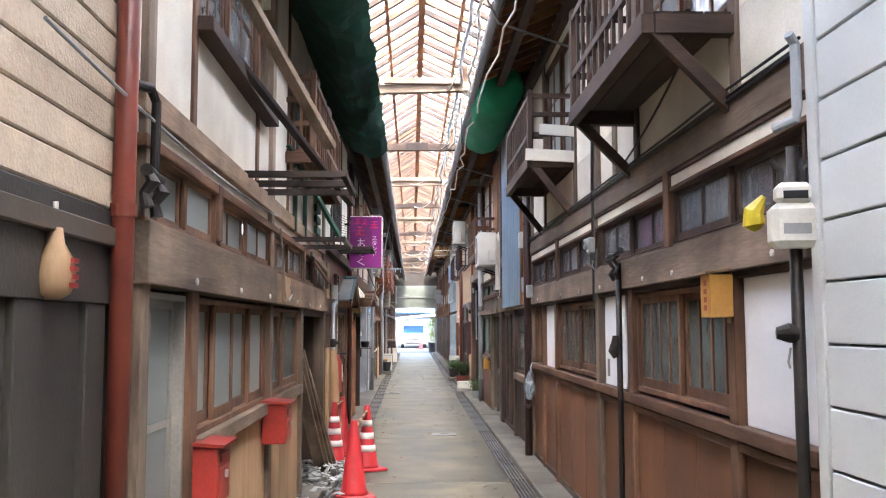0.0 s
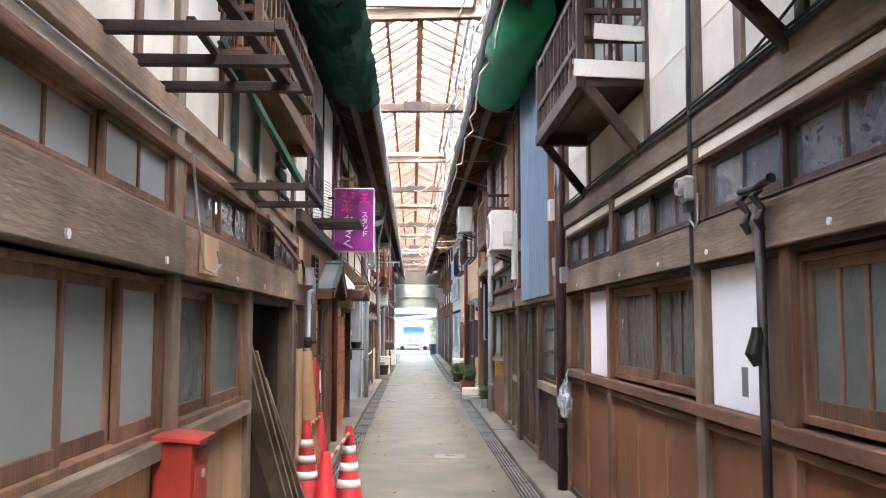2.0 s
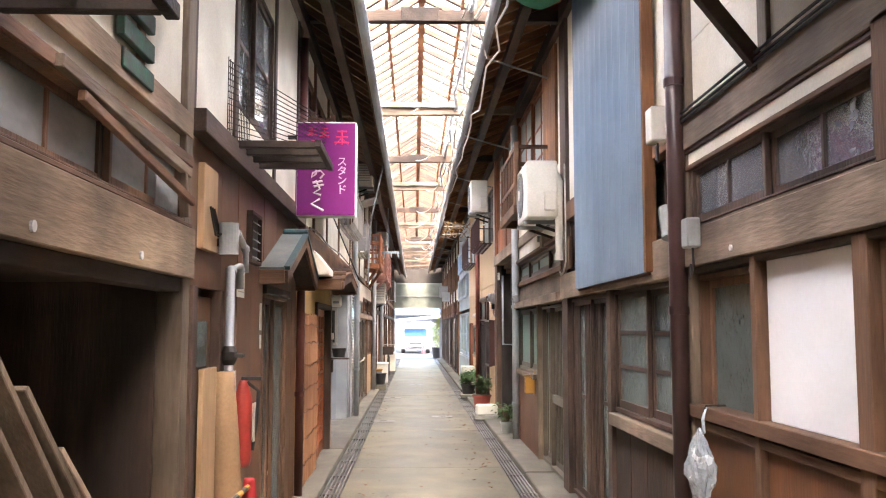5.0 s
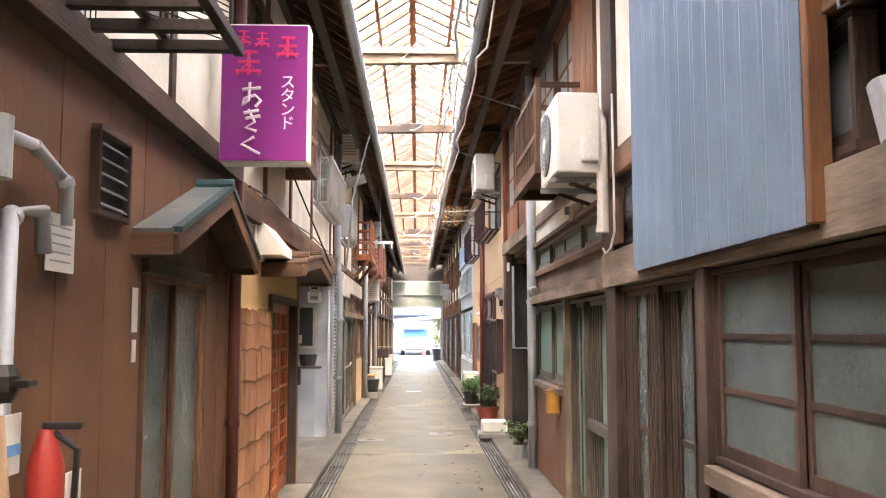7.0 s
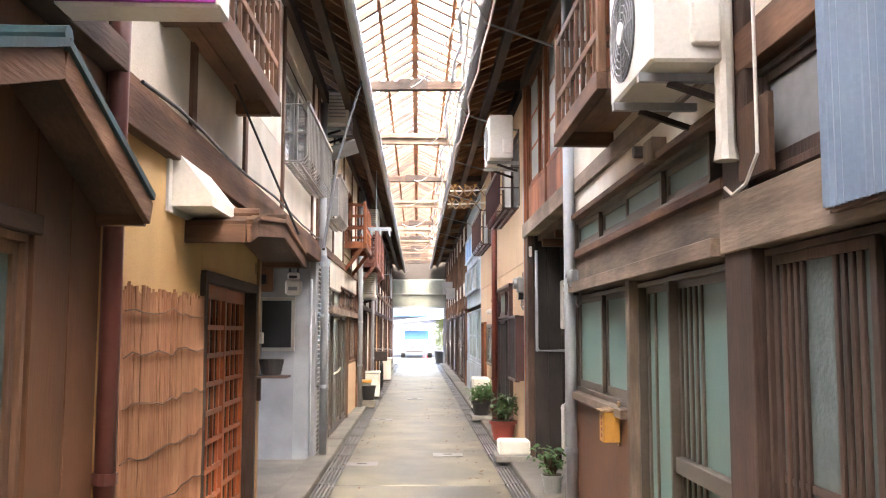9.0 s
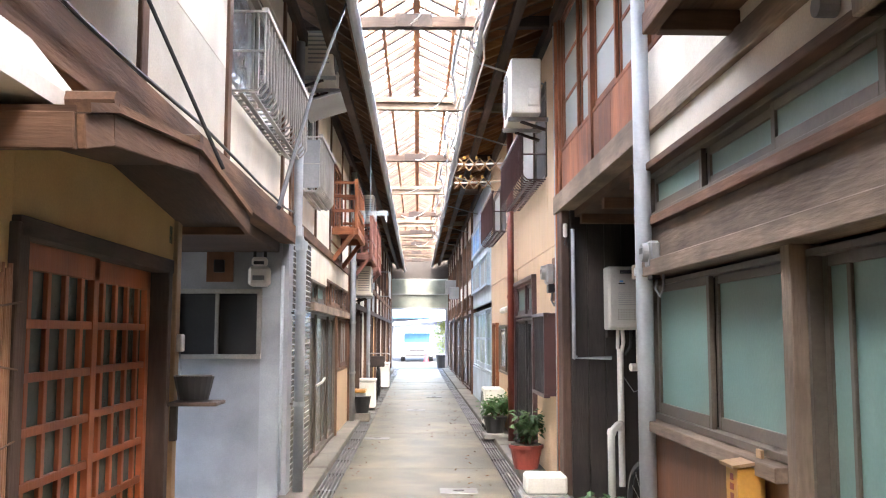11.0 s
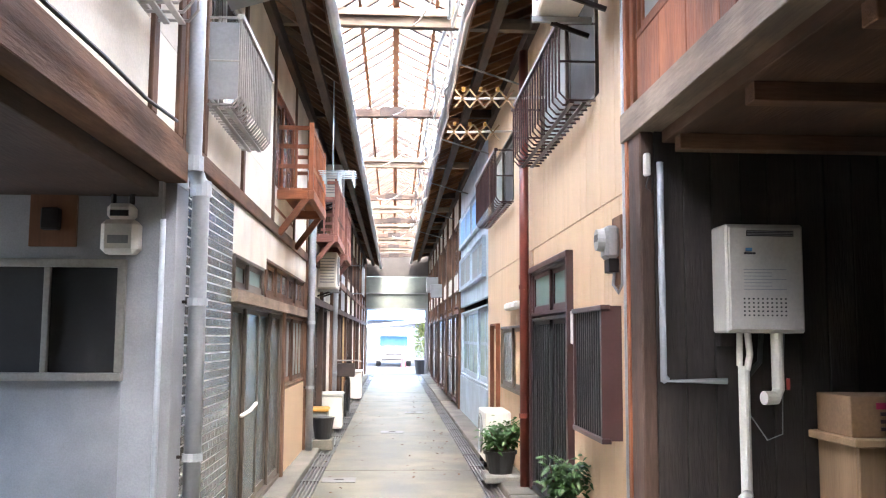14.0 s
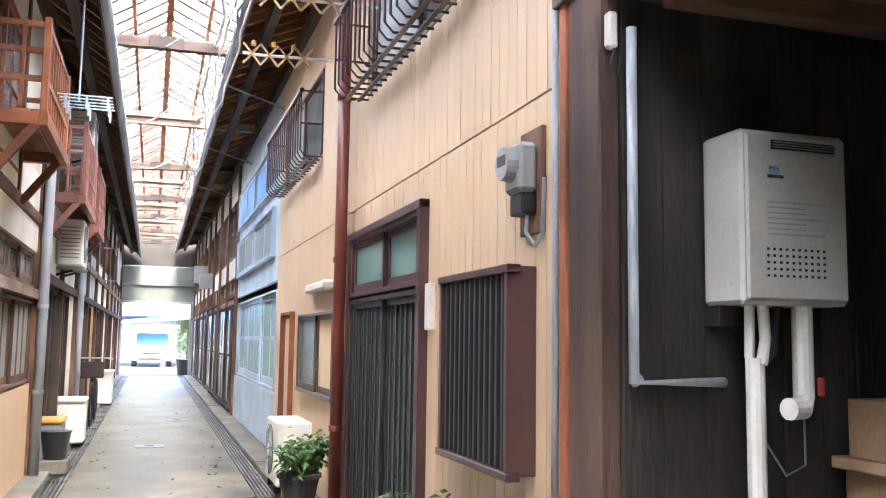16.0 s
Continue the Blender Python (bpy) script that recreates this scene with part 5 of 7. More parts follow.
# sagging broken sash over the open bay
bs = anchored("broken_sash", (-0.95, 9.0, 1.93), "broken window sash hanging askew over the open bay", "window sash")
part("sash_rail", beam((-0.95, 8.35, 2.2), (-0.93, 9.7, 2.12), 0.03, 0.04, 0.003), GREYW["y"], bs)
part("sash_rail", beam((-0.94, 8.5, 2.14), (-0.9, 9.65, 1.99), 0.025, 0.035, 0.003), BROWNW["y"], bs)
part("stile", beam((-0.94, 9.62, 2.13), (-0.92, 9.62, 1.92), 0.03, 0.04, 0.003), GREYW["z"], bs)
part("pane", boxes([(-0.955, -0.95, 9.3, 9.6, 1.93, 2.05)]), GLASS, bs)
# box with cable on the beam
bx = anchored("switch_board", (-0.93, 6.8, 1.80), "pale wooden board with a looped grey cable", "board")
part("board", boxes([(-0.94, -0.915, 6.68, 6.97, 1.70, 1.88)], 0.003), PALEW["z"], bx)
part("cable", tube([(-0.91, 6.4, 2.2), (-0.90, 6.5, 1.9), (-0.90, 6.62, 1.72), (-0.90, 6.8, 1.71), (-0.90, 6.95, 1.76), (-0.905, 6.9, 1.82)], 0.007, 6), GREYM, bx)
bx.location.y -= 0.25
# brown board house fittings
pipe("standpipe", [(-0.94, 10.65, 0.03), (-0.94, 10.65, 1.78), (-0.93, 10.83, 1.80), (-0.93, 10.85, 1.68)], 0.024, GREYPIPE, "grey pipe rising up the brown boards with elbows", "gas pipes", (0.5, 1.2))
pipe("branch_pipe", [(-0.94, 10.62, 1.98), (-0.93, 10.77, 1.98), (-0.93, 10.97, 1.92), (-0.93, 11.01, 1.92), (-0.93, 11.01, 1.78)], 0.018, GREYPIPE, "thin grey pipe bending along the brown boards", "gas pipes")
cy = anchored("bell_housing", (-0.93, 10.52, 1.85), "grey cylindrical bell housing fixed to the wall", "bell housing")
part("cylinder", tube([(-0.92, 10.49, 1.84), (-0.92, 10.49, 2.0)], 0.05, 18), GREYM, cy)
part("bracket", boxes([(-0.98, -0.93, 10.47, 10.51, 1.88, 1.92)], 0.003), IRON, cy)
va = anchored("stop_valve", (-0.93, 10.65, 1.32), "dark iron stop valve on the standpipe", "valve")
part("body", tube([(-0.94, 10.65, 1.27), (-0.94, 10.65, 1.30), (-0.94, 10.65, 1.34), (-0.94, 10.65, 1.37)], [0.028, 0.045, 0.045, 0.028], 12), IRON, va)
part("handle", boxes([(-0.915, -0.86, 10.62, 10.68, 1.31, 1.33)], 0.004), IRON, va)
vt = anchored("wall_vent", (-0.97, 11.22, 1.88), "dark square louvred wall vent in the brown boards", "vent")
part("backing", boxes([(-0.999, -0.985, 11.09, 11.39, 1.88, 2.18)]), BLACKP, vt)
for z in (1.875, 2.175):
    part("frame", boxes([(-0.999, -0.96, 11.07, 11.41, z - 0.01, z + 0.012)], 0.002), DARKW["y"], vt)
for y in (11.07, 11.4):
    part("frame", boxes([(-0.999, -0.96, y - 0.005, y + 0.012, 1.885, 2.165)], 0.002), DARKW["z"], vt)
for i in range(5):
    part("slat", beam((-0.985, 11.24, 1.915 + i * 0.055), (-0.965, 11.24, 1.90 + i * 0.055), 0.28, 0.006), GREYM, vt)
vt.location.y += 0.30
fe = anchored("fire_extinguisher", (-0.88, 10.72, 0.72), "red fire extinguisher hanging on the wall with paper tags", "fire extinguisher")
part("cylinder", tube([(-0.90, 10.75, 0.72), (-0.90, 10.75, 0.76), (-0.90, 10.75, 1.08), (-0.90, 10.75, 1.15), (-0.90, 10.75, 1.18)], [0.042, 0.05, 0.05, 0.03, 0.02], 18), REDP, fe, smooth=True)
part("handle", boxes([(-0.91, -0.80, 10.735, 10.765, 1.18, 1.20)], 0.004), BLACKP, fe)
part("hose", tube([(-0.88, 10.75, 1.17), (-0.82, 10.77, 1.12), (-0.83, 10.78, 0.95), (-0.85, 10.78, 0.8)], 0.01, 8), BLACKP, fe)
part("tag", boxes([(-0.86, -0.85, 10.79, 10.89, 0.85, 1.05)], 0.001), WHITEM, fe)
part("label_sheet", boxes([(-0.839, -0.836, 10.72, 10.78, 0.85, 0.97)], 0.0), WHITEM, fe)
nt = anchored("paper_notice", (-0.95, 10.8, 1.66), "curled white paper notice with faint printed lines", "notice", "paper notices")
part("sheet", boxes([(-0.968, -0.965, 10.75, 10.97, 1.64, 1.82)]), WHITEM, nt)
nt.location.y += 0.2
fe.location.y += 0.1
for i in range(5):
    part("print_line", boxes([(-0.965, -0.9635, 10.78, 10.94, 1.67 + i * 0.027, 1.675 + i * 0.027)]), GREYM, nt)
nt = anchored("paper_notice", (-0.96, 11.85, 1.3), "narrow white paper strip stuck to the boards", "notice", "paper notices")
part("strip", boxes([(-0.994, -0.99, 11.86, 11.93, 1.45, 1.63)]), WHITEM, nt)
part("tag", boxes([(-0.994, -0.99, 11.87, 11.92, 1.33, 1.42)]), WHITEM, nt)
nt = anchored("warning_tag", (-0.90, 10.66, 1.1), "white and blue instruction tag hung on the standpipe", "tag")
part("plate", boxes([(-0.915, -0.912, 10.61, 10.71, 1.08, 1.24)], 0.001), WHITEM, nt)
part("blue_band", boxes([(-0.912, -0.910, 10.61, 10.71, 1.13, 1.16)]), BLUESKY, nt)
pp = anchored("cable_board", (-0.96, 10.2, 1.95), "pale wooden board with dangling cables high on the wall", "board")
part("board", boxes([(-0.997, -0.965, 10.13, 10.42, 1.84, 2.25)], 0.003), PALEW["z"], pp)
for k in range(3):
    part("cable", tube([(-0.955, 10.22 + 0.04 * k, 2.05), (-0.94, 10.22 + 0.05 * k, 1.97), (-0.945, 10.3 + 0.03 * k, 1.92), (-0.95, 10.44, 1.94)], 0.006, 6), IRON, pp)
# canopies
def canopy(prof, front_x, m_top, label, trim):
    """A small canopy whose roof follows a profile along the wall and runs out to front_x."""
    y0, y1 = prof[0][0], prof[-1][0]
    ob = anchored("door_canopy", (-1.0, (y0 + y1) / 2, prof[0][1]), label, "canopy", "door canopies")
    xm = (front_x - 1.0) / 2
    for (ya, za), (yb, zb) in zip(prof, prof[1:]):
        bm = beam((xm, ya, za), (xm, yb, zb), front_x + 1.0, 0.02)
        part("roof_sheet", bm, m_top, ob)
        part("fascia", beam((front_x + 0.012, ya, za - 0.055), (front_x + 0.012, yb, zb - 0.055), 0.022, 0.085, 0.003), BROWNW["y"], ob)
        part("edge_trim", beam((front_x + 0.014, ya, za + 0.004), (front_x + 0.014, yb, zb + 0.004), 0.04, 0.024), trim, ob)
        part("ceiling_board", beam((xm, ya, za - 0.06), (xm, yb, zb - 0.06), front_x + 0.98, 0.012), DARKW["y"], ob)
    for ya, za in (prof[0], prof[-1]):
        part("eave_board", boxes([(-0.999, front_x, ya - 0.014, ya + 0.014, za - 0.10, za - 0.008)], 0.003), BROWNW["x"], ob)
    for ya, za in prof[1:-1]:
        part("ridge_cap", tube([(-0.99, ya, za + 0.02), (front_x + 0.03, ya, za + 0.02)], 0.03, 8), trim, ob)
    return ob


TEALM = mat("teal_grey_sheet", (0.20, 0.24, 0.25), (0.26, 0.25, 0.22), 0.5, 0.2, scale=6, dirt=0.4)
TEALT = mat("teal_trim", (0.03, 0.085, 0.10), (0.03, 0.055, 0.06), 0.5, 0, scale=9)
canopy(((11.85, 1.86), (12.85, 2.19), (13.66, 1.89)), -0.83, TEALM, "small gabled door canopy with grey metal roof", TEALT)
canopy(((14.85, 1.95), (15.05, 2.0), (15.95, 2.09), (16.95, 1.98)), -0.70, BROWNW["x"], "small timber door canopy over the lattice door", BROWNW["y"])
hd = anchored("extractor_hood", (-1.0, 14.9, 1.98), "cream metal extractor hood on the ochre wall", "extractor hood")
bm = bmesh.new()
pr = [(-1.0, 2.25), (-0.97, 2.25), (-0.80, 2.04), (-0.80, 1.99), (-1.0, 1.99)]
f0 = [bm.verts.new((x, 14.55, z)) for x, z in pr]
f1 = [bm.verts.new((x, 15.15, z)) for x, z in pr]
bm.faces.new(f0), bm.faces.new(f1[::-1])
for i in range(5):
    bm.faces.new((f0[i], f0[(i + 1) % 5], f1[(i + 1) % 5], f1[i]))
bmesh.ops.recalc_face_normals(bm, faces=bm.faces[:])
part("hood", bm, WHITEM, hd)
part("flange", boxes([(-1.0, -0.985, 14.5, 15.2, 1.96, 2.28)], 0.003), WHITEM, hd)
# reed screen: stalks in one mesh, tied rows apart
rs = anchored("reed_screen", (-0.97, 14.5, 0.05), "reddish-brown reed screen tied in rows covering the wall", "reed screen")
bm = bmesh.new()
y = 13.86
while y < 15.16:
    w = RNG.uniform(0.008, 0.016)
    x = -0.975 + RNG.uniform(0, 0.012)
    add_tube(bm, [(x, y + RNG.uniform(-0.008, 0.008), 0.05 + RNG.uniform(0, 0.03)), (x + 0.004, y, 0.9), (x, y + RNG.uniform(-0.01, 0.01), 1.57 + RNG.uniform(-0.03, 0.04))], w * 0.55, 5)
    y += w
part("reed_matting", bm, REED, rs)["kind"] = "stuff"
for z in (0.25, 0.47, 0.7, 0.92, 1.12, 1.33, 1.5):
    part("tie_cord", tube([(-0.955 + RNG.uniform(0, 0.006), 13.85 + i * 0.11, z + RNG.uniform(-0.02, 0.02)) for i in range(13)], 0.003, 5), BROWNW["y"], rs)
pipe("downpipe", [(-0.957, 13.71, 0.03), (-0.957, 13.71, 4.05)], 0.037, OXIDE, "dark red rain downpipe between two houses", "downpipes", (0.9, 2.0, 3.1))
balcony("L", 14.35, 16.0, 2.86, 0.27, 0.6, BROWNW, "red-brown timber balcony hanging over the ochre wall", brace=0)
# bar sign
sg = anchored("hanging_sign", (-0.68, 13.1, 2.36), "purple box sign with white and red lettering hung from wall", "sign")
part("case", boxes([(-0.92, -0.44, 13.02, 13.16, 2.36, 3.13)], 0.008), WHITEM, sg)
part("face", boxes([(-0.915, -0.45, 13.012, 13.019, 2.37, 3.12)], 0.002), PURPLE, sg)
part("hanger", boxes([(-1.0, -0.92, 13.07, 13.1, 3.0, 3.03)], 0.002), IRON, sg)
part("hanger", boxes([(-1.0, -0.92, 13.07, 13.1, 2.45, 2.48)], 0.002), IRON, sg)
for i, chs in enumerate("スタンド"):
    cu = bpy.data.curves.new("sign_text", "FONT")
    cu.body, cu.size, cu.extrude, cu.align_x, cu.align_y = chs, 0.085, 0.0015, "CENTER", "CENTER"
    tx = new("sign_text", cu)
    tx.parent = sg
    tx.matrix_basis = Matrix.Translation(Vector((-0.555, 13.010, 2.80 - i * 0.076)) - BASE[sg.name]) @ pose(0, 0, 0, 90, 0, 0)
    cu.materials.append(WHITEB)
# the bar's name as brush strokes without lettering
for pts in ([(-0.80, 2.76), (-0.70, 2.77)], [(-0.76, 2.80), (-0.765, 2.70), (-0.80, 2.675), (-0.79, 2.71), (-0.73, 2.73), (-0.70, 2.70), (-0.73, 2.665)],
            [(-0.79, 2.63), (-0.71, 2.645)], [(-0.78, 2.60), (-0.70, 2.615)], [(-0.765, 2.65), (-0.73, 2.58), (-0.78, 2.55), (-0.72, 2.53)], [(-0.73, 2.50), (-0.80, 2.46), (-0.70, 2.405)]):
    part("brush_stroke", tube([(x, 13.011, z) for x, z in pts], 0.009, 6), WHITEB, sg)
for cx, cz, s in ((-0.77, 2.91, 0.07), (-0.56, 3.0, 0.06), (-0.80, 3.05, 0.04), (-0.70, 3.04, 0.04)):
    for k in range(3):
        part("faded_mark", boxes([(cx - s * (1 - 0.2 * k), cx + s * (1 - 0.15 * k), 13.008, 13.0125, cz - s * 0.8 + k * s * 0.75, cz - s * 0.55 + k * s * 0.75)], 0.002), PINKP, sg)
    part("faded_mark", boxes([(cx - s * 0.12, cx + s * 0.14, 13.0075, 13.0125, cz - s, cz + s)], 0.002), PINKP, sg)
    part("faded_mark", beam((cx, 13.01, cz), (cx - s * 0.9, 13.01, cz - s), s * 0.25, 0.005), PINKP, sg)
    part("faded_mark", beam((cx, 13.01, cz), (cx + s * 0.9, 13.01, cz - s), s * 0.25, 0.005), PINKP, sg)
# fittings on the ochre corner
ic = anchored("doorbell", (-0.98, 16.87, 1.33), "white doorbell button with a trailing wire", "doorbell")
part("case", boxes([(-0.98, -0.955, 16.84, 16.9, 1.33, 1.41)], 0.005), WHITEM, ic)
part("wire", tube([(-0.97, 16.87, 1.33), (-0.965, 16.88, 1.25), (-0.97, 16.86, 1.16)], 0.004, 6), GREYM, ic)
np_ = anchored("paper_notice", (-0.99, 16.78, 1.42), "yellowed paper notices pinned beside the lattice door", "notice", "paper notices")
part("sheet", boxes([(-1.006, -1.003, 16.74, 16.81, 1.42, 1.78)]), WHITEM, np_)
part("plate", boxes([(-1.006, -1.0, 16.75, 16.80, 1.82, 1.9)], 0.001), GREENT, np_)
# passage and grey house
gas_meter(pose(-1.235, 20.44, 1.82, 0, 0, -90))
bd = anchored("fuse_board", (-1.59, 20.44, 1.87), "brown wooden board with an old fuse box", "fuse box")
part("board", boxes([(-1.7, -1.47, 20.42, 20.445, 1.86, 2.12)], 0.003), BOARDW["z"], bd)
part("fuse_box", boxes([(-1.63, -1.54, 20.37, 20.42, 1.94, 2.05)], 0.008), IRON, bd)
pipe("downpipe", [(-0.92, 20.68, 0.03), (-0.92, 20.68, 2.2), (-0.95, 20.60, 2.32), (-0.95, 20.60, 4.05)], 0.045, GREYPIPE, "grey plastic rain downpipe on the corner of the house", "downpipes", (0.8, 1.6))
pipe("conduit", [(-1.04, 20.40, 0.1), (-1.04, 20.40, 2.0)], 0.014, GREYPIPE, "thin grey conduit with a rusted clamp on the mortar", "conduits")
pt = anchored("hanging_pot", (-0.86, 16.95, 1.22), "black flower pot with wire basket on a small shelf", "flower pot")
part("pot", tube([(-0.87, 16.9, 1.24), (-0.87, 16.9, 1.33), (-0.87, 16.9, 1.35)], [0.07, 0.09, 0.095], 18), BLACKP, pt)
part("shelf", boxes([(-0.97, -0.74, 16.8, 17.0, 1.215, 1.232)], 0.003), DARKW["x"], pt)
part("bracket", boxes([(-0.97, -0.94, 16.86, 16.9, 1.05, 1.21)], 0.003), DARKW["z"], pt)
part("soil", tube([(-0.87, 16.9, 1.35), (-0.87, 16.9, 1.353)], 0.085, 16), SOIL, pt)
basket("L", 17.95, 19.95, 2.86, 3.35, 0.2, ALU, "aluminium window guard with rounded vertical bars", 18)
basket("L", 21.05, 22.3, 2.76, 3.28, 0.2, ALU, "aluminium window guard with rounded vertical bars", 18, GREYM)
balcony("L", 24.3, 25.7, 2.80, 0.34, 0.6, REDW, "red-brown painted timber balcony beside the window")
PINKW = {a: wood("faded_pink_timber_" + a, (0.40, 0.19, 0.15), (0.30, 0.13, 0.10), a) for a in "xyz"}
balcony("L", 27.6, 29.2, 2.75, 0.36, 0.7, PINKW, "faded pink timber balcony on a further house")
balcony("L", 30.0, 31.2, 2.72, 0.36, 0.7, PINKW, "faded pink timber balcony on a further house")
aircon(pose(-0.70, 21.4, 3.92), 0.7, label="off-white air conditioner unit on a high wall bracket")
aircon(pose(-0.72, 29.1, 2.12), 0.7, label="off-white air conditioner unit on a low wall bracket")
aircon(pose(-0.70, 29.6, 3.5), 0.7, label="off-white air conditioner unit on a high wall bracket")
sf = anchored("bracket_shelf", (-0.85, 21.4, 3.6), "sheet-metal drip tray under the air conditioner bracket", "tray")
part("tray", beam((-1.0, 21.4, 3.6), (-0.62, 21.4, 3.72), 0.75, 0.02), GREYM, sf)
pipe("downpipe", [(-0.92, 27.1, 0.03), (-0.92, 27.1, 4.05)], 0.045, GREYPIPE, "grey plastic rain downpipe further along the row", "downpipes", (0.8, 1.6, 3))
pipe("downpipe", [(-0.92, 31.6, 0.03), (-0.92, 31.6, 4.05)], 0.045, GREYPIPE, "grey plastic rain downpipe further along the row", "downpipes", (0.8, 1.6, 3))
dh = anchored("door_handle_bar", (-0.95, 22.5, 0.9), "white plastic handle on the bronze door", "door handle")
part("grip", tube([(-0.96, 22.35, 0.86), (-0.90, 22.4, 0.90), (-0.90, 22.65, 0.93)], 0.014, 8), WHITEM, dh)
# bins, bucket, bicycle and tubs in the distance
def bin_(x, y, w, d, hgt, m, lid_m, label):
    ob = thing("waste_bin", (x, y, 0.0), label, "bin", "bins")
    part("body", boxes([(-w / 2, w / 2, -d / 2, d / 2, 0.035, hgt)], 0.02), m, ob)
    part("lid", boxes([(-w / 2 - 0.015, w / 2 + 0.015, -d / 2 - 0.015, d / 2 + 0.015, hgt, hgt + 0.05)], 0.015), lid_m, ob)
    return ob


bin_(-0.92, 28.2, 0.3, 0.4, 0.42, GREYM, YELLOWB, "grey plastic bin with a yellow lid")
bin_(-0.88, 29.9, 0.42, 0.5, 0.52, WHITEM, WHITEM, "large beige storage bin with a lid")
bin_(-0.82, 36.6, 0.4, 0.7, 0.62, WHITEM, WHITEM, "white plastic box standing against the wall")
bk = thing("bucket", (-0.78, 27.5, 0.0), "dark plastic bucket standing on a concrete block", "bucket")
part("block", boxes([(-0.13, 0.13, -0.16, 0.16, 0.0, 0.13)], 0.01), CONCD, bk)
part("pail", tube([(0, 0, 0.13), (0, 0, 0.38), (0, 0, 0.40)], [0.10, 0.14, 0.15], 18), BLACKP, bk)
pt.location.z -= 0.12
pt.scale = (0.95, 0.95, 0.95)
pt.location.x -= 0.01
pt.location.y -= 0.12
bc = thing("bicycle", (-0.74, 32.6, 0.0), "black city bicycle parked against the wall", "bicycle")
for nm, y in (("front_wheel", -0.52), ("rear_wheel", 0.52)):
    bm = bmesh.new()
    ring(bm, (0, y, 0.33), (1, 0, 0), 0.31, 0.018, 28)
    w_ = part(nm, bm, BLACKP, bc)
    bm = bmesh.new()
    for k in range(12):
        a = k * math.pi / 6
        add_tube(bm, [(0, y, 0.33), (0, y + math.cos(a) * 0.3, 0.33 + math.sin(a) * 0.3)], 0.002, 4)
    part("spokes", bm, ALU, w_)
bm = bmesh.new()
for p, q in (((0, -0.52, 0.33), (0, -0.4, 0.9)), ((0, -0.42, 0.75), (0, 0.05, 0.35)), ((0, 0.05, 0.35), (0, 0.2, 0.8)), ((0, 0.2, 0.7), (0, 0.52, 0.33)), ((0, 0.05, 0.35), (0, 0.52, 0.33))):
    add_tube(bm, [p, q], 0.016, 8)
part("frame", bm, IRON, bc)
part("handlebar", tube([(-0.26, -0.28, 0.98), (-0.2, -0.4, 1.0), (0.2, -0.4, 1.0), (0.26, -0.28, 0.98)], 0.012, 8), ALU, bc)
part("saddle", boxes([(-0.08, 0.08, 0.1, 0.34, 0.80, 0.86)], 0.02), BLACKP, bc)
part("basket", boxes([(-0.16, 0.16, -0.75, -0.48, 0.72, 0.95)], 0.01), OLDIRON, bc)
# laundry hanger clips
lh = anchored("laundry_hanger", (-0.55, 25.2, 3.0), "pale blue laundry hanger with pegs under the eave", "laundry hanger")
part("hook", tube([(-0.55, 25.2, 4.25), (-0.55, 25.2, 3.12)], 0.008, 6), LBLUE, lh)
for i in range(5):
    part("bar", tube([(-0.8, 25.0 + i * 0.1, 3.12), (-0.3, 25.0 + i * 0.1, 3.12)], 0.006, 5), LBLUE, lh)
for i in range(12):
    x = -0.78 + (i % 4) * 0.15
    part("peg", boxes([(x - 0.008, x + 0.008, 25.0 + (i // 4) * 0.2, 25.02 + (i // 4) * 0.2, 3.02, 3.115)], 0.002), LBLUE, lh)

# ---- east side things ----
ds = anchored("gas_riser", (1.33, 3.0, 0.03), "dark iron gas riser with valve and elbows", "pipe", "gas pipes")
part("tube", tube([(1.33, 3.02, 0.03), (1.33, 3.02, 2.15)], 0.022, 12), IRON, ds, smooth=True)
part("upper_tube", tube([(1.28, 3.05, 2.22), (1.33, 2.98, 2.24), (1.33, 2.97, 2.28), (1.33, 2.97, 2.50), (1.30, 2.95, 2.53)], 0.018, 10), GREYPIPE, ds)
part("valve", tube([(1.33, 3.02, 1.50), (1.30, 3.03, 1.50), (1.26, 3.04, 1.50)], [0.03, 0.035, 0.02], 10), IRON, ds)
part("hook", tube([(1.30, 3.02, 1.45), (1.29, 3.02, 1.40), (1.30, 3.03, 1.38)], 0.004, 6), ALU, ds)
gas_meter(pose(1.32, 3.04, 1.79, 0, 0, -100) @ Matrix.Scale(0.9, 4))
yb = anchored("yellow_tag", (1.2, 3.1, 1.96), "yellow plastic bag tied to the gas meter", "bag")
bm = bmesh.new()
add_tube(bm, [(1.22, 3.08, 1.86), (1.21, 3.08, 1.88), (1.21, 3.08, 1.93), (1.24, 3.06, 1.98)], [0.012, 0.04, 0.035, 0.01], 9)
part("bag", bm, mat("yellow_plastic", (0.75, 0.6, 0.04), (0.6, 0.48, 0.03), 0.4, 0), yb)
milk_box(on_wall("R", 3.83, 1.56, 0.04) @ Matrix.Scale(0.85, 4))
milk_box(on_wall("R", 16.05, 0.74, 0.03) @ Matrix.Scale(0.85, 4))
gs = anchored("gas_riser", (1.35, 5.72, 0.03), "dark iron gas riser with twisted valves on top", "pipe", "gas pipes")
part("tube", tube([(1.34, 5.72, 0.03), (1.34, 5.72, 1.93)], 0.019, 12), IRON, gs, smooth=True)
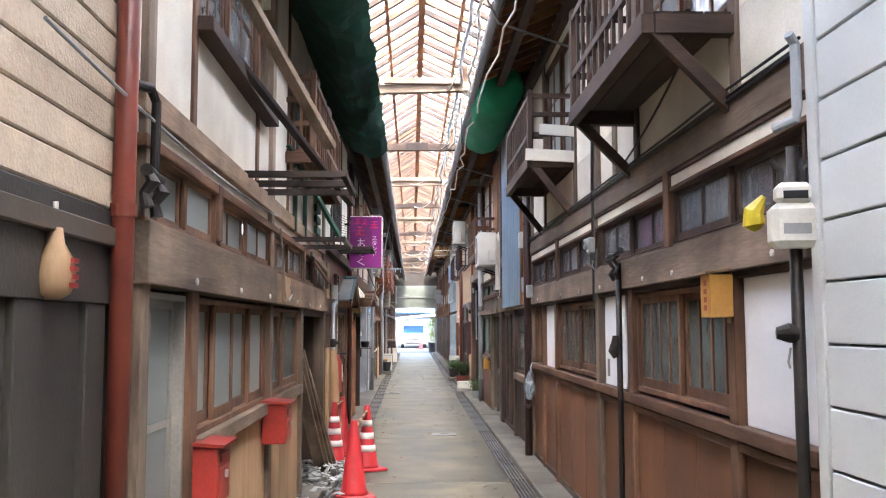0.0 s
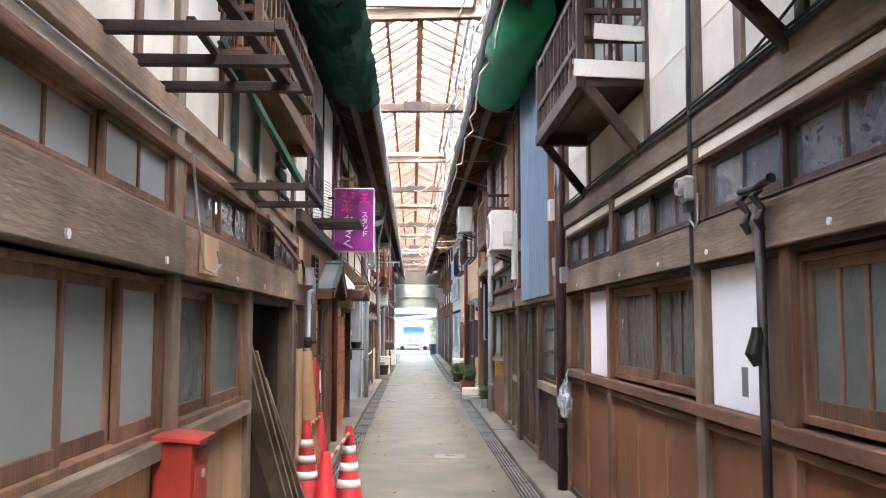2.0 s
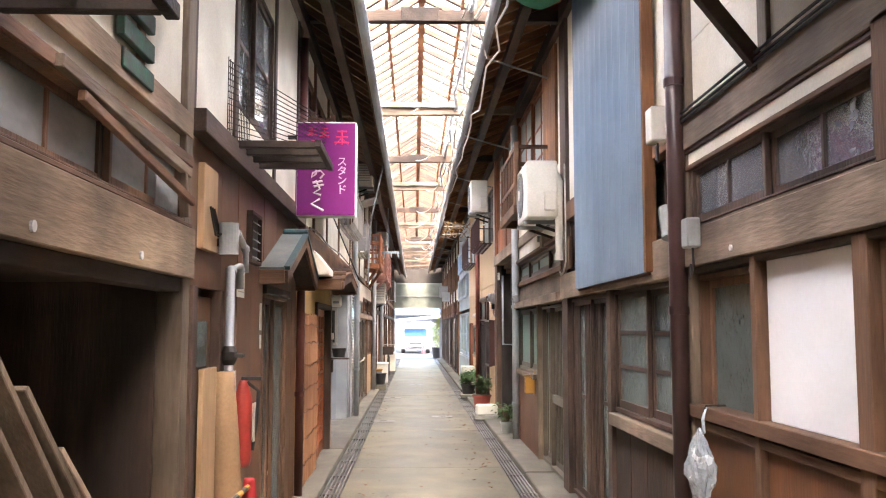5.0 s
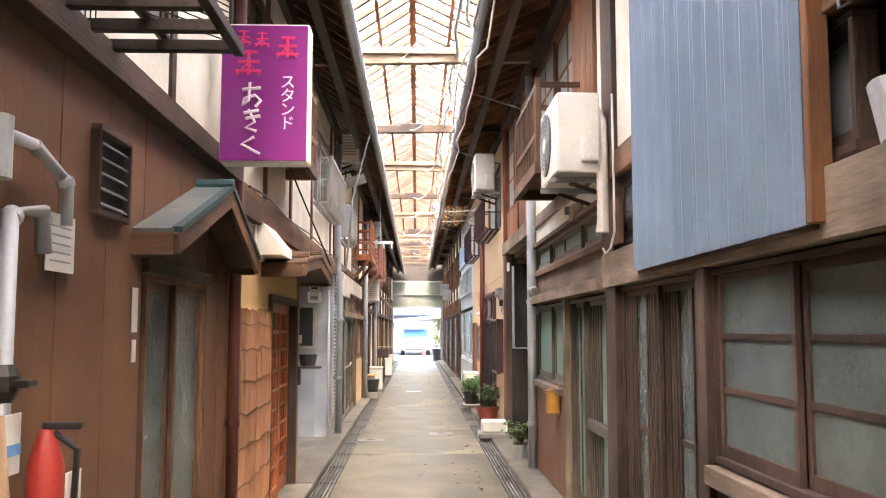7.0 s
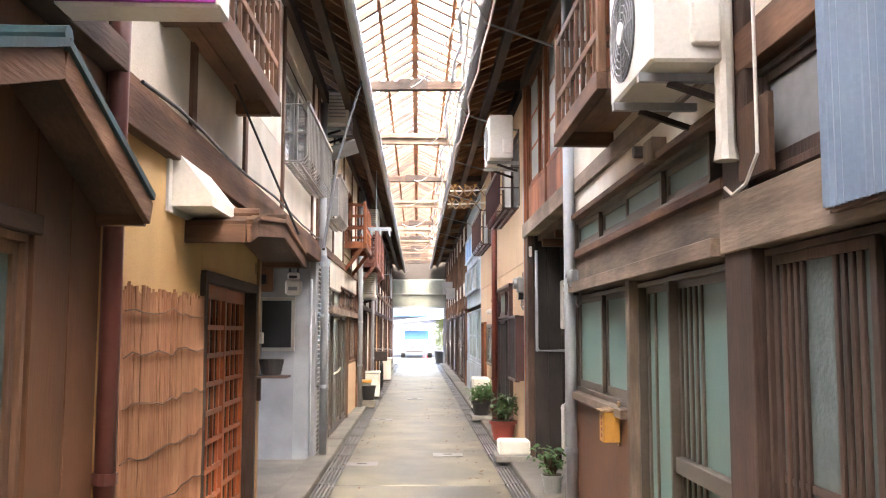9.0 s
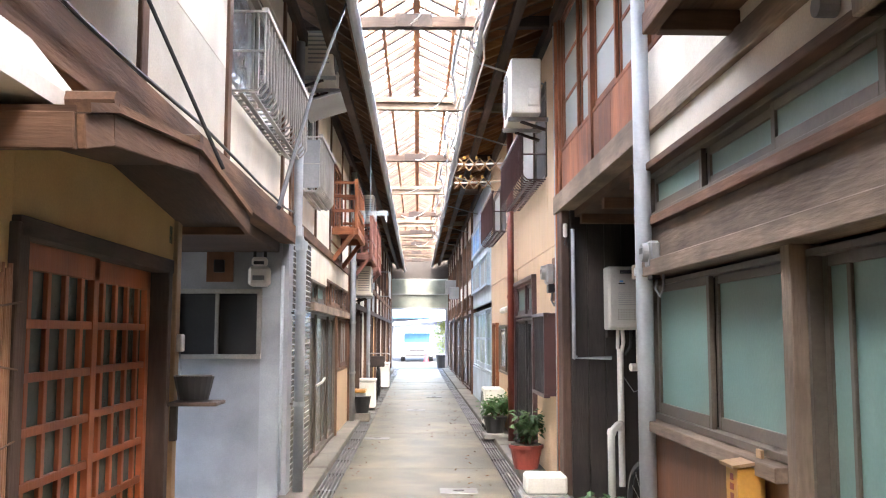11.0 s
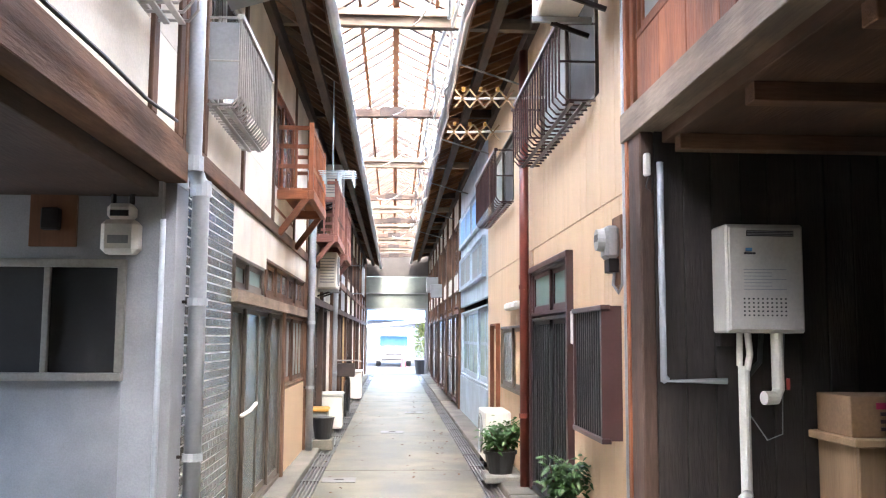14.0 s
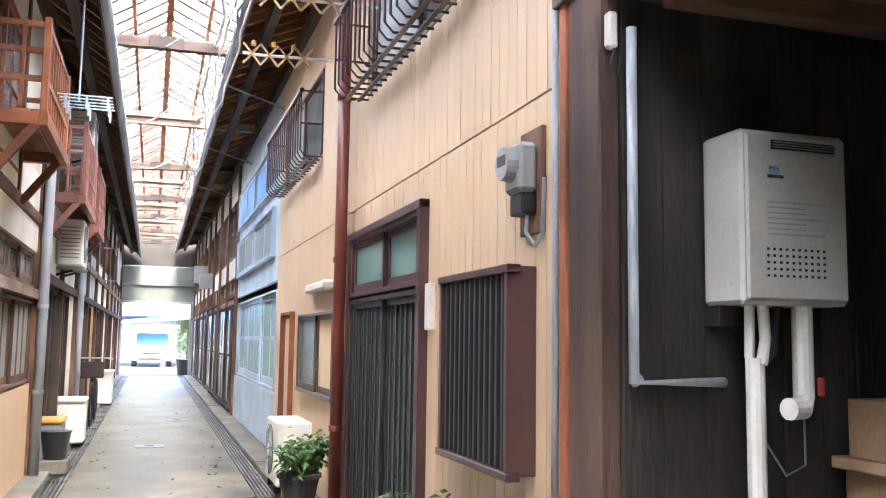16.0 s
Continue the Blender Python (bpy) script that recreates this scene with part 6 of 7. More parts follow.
for k, yy in enumerate((5.66, 5.8)):
    part("valve", tube([(1.33, yy, 1.98), (1.30, yy + 0.02, 1.95), (1.33, yy, 1.90), (1.31, yy, 1.86), (1.33, yy, 1.82)], [0.012, 0.018, 0.013, 0.019, 0.012], 10), IRON, gs)
part("crosspiece", tube([(1.32, 5.55, 2.0), (1.31, 5.68, 1.98), (1.32, 5.85, 1.99)], [0.02, 0.014, 0.016], 10), IRON, gs)
part("regulator", tube([(1.31, 5.70, 1.32), (1.29, 5.70, 1.36), (1.31, 5.70, 1.42), (1.31, 5.70, 1.46)], [0.018, 0.028, 0.026, 0.018], 12), IRON, gs)
part("tag", boxes([(1.27, 1.272, 5.70, 5.76, 1.20, 1.31)]), TEALM, gs)
meter(on_wall("R", 6.60, 2.03, 0.04) @ Matrix.Scale(0.64, 4))
meter(on_wall("R", 17.34, 1.72, 0.02) @ Matrix.Scale(0.75, 4), board=False)
bg = anchored("plastic_bag", (1.3, 9.9, 0.75), "crumpled clear-white plastic bag hanging on a hook", "bag")
bm = bmesh.new()
bmesh.ops.create_icosphere(bm, subdivisions=4, radius=1)
for v in bm.verts:
    c = v.co.copy()
    n_ = noise.fractal(c * 2.6, 1.0, 2.0, 4) * 0.28
    taper = 1.0 - 0.62 * max(0, c.z)
    v.co = Vector((1.30 + c.x * 0.055 * (1 + n_) * taper, 9.88 + c.y * 0.12 * (1 + n_) * taper, 0.86 + c.z * 0.16 * (1 + 0.4 * n_)))
part("sack", bm, mat("cloudy_plastic", (0.62, 0.68, 0.74), (0.45, 0.52, 0.60), 0.25, 0, scale=12, bump=0.6, trans=0.3), bg, smooth=False)
part("handle_loop", tube([(1.32, 9.88, 1.0), (1.31, 9.86, 1.06), (1.33, 9.88, 1.11), (1.32, 9.90, 1.06), (1.32, 9.89, 1.0)], 0.006, 6), LBLUE, bg)
part("hook", tube([(1.42, 9.88, 1.12), (1.33, 9.88, 1.12), (1.32, 9.88, 1.09)], 0.005, 6), IRON, bg)
pipe("downpipe", [(1.34, 10.28, 0.03), (1.34, 10.28, 4.2)], 0.045, BROWNP, "dark brown rain downpipe down the timber front", "downpipes", (0.6, 1.55, 2.7), "R")
bx = anchored("junction_box", (1.33, 10.56, 2.45), "small white junction box with cables on the wall", "junction box")
part("box", boxes([(1.28, 1.38, 10.5, 10.62, 2.45, 2.64)], 0.008), WHITEM, bx)
part("cable", tube([(1.33, 10.56, 2.45), (1.34, 10.6, 2.36), (1.36, 10.7, 2.38), (1.37, 10.75, 2.5)], 0.006, 6), BLACKP, bx)
bx = anchored("bell_housing", (1.35, 10.4, 1.95), "grey cylindrical bell housing tilted on the beam", "bell housing")
part("cylinder", tube([(1.33, 10.36, 1.92), (1.33, 10.42, 2.08)], 0.045, 16), GREYM, bx)
part("cable", tube([(1.35, 10.4, 1.92), (1.36, 10.36, 1.86), (1.36, 10.43, 1.85)], 0.006, 6), BLACKP, bx)
gb = anchored("switch_box", (1.36, 10.03, 1.84), "small grey switch box beside the brown downpipe", "switch box")
part("box", boxes([(1.30, 1.365, 9.99, 10.09, 1.84, 1.98)], 0.008), GREYM, gb)
part("cable", tube([(1.34, 10.04, 1.84), (1.345, 10.05, 1.75), (1.35, 10.12, 1.7), (1.36, 10.14, 1.77)], 0.006, 6), BLACKP, gb)
balcony("R", 3.75, 5.5, 2.88, 0.42, 0.6, DARKW, "dark timber balcony hanging from the plaster wall")
balcony("R", 7.6, 9.3, 2.98, 0.42, 0.55, DARKW, "dark timber balcony with white end boards", brace=0.4)
wb = anchored("white_end_board", (1.2, 7.56, 2.98), "off-white angled metal bracket boards on the balcony", "bracket")
part("board", beam((1.42, 7.54, 2.98), (0.98, 7.54, 3.0), 0.02, 0.1), WHITEM, wb)
part("board_low", beam((1.42, 7.53, 3.2), (1.1, 7.53, 3.22), 0.02, 0.09), WHITEM, wb)
balcony("R", 14.85, 16.2, 2.72, 0.38, 0.6, BROWNW, "brown timber balcony behind the air conditioner", brace=0)
# corrugated sheet
cs = anchored("corrugated_sheet", (1.36, 12.1, 1.76), "large blue-grey corrugated metal sheet fixed over the upper wall", "metal sheet")
Y0, Y1 = 10.9, 13.05
for a, b in ((Y0, 11.6), (11.6, 12.3), (12.3, Y1)):
    bm = bmesh.new()
    n = int((b - a) / 0.008)
    prev = None
    for i in range(n + 1):
        y = a + (b - a) * i / n
        x = 1.34 + 0.010 * math.cos(2 * math.pi * y / 0.042)
        cur = (bm.verts.new((x, y, 1.78)), bm.verts.new((x, y, 4.45)), bm.verts.new((x + 0.003, y, 1.78)), bm.verts.new((x + 0.003, y, 4.45)))
        if prev:
            bm.faces.new((prev[0], prev[1], cur[1], cur[0]))
            bm.faces.new((prev[2], cur[2], cur[3], prev[3]))
            bm.faces.new((prev[0], cur[0], cur[2], prev[2]))
        prev = cur
    part("sheet", bm, BLUEM, cs)
part("side_batten", boxes([(1.33, 1.40, Y0 - 0.045, Y0 - 0.003, 1.78, 4.45)], 0.004), ORANGEW["z"], cs)
part("side_batten", boxes([(1.36, 1.40, Y1 + 0.003, Y1 + 0.045, 1.78, 4.45)], 0.004), BROWNW["z"], cs)
part("bottom_batten", boxes([(1.352, 1.40, Y0, Y1, 1.765, 1.82)], 0.004), DARKW["y"], cs)
aircon(pose(1.04, 14.17, 2.46, 0, 0, 180), 0.72, label="off-white air conditioner unit with taped pipe bundle")
hp = anchored("pipe_cover", (1.34, 13.92, 1.9), "grey-white plastic pipe cover below the air conditioner", "pipe cover")
part("duct", tube([(1.22, 13.9, 2.88), (1.30, 13.86, 2.88), (1.34, 13.86, 2.80), (1.34, 13.86, 2.15), (1.34, 13.86, 2.08)], [0.03, 0.04, 0.038, 0.038, 0.05], 10), WHITEM, hp)
for k in range(7):
    bm = bmesh.new()
    add_tube(bm, [(1.15 + 0.02 * RNG.random(), 13.88, 2.75 + 0.03 * k), (1.2, 13.86 + 0.02 * RNG.random(), 2.74 + 0.04 * RNG.random() + 0.02 * k), (1.27, 13.87, 2.86)], 0.014, 6)
    part("taped_hose", bm, WHITEM, hp)
sb = anchored("socket_board", (1.37, 13.6, 1.95), "brown wooden board with a white cable loop", "board")
part("board", boxes([(1.36, 1.385, 13.5, 13.78, 1.98, 2.26)], 0.003), BROWNW["z"], sb)
part("cable", tube([(1.34, 13.55, 2.9), (1.345, 13.56, 2.4), (1.345, 13.56, 2.05), (1.345, 13.68, 1.96), (1.345, 13.82, 1.94), (1.345, 13.9, 1.98)], 0.007, 6), WHITEM, sb)

pipe("downpipe", [(1.35, 17.50, 0.03), (1.35, 17.50, 4.15)], 0.045, GREYPIPE, "pale grey rain downpipe at the passage corner", "downpipes", (0.5, 1.75), "R")
vb = anchored("vent_cap", (1.36, 15.3, 2.33), "small dark vent box on the plaster strip", "vent")
part("box", boxes([(1.34, 1.42, 14.95, 15.12, 2.3, 2.42)], 0.004), GREYW["z"], vb)
part("mark", tube([(1.345, 15.35, 2.42), (1.41, 15.35, 2.42)], 0.035, 12), GREYM, vb)
# off-white enamel darkened: the passage's shade is put into the heater's colour
SHADED_ENAMEL = mat("shaded_beige_enamel", (0.56, 0.54, 0.48), (0.50, 0.48, 0.42), 0.4, 0, scale=3, bump=0.02, dirt=0.2, rand=0.05)
# water heater on the boarded wall of the passage
wh = anchored("water_heater", (1.97, 20.3, 1.47), "off-white gas water heater with vents and printed label", "water heater")
part("body", boxes([(1.72, 2.20, 20.22, 20.42, 1.47, 2.03)], 0.012), SHADED_ENAMEL, wh)
part("front_cover", boxes([(1.735, 2.185, 20.205, 20.22, 1.485, 2.015)], 0.006), SHADED_ENAMEL, wh)
part("flue_slot", boxes([(1.84, 2.13, 20.198, 20.204, 1.965, 1.995)], 0.002), BLACKP, wh)
for k in range(3):
    part("flue_bar", boxes([(1.845, 2.125, 20.194, 20.199, 1.970 + k * 0.008, 1.973 + k * 0.008)]), GREYM, wh)
for i in range(10):
    for j in range(5):
        x, z = 1.82 + i * 0.028, 1.56 + j * 0.021
        part("vent_hole", boxes([(x - 0.005, x + 0.005, 20.2025, 20.2045, z - 0.004, z + 0.004)]), BLACKP, wh)
for k in range(7):
    part("print_line", boxes([(1.82, 1.82 + (0.17 if k % 3 else 0.26), 20.2025, 20.2045, 1.69 + k * 0.017, 1.694 + k * 0.017)]), GREYM, wh)
part("maker_mark", boxes([(1.835, 1.875, 20.2025, 20.2045, 1.888, 1.905)]), BLUESKY, wh)
part("maker_mark", boxes([(1.825, 1.895, 20.2025, 20.2045, 1.872, 1.882)]), BLACKP, wh)
part("mount", boxes([(1.74, 1.84, 20.36, 20.44, 1.40, 1.47)], 0.003), OLDIRON, wh)
for nm, pts, r, m_ in (("drain_pipe", [(1.86, 20.32, 0.1), (1.86, 20.32, 1.30)], 0.033, WHITEM), ("lagged_pipe", [(1.835, 20.32, 1.30), (1.84, 20.32, 1.48)], 0.018, WHITEM), ("lagged_pipe", [(1.87, 20.30, 1.28), (1.89, 20.30, 1.36), (1.88, 20.30, 1.48)], 0.02, WHITEM),
                        ("lagged_pipe", [(2.06, 20.3, 1.48), (2.06, 20.3, 1.18), (2.03, 20.28, 1.14), (1.95, 20.26, 1.14)], 0.036, WHITEM), ("gas_hose", [(1.98, 20.33, 1.48), (1.98, 20.36, 1.32), (1.93, 20.40, 1.25)], 0.016, BLACKP),
                        ("wire", [(2.14, 20.36, 1.48), (2.12, 20.36, 1.2), (2.1, 20.34, 0.95), (2.0, 20.33, 0.92), (1.9, 20.34, 1.05)], 0.004, GREYM)):
    part(nm, tube(pts, r, 12), m_, wh)
part("tap_handle", boxes([(2.09, 2.11, 20.25, 20.27, 1.18, 1.24)], 0.004), REDP, wh)
wh.scale, wh.location = (0.82, 1, 0.96), (1.946, 20.3, 1.452)
pipe("conduit", [(1.475, 20.40, 2.33), (1.475, 20.40, 1.21), (1.80, 20.40, 1.21)], 0.017, GREYPIPE, "grey conduit bending across the dark boards", "conduits")
lp = anchored("sensor_lamp", (1.42, 20.42, 2.27), "small cream sensor lamp holder on the corner post", "lamp holder")
part("case", boxes([(1.395, 1.43, 20.40, 20.438, 2.26, 2.38)], 0.008), WHITEM, lp)
part("wire_loop", tube([(1.42, 20.41, 2.26), (1.40, 20.40, 2.2), (1.43, 20.40, 2.17), (1.44, 20.41, 2.25)], 0.004, 6), BLACKP, lp)
sh = anchored("wooden_stand", (2.55, 20.2, 0.0), "pale wooden stand with a slatted front", "stand")
part("top", boxes([(2.22, 2.9, 19.95, 20.42, 0.93, 0.97)], 0.005), PALEW["x"], sh)
part("front", boxes([(2.26, 2.86, 20.0, 20.03, 0.05, 0.93)], 0.004), PALEW["z"], sh)
part("side", boxes([(2.26, 2.29, 20.03, 20.4, 0.0, 0.93)], 0.004), PALEW["z"], sh)
for i in range(6):
    part("slat", boxes([(2.45 + i * 0.05, 2.47 + i * 0.05, 19.985, 20.0, 0.5, 0.85)], 0.002), BROWNW["z"], sh)
for x0, x1, z0, z1 in ((2.24, 2.62, 0.97, 1.16), (2.64, 2.88, 0.97, 1.14)):
    cb = anchored("cardboard_box", ((x0 + x1) / 2, 20.15, z0), "brown cardboard box with printed marks on the stand", "cardboard box", "cardboard boxes")
    part("carton", boxes([(x0, x1, 20.02, 20.36, z0, z1)], 0.004), CARD, cb)
    part("tape", boxes([(x0 + 0.12, x1 - 0.02, 20.014, 20.0205, z1 - 0.06, z1 - 0.03)]), PINKP, cb)
    for k in range(3):
        part("print_line", boxes([(x0 + 0.14, x1 - 0.04, 20.014, 20.0205, z0 + 0.03 + k * 0.035, z0 + 0.047 + k * 0.035)]), BROWNP, cb)
pipe("waste_pipe", [(1.72, 20.1, 0.03), (1.72, 20.1, 0.62), (1.80, 20.2, 0.66), (1.85, 20.3, 0.66)], 0.03, WHITEM, "white plastic waste pipe with an elbow beside the heater", "conduits")
bw = thing("bicycle", (1.56, 18.4, -0.28), "partly hidden bicycle with black tyre in the passage", "bicycle")
bm = bmesh.new()
ring(bm, (0, 0, 0.59), (1, 0.1, 0), 0.29, 0.02, 28)
part("tyre", bm, BLACKP, bw)
bm = bmesh.new()
for k in range(14):
    a = k * math.pi / 7
    add_tube(bm, [(0, 0, 0.59), (-0.1 * math.cos(a) * 0.28, math.cos(a) * 0.28, 0.59 + math.sin(a) * 0.28)], 0.002, 4)
part("spokes", bm, ALU, bw)
# apricot house fittings
meter(on_wall("R", 21.02, 1.83, 0.0), "grey electricity meter on a brown board with conduit")
pipe("conduit", [(1.39, 20.78, 0.1), (1.39, 20.78, 4.3)], 0.014, GREYPIPE, "thin grey conduit up the corner of the apricot wall", "conduits")
pipe("downpipe", [(1.34, 24.3, 0.03), (1.34, 24.3, 4.2)], 0.045, RUST, "dark red-brown rain downpipe on the apricot wall", "downpipes", (0.7, 1.9, 3.1), "R")
gr = anchored("window_grille", (1.33, 21.55, 0.84), "black metal box grille over the window", "window grille")
slab_b = lambda nm, y0, y1, z0, z1, d0, d1, m_: part(nm, boxes([(wx("R", d0), wx("R", d1), y0, y1, z0, z1)], 0.003), m_, gr)
slab_b("backing", 21.02, 21.78, 0.86, 1.58, 0.003, 0.01, FROSTD)
for y in (21.02, 21.8):
    slab_b("side_plate", y - 0.015, y + 0.015, 0.84, 1.61, 0.0, 0.12, BROWNP)
for z in (0.84, 1.6):
    slab_b("rail", 20.99, 21.83, z - 0.015, z + 0.015, 0.07, 0.125, BROWNP)
for i in range(1, 13):
    y = 21.02 + 0.78 * i / 13
    slab_b("bar", y - 0.012, y + 0.012, 0.855, 1.585, 0.09, 0.11, BLACKP)
basket("R", 21.6, 23.85, 2.98, 3.5, 0.24, BROWNP, "dark brown window guard with rounded vertical bars", 18)
basket("R", 25.6, 27.95, 2.92, 3.5, 0.2, BROWNP, "dark brown window guard with rounded vertical bars", 16)
aircon(pose(0.98, 21.1, 3.45, 0, 0, 180), 0.72, label="cream air conditioner unit on a high bracket")
tl = anchored("tube_light", (1.33, 25.2, 1.78), "white fluorescent tube light on the apricot wall", "wall light")
part("casing", boxes([(1.33, 1.42, 24.9, 25.8, 1.72, 1.80)], 0.02), WHITEM, tl)
nb_ = anchored("name_plate", (1.4, 22.3, 1.45), "small white intercom plate beside the door", "intercom")
part("plate", boxes([(1.385, 1.42, 22.24, 22.33, 1.38, 1.62)], 0.006), WHITEM, nb_)
aircon(pose(1.08, 25.75, 0.12, 0, 0, 180), 0.7, label="off-white air conditioner unit standing on the ground", stand=False)
# plants
STONE = mat("stone_block", (0.30, 0.29, 0.27), (0.22, 0.21, 0.19), 0.85, 0, scale=10, bump=0.4)
for x, y, w in ((1.2, 24.8, 0.2), (1.2, 20.3, 0.22)):
    sb = anchored("stone_block", (x, y, 0.04), "rough grey concrete block beside the wall", "block", "concrete blocks")
    part("block", boxes([(x - w, x + w * 0.8, y - 0.22, y + 0.22, 0.03, 0.1)], 0.012), STONE, sb)
bush(1.24, 21.95, 0.05, 0.17, 0.32, 420, 0.17, TERRA, 0.24, "leafy green shrub in a dark red pot", 4)
bush(1.17, 24.8, 0.1, 0.23, 0.25, 520, 0.16, BLACKP, 0.22, "leafy green shrub in a dark pot on a block", 5)
tr = anchored("planter_trough", (1.2, 20.3, 0.2), "white plastic planter trough on a concrete block", "planter")
part("trough", boxes([(1.02, 1.36, 20.12, 20.38, 0.1, 0.26)], 0.02), WHITEM, tr)
bush(1.3, 18.2, 0.04, 0.14, 0.25, 120, 0.09, GREYM, 0.16, "small green plant in a grey pot beside the pipe", 8)
# wires, tubes and racks under the skylight
def cable(pts, r, m, label):
    c = anchored("overhead_cable", pts[len(pts) // 2], label, "cable", "overhead cables")
    part("strand", tube(pts, r, 6), m, c)


rc = random.Random(11)
for k, (x, z, m_, r) in enumerate(((0.62, 4.32, WHITEM, 0.016), (0.70, 4.25, GREYM, 0.012), (0.55, 4.4, GREYPIPE, 0.02), (0.74, 4.1, WHITEM, 0.01))):
    pts = []
    for i in range(56):
        y = 5 + i * 0.65
        pts.append((x + rc.gauss(0, 0.03) - 0.004 * (y - 20) * (k == 3), y, z + rc.gauss(0, 0.02) - 0.06 * (i % 5 == 2)))
    cable(pts, r, m_, "loose pale cable strung along the skylight beams")
for y, y_next in ((6.9, 10.4), (10.4, 13.95), (13.95, 17.55), (17.55, 20.9), (20.9, 24.0), (24.0, 27.4), (27.4, 30.9), (30.9, 34.4), (34.4, 36.4), (38.2, 41.4)):
    cable(sag((0.60, y, 4.33), (rc.uniform(-0.3, 0.5), y_next, 4.33), rc.uniform(0.1, 0.25)), 0.007, WHITEM, "thin sagging cable between the tie beams")
    cable([(0.65, y, 4.7), (0.62 + rc.uniform(-0.1, 0.1), y + 0.2, 4.4), (0.75, y + 0.6, 4.15), (1.42, y + 0.8, 4.0)], 0.012, GREYM, "bent pale tube dropping from the skylight edge")
for k in range(3):
    cable([(1.36, 3.0 + i * 0.74, 2.49 + k * 0.022 + rc.gauss(0, 0.004)) for i in range(11)], 0.007, BLACKP, "dark cable clipped along the timber beam")
cable(sag((1.38, 6.6, 2.5), (1.38, 4.2, 2.95), 0.1), 0.007, BLACKP, "dark cable looping up the plaster")
cable(sag((-0.92, 2.2, 2.3), (-0.93, 6.1, 2.28), 0.05), 0.006, GREYM, "thin pale cable strung over the transoms")
cable([(1.36, 6.6, 1.7), (1.36, 6.6, 2.6), (1.37, 6.58, 3.4), (1.38, 6.6, 4.4)], 0.012, BLACKP, "dark cable running up the post")
cable([(-0.55, 17.0, 2.02), (-0.6, 18.6, 3.0), (-0.45, 19.6, 4.05)], 0.012, BLACKP, "dark stay rope from the canopy to the eave")
cable([(-0.6, 16.0, 2.02), (-0.95, 15.6, 2.9)], 0.008, BLACKP, "dark stay rope from the canopy to the wall")
cable([(-0.9, 13.8 + i * 0.52, 2.38 + rc.gauss(0, 0.015)) for i in range(13)], 0.008, BLACKP, "dark cable along the timber beam")
for yb, zb in ((23.5, 3.5), (24.6, 3.46)):
    rk = anchored("drying_rack", (1.05, yb, zb), "white folding scissor rack with yellow ends under the eave", "drying rack", "drying racks")
    for i in range(4):
        x = 0.62 + i * 0.13
        for s in (-1, 1):
            part("strip", beam((x, yb, zb - 0.08 * s), (x + 0.13, yb, zb + 0.08 * s), 0.012, 0.014), PALEW["x"], rk)
    for i in range(3):
        part("yellow_end", boxes([(0.68 + i * 0.15, 0.71 + i * 0.15, yb - 0.02, yb + 0.01, zb + 0.06, zb + 0.10)], 0.004), YELLOWB, rk)
    part("pole", tube([(0.62, yb, zb), (0.75, yb + 0.02, zb), (1.44, yb + 0.1, zb + 0.05)], 0.012, 8), WHITEM, rk)
# green mesh sheets under the eaves
def net(pts, r0, r1, label, seed):
    ob = anchored("green_netting", pts[1], label, "netting", "green nettings")
    bm = bmesh.new()
    add_tube(bm, pts, [r0] + [r1] * (len(pts) - 2) + [r0], 24)
    for v in bm.verts:
        v.co += Vector((0.06, 0.05, 0.05)) * noise.fractal(v.co * 2.2, 1.0, 2.0, 4)
    part("sheet", bm, GREENNET, ob, smooth=True)
    return ob


net([(1.02, 9.9 + i * 0.2, 4.25 + 0.02 * math.sin(i)) for i in range(16)], 0.22, 0.27, "bright green mesh sheet bundled under the eave", 1)
gn = anchored("green_netting", (-0.7, 9.0, 4.0), "dark green torn netting draped under the eave", "netting", "green nettings")
bm = bmesh.new()
grid = []
for i in range(50):
    row = []
    for j in range(10):
        y = 5.6 + i * 0.128
        x = -0.98 + j * 0.072
        z = 4.10 - 0.34 * math.sin(j / 9 * 2.6) + 0.10 * noise.fractal(Vector((x * 3, y * 1.4, 0)), 1.0, 2.0, 4)
        row.append(bm.verts.new((x + 0.05 * noise.noise(Vector((y * 3, j, 1))), y, z)))
    grid.append(row)
for a, b in zip(grid, grid[1:]):
    for j in range(9):
        if RNG.random() > 0.008:
            bm.faces.new((a[j], a[j + 1], b[j + 1], b[j]))
bmesh.ops.solidify(bm, geom=bm.faces[:], thickness=0.006)
part("sheet", bm, mat("dark_green_net", (0.015, 0.105, 0.065), (0.008, 0.045, 0.032), 0.8, 0, scale=5, fine=150, bump=0.5), gn)

# ---- beyond the exit ----
car = thing("parked_car", (0.1, 61.0, 0.0), "white compact car parked facing the alley exit", "car")
bm = bmesh.new()
prof = [(-1.9, 0.3), (-1.95, 0.55), (-1.85, 0.78), (-1.1, 0.98), (-0.45, 1.46), (0.9, 1.5), (1.6, 1.1), (1.9, 0.9), (1.92, 0.35)]
sects = []
for x, kk in ((-0.82, 0.94), (-0.72, 1.0), (0.72, 1.0), (0.82, 0.94)):
    sects.append([bm.verts.new((x * (1 - 0.16 * max(0, z - 0.95) / 0.5), y * kk, 0.3 + (z - 0.3) * kk)) for y, z in prof])
for a, b in zip(sects, sects[1:]):
    for i in range(len(prof)):
        j = (i + 1) % len(prof)
        bm.faces.new((a[i], a[j], b[j], b[i]))
bm.faces.new(sects[0]), bm.faces.new(sects[-1][::-1])
bmesh.ops.recalc_face_normals(bm, faces=bm.faces[:])
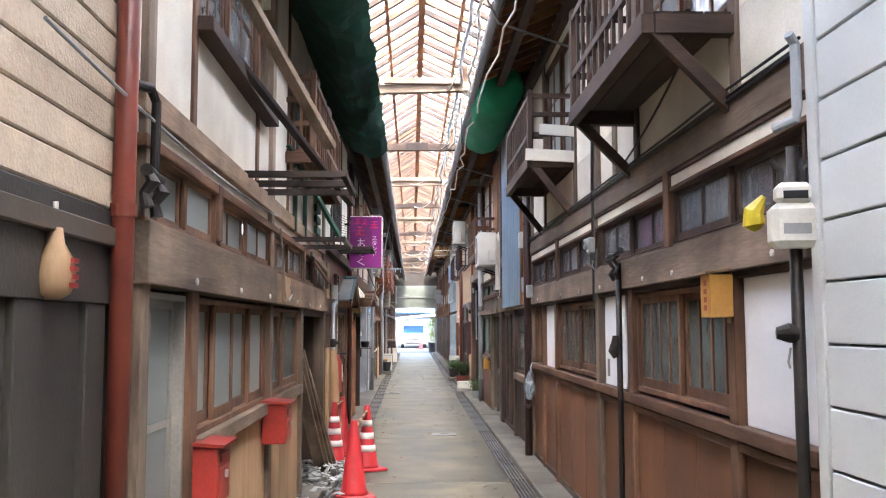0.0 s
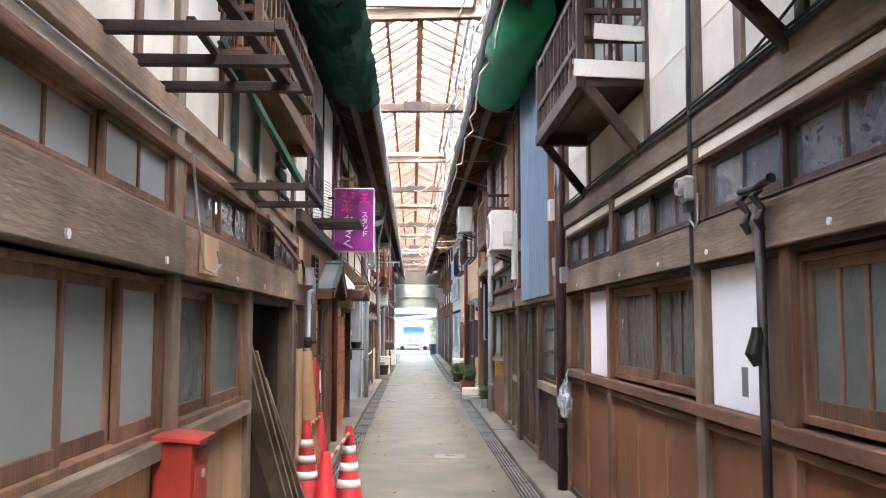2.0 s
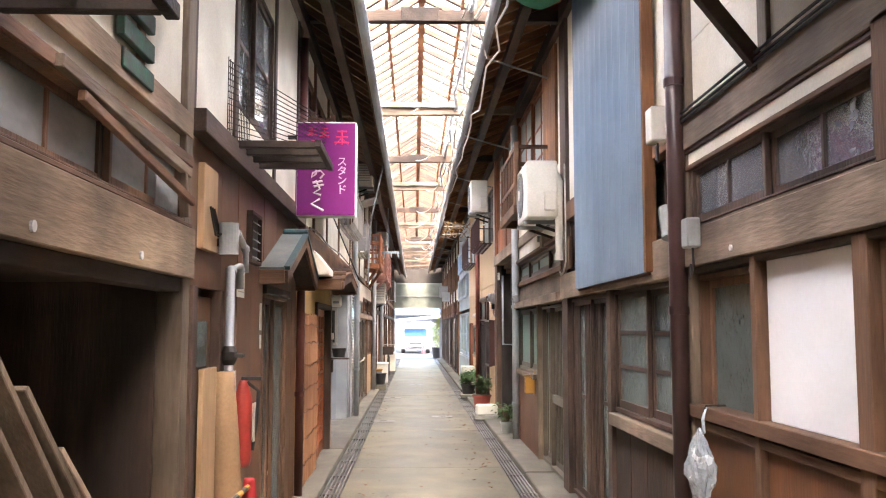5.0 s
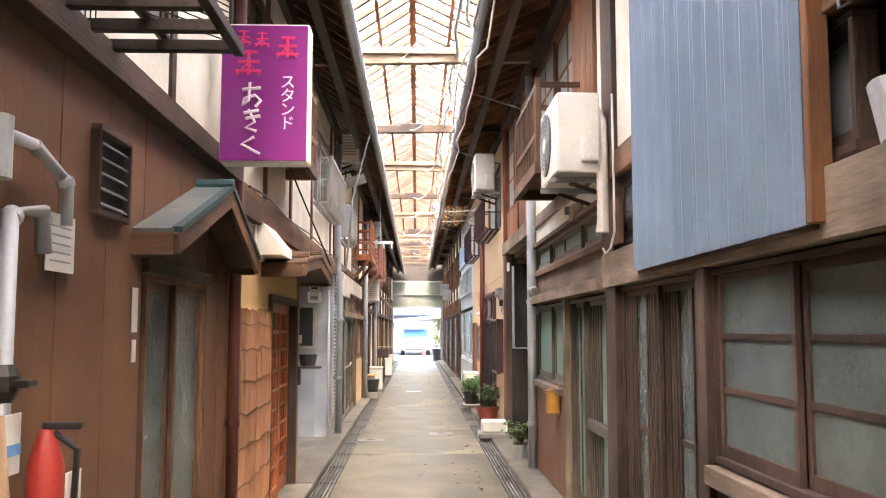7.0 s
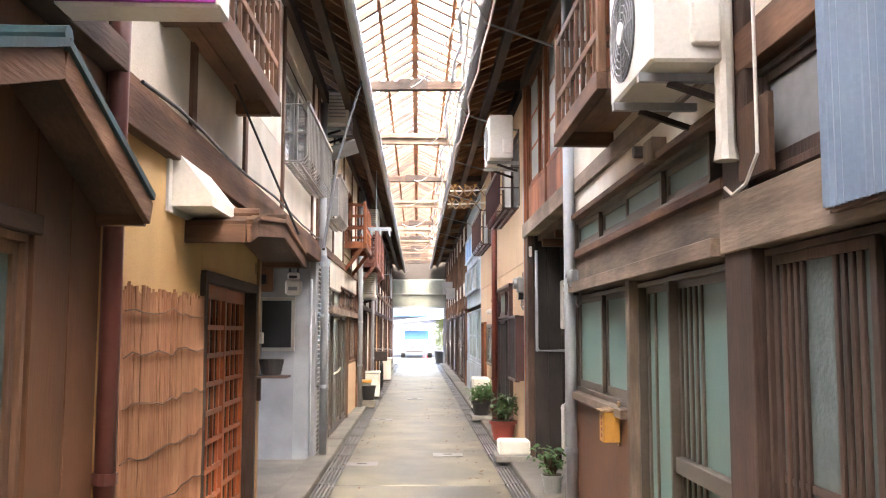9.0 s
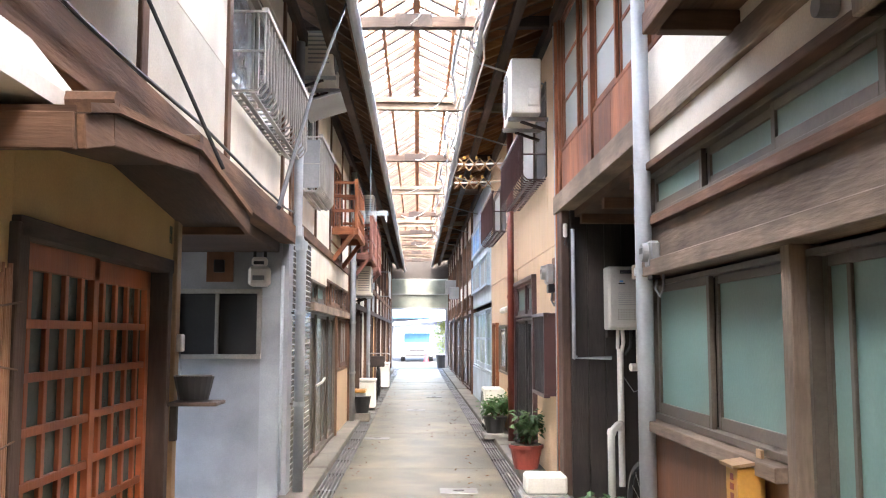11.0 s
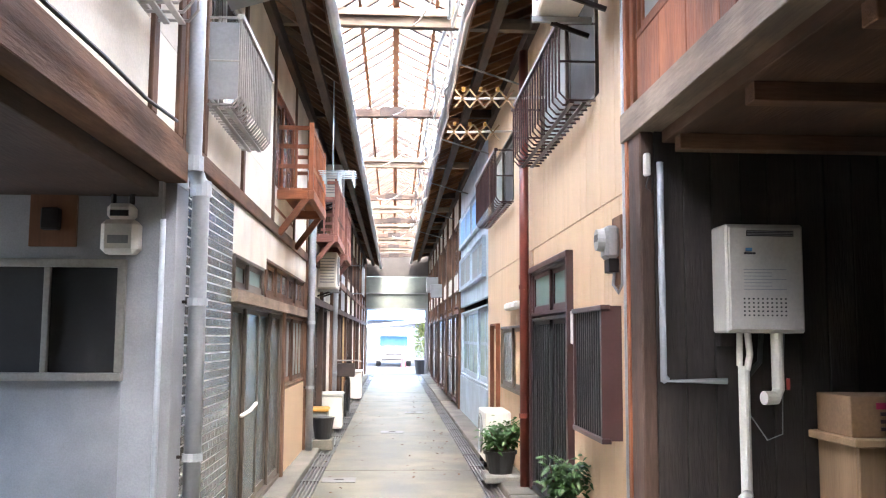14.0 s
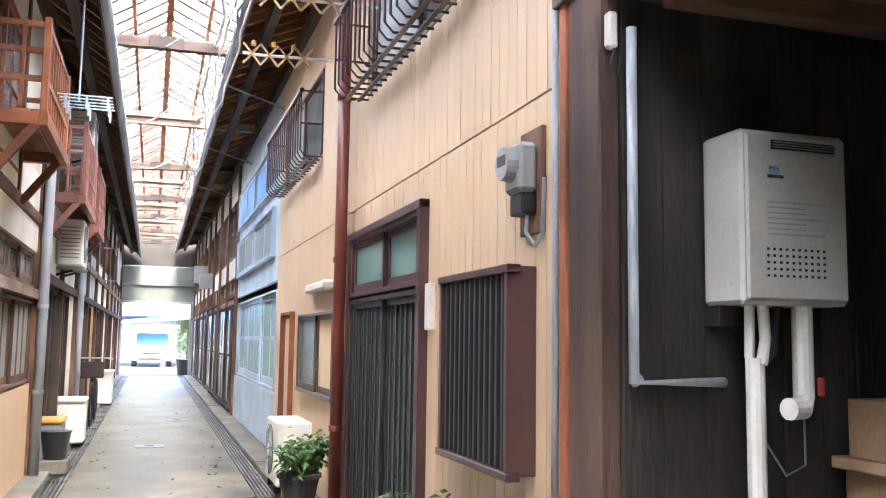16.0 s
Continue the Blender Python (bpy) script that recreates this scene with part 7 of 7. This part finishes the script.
part("body", bm, mat("white_car_paint", (0.62, 0.62, 0.64), (0.58, 0.58, 0.60), 0.2, 0, bump=0, dirt=0.05), car)
part("windscreen", beam((0, -1.10, 1.0), (0, -0.48, 1.45), 1.36, 0.05), mat("windscreen_glass", (0.06, 0.16, 0.32), (0.05, 0.13, 0.28), 0.08, 0, bump=0, dirt=0.05), car)
part("bumper_opening", boxes([(-0.6, 0.6, -1.93, -1.80, 0.30, 0.40)], 0.01), BLACKP, car)
part("grille", boxes([(-0.4, 0.4, -1.99, -1.93, 0.55, 0.66)], 0.01), BLACKP, car)
part("number_plate", boxes([(-0.17, 0.17, -2.0, -1.97, 0.42, 0.52)], 0.003), WHITEB, car)
for x in (-0.62, 0.62):
    part("headlight", boxes([(x - 0.16, x + 0.16, -1.93, -1.84, 0.66, 0.8)], 0.03), ALU, car)
    part("mirror", boxes([(x * 1.42 - 0.07, x * 1.42 + 0.07, -0.95, -0.85, 0.98, 1.08)], 0.02), WHITEM, car)
    for y in (-1.25, 1.25):
        w_ = part("wheel", tube([(x * 1.2 - 0.1, y, 0.3), (x * 1.2 + 0.1, y, 0.3)], 0.3, 20), BLACKP, car)
        part("rim", tube([(x * 1.2 - 0.105, y, 0.3), (x * 1.2 + 0.105, y, 0.3)], 0.18, 16), ALU, w_)
cp = anchored("carport", (0.3, 58, 0.0), "white arched carport roof on slim posts", "carport")
z_arc = lambda x: 1.82 + 0.5 * math.sin(max(0, min(1, (x + 2.2) / 6.5)) * 1.57)
for i in range(12):
    x0, x1 = -2.2 + i * 0.5, -2.2 + (i + 1) * 0.5
    part("roof_panel", beam((x0, 53.5, z_arc(x0)), (x1, 53.5, z_arc(x1)), 7.0, 0.05), WHITEM, cp)
    part("edge_beam", beam((x0, 49.95, z_arc(x0)), (x1, 49.95, z_arc(x1)), 0.08, 0.14), WHITEM, cp)
for x in (-2.15, 3.6):
    for y in (50.2, 56.6):
        part("post", boxes([(x, x + 0.1, y, y + 0.1, 0, z_arc(x))], 0.01), WHITEM, cp)
fb = anchored("neighbour_house", (0, 66, 0.0), "grey house with blue roof and window beyond the exit", "house")
part("wall", boxes([(-9, 9, 63, 70, -0.3, 2.6)]), mat("slate_wall", (0.11, 0.125, 0.16), (0.08, 0.09, 0.12), 0.7), fb)
part("roof", beam((0, 62.4, 2.55), (0, 67, 4.6), 19, 0.15), BLUESKY, fb)
w_ = part("window", boxes([(-0.2, 1.6, 62.95, 63.02, 0.9, 2.0)], 0.01), ALU, fb)
part("pane", boxes([(-0.12, 0.68, 62.93, 62.96, 0.98, 1.92)]), FROSTG, w_)
part("pane", boxes([(0.74, 1.52, 62.93, 62.96, 0.98, 1.92)]), FROSTG, w_)

for ob in (cp, fb):
    ob.location.y += 9.0


def shrub(x, y, r, hgt, n, seed, label):
    rn = random.Random(seed)
    ob = thing("garden_shrub", (x, y, 0), label, "shrub", "garden shrubs")
    part("trunk", tube([(0, 0, -0.3), (0.03, 0, hgt * 0.4), (0, 0.05, hgt * 0.75)], [0.07, 0.05, 0.02], 8), BROWNW["z"], ob)
    bm = bmesh.new()
    for i in range(n):
        a, el, q = rn.uniform(0, 6.28), rn.uniform(-1.2, 1.5), rn.uniform(0.4, 1.0) * (1 + 0.25 * rn.random())
        p = Vector((math.cos(a) * math.cos(el) * r * q, math.sin(a) * math.cos(el) * r * q, hgt * 0.55 + math.sin(el) * hgt * 0.45 * q))
        d = Vector((rn.uniform(-1, 1), rn.uniform(-1, 1), rn.uniform(-1, 1))).normalized() * 0.11
        s = d.orthogonal().normalized() * 0.04
        bm.faces.new([bm.verts.new(v) for v in (p - d * 0.5, p + s, p + d * 0.5, p - s)])
    part("leaves", bm, mat("bright_leaf_%d" % seed, (0.28, 0.34, 0.04), (0.12, 0.20, 0.02), 0.5, 0, rand=0.2), ob)["kind"] = "stuff"


shrub(1.75, 63.5, 0.75, 2.3, 1500, 21, "sunlit yellow-green garden shrub beyond the exit")
shrub(2.6, 66, 1.0, 2.6, 1500, 22, "sunlit yellow-green garden shrub beyond the exit")
bt = thing("planter_tub", (1.2, 50.6, 0.0), "large black plant tub at the alley exit", "plant tub")
part("tub", tube([(0, 0, 0), (0, 0, 0.5), (0, 0, 0.55)], [0.24, 0.3, 0.32], 20), BLACKP, bt)
part("soil", tube([(0, 0, 0.55), (0, 0, 0.553)], 0.28, 18), SOIL, bt)
sc = thing("traffic_cone", (0.55, 57.2, 0.0), "red plastic traffic cone standing before the car", "traffic cone", "traffic cones")
part("base", boxes([(-0.17, 0.17, -0.17, 0.17, 0, 0.03)], 0.01), REDC, sc)
part("body", tube([(0, 0, 0.03), (0, 0, 0.68)], [0.12, 0.026], 16), REDC, sc)
# things hanging near the far end
for x, y, z, s in ((1.05, 42.0, 2.75, 0.34), (1.1, 40.0, 2.5, 0.28)):
    bx = anchored("wall_box", (x, y, z), "off-white metal box on the wall near the exit", "wall box", "wall boxes")
    part("case", boxes([(x, 1.42, y, y + s, z, z + s * 1.3)], 0.015), GREYM, bx)
rlg = anchored("railing", (-0.8, 39, 2.7), "thin grey iron railing high on the far wall", "railing")
for i in range(7):
    part("bar", tube([(-0.7, 38.2 + i * 0.25, 2.5), (-0.7, 38.2 + i * 0.25, 3.2)], 0.012, 6), GREYM, rlg)
for z in (2.5, 3.2):
    part("rail", tube([(-1.0, 38.2, z), (-0.7, 38.2, z), (-0.7, 39.7, z)], 0.015, 6), GREYM, rlg)

# ---- wall tiles of the pier: the courses nearest the eye singly, the foot and the head joined ----
tb_ = anchored("wall_tiling", (-1.0, 21.4, 0.03), "glazed brick-shaped grey wall tiles with white joints", "tiling", kind="structure")
me = bpy.data.meshes.new("tile")
bm = boxes([(-0.006, 0.006, -0.5, 0.5, -0.5, 0.5)])
bm.to_mesh(me)
bm.free()
me.materials.append(WHITETILE)
bm_rest = bmesh.new()
row, z = 0, 0.05
while z < 2.31:
    y = 20.76 - (0.056 if row % 2 else 0)
    while y < 22.08:
        a, b = max(20.76, y + 0.005), min(22.09, y + 0.107)
        if b - a > 0.02:
            x = -1.008 + RNG.uniform(0, 0.001)
            if 0.75 < z < 1.9:
                o = new("tile", me)
                o.parent = tb_
                o.location = Vector((x, (a + b) / 2, z + 0.024)) - BASE[tb_.name]
                o.scale = (1, b - a, 0.043)
            else:
                add_box(bm_rest, x - 0.006, x + 0.006, a, b, z + 0.002, z + 0.045)
        y += 0.112
    z += 0.053
    row += 1
part("tile_field", bm_rest, WHITETILE, tb_)["kind"] = "stuff"

# ---- litter on the paving ----
lt = anchored("litter", (0, 20, 0.0), "small dry leaves and grit scattered on the paving", "litter", kind="stuff")
bm = bmesh.new()
rl_ = random.Random(17)
for i in range(260):
    e = rl_.random() < 0.6
    x = rl_.choice((-1, 1)) * rl_.uniform(0.45, 0.8) + 0.07 if e else rl_.uniform(-0.65, 0.8)
    y = rl_.uniform(5, 40)
    d = Vector((rl_.uniform(-1, 1), rl_.uniform(-1, 1), 0.1)).normalized() * rl_.uniform(0.012, 0.045)
    add_beam(bm, Vector((x, y, 0.004)) - d / 2, Vector((x, y, 0.006)) + d / 2, rl_.uniform(0.008, 0.025), 0.004)
part("scraps", bm, BROWNW["x"], lt)["kind"] = "stuff"
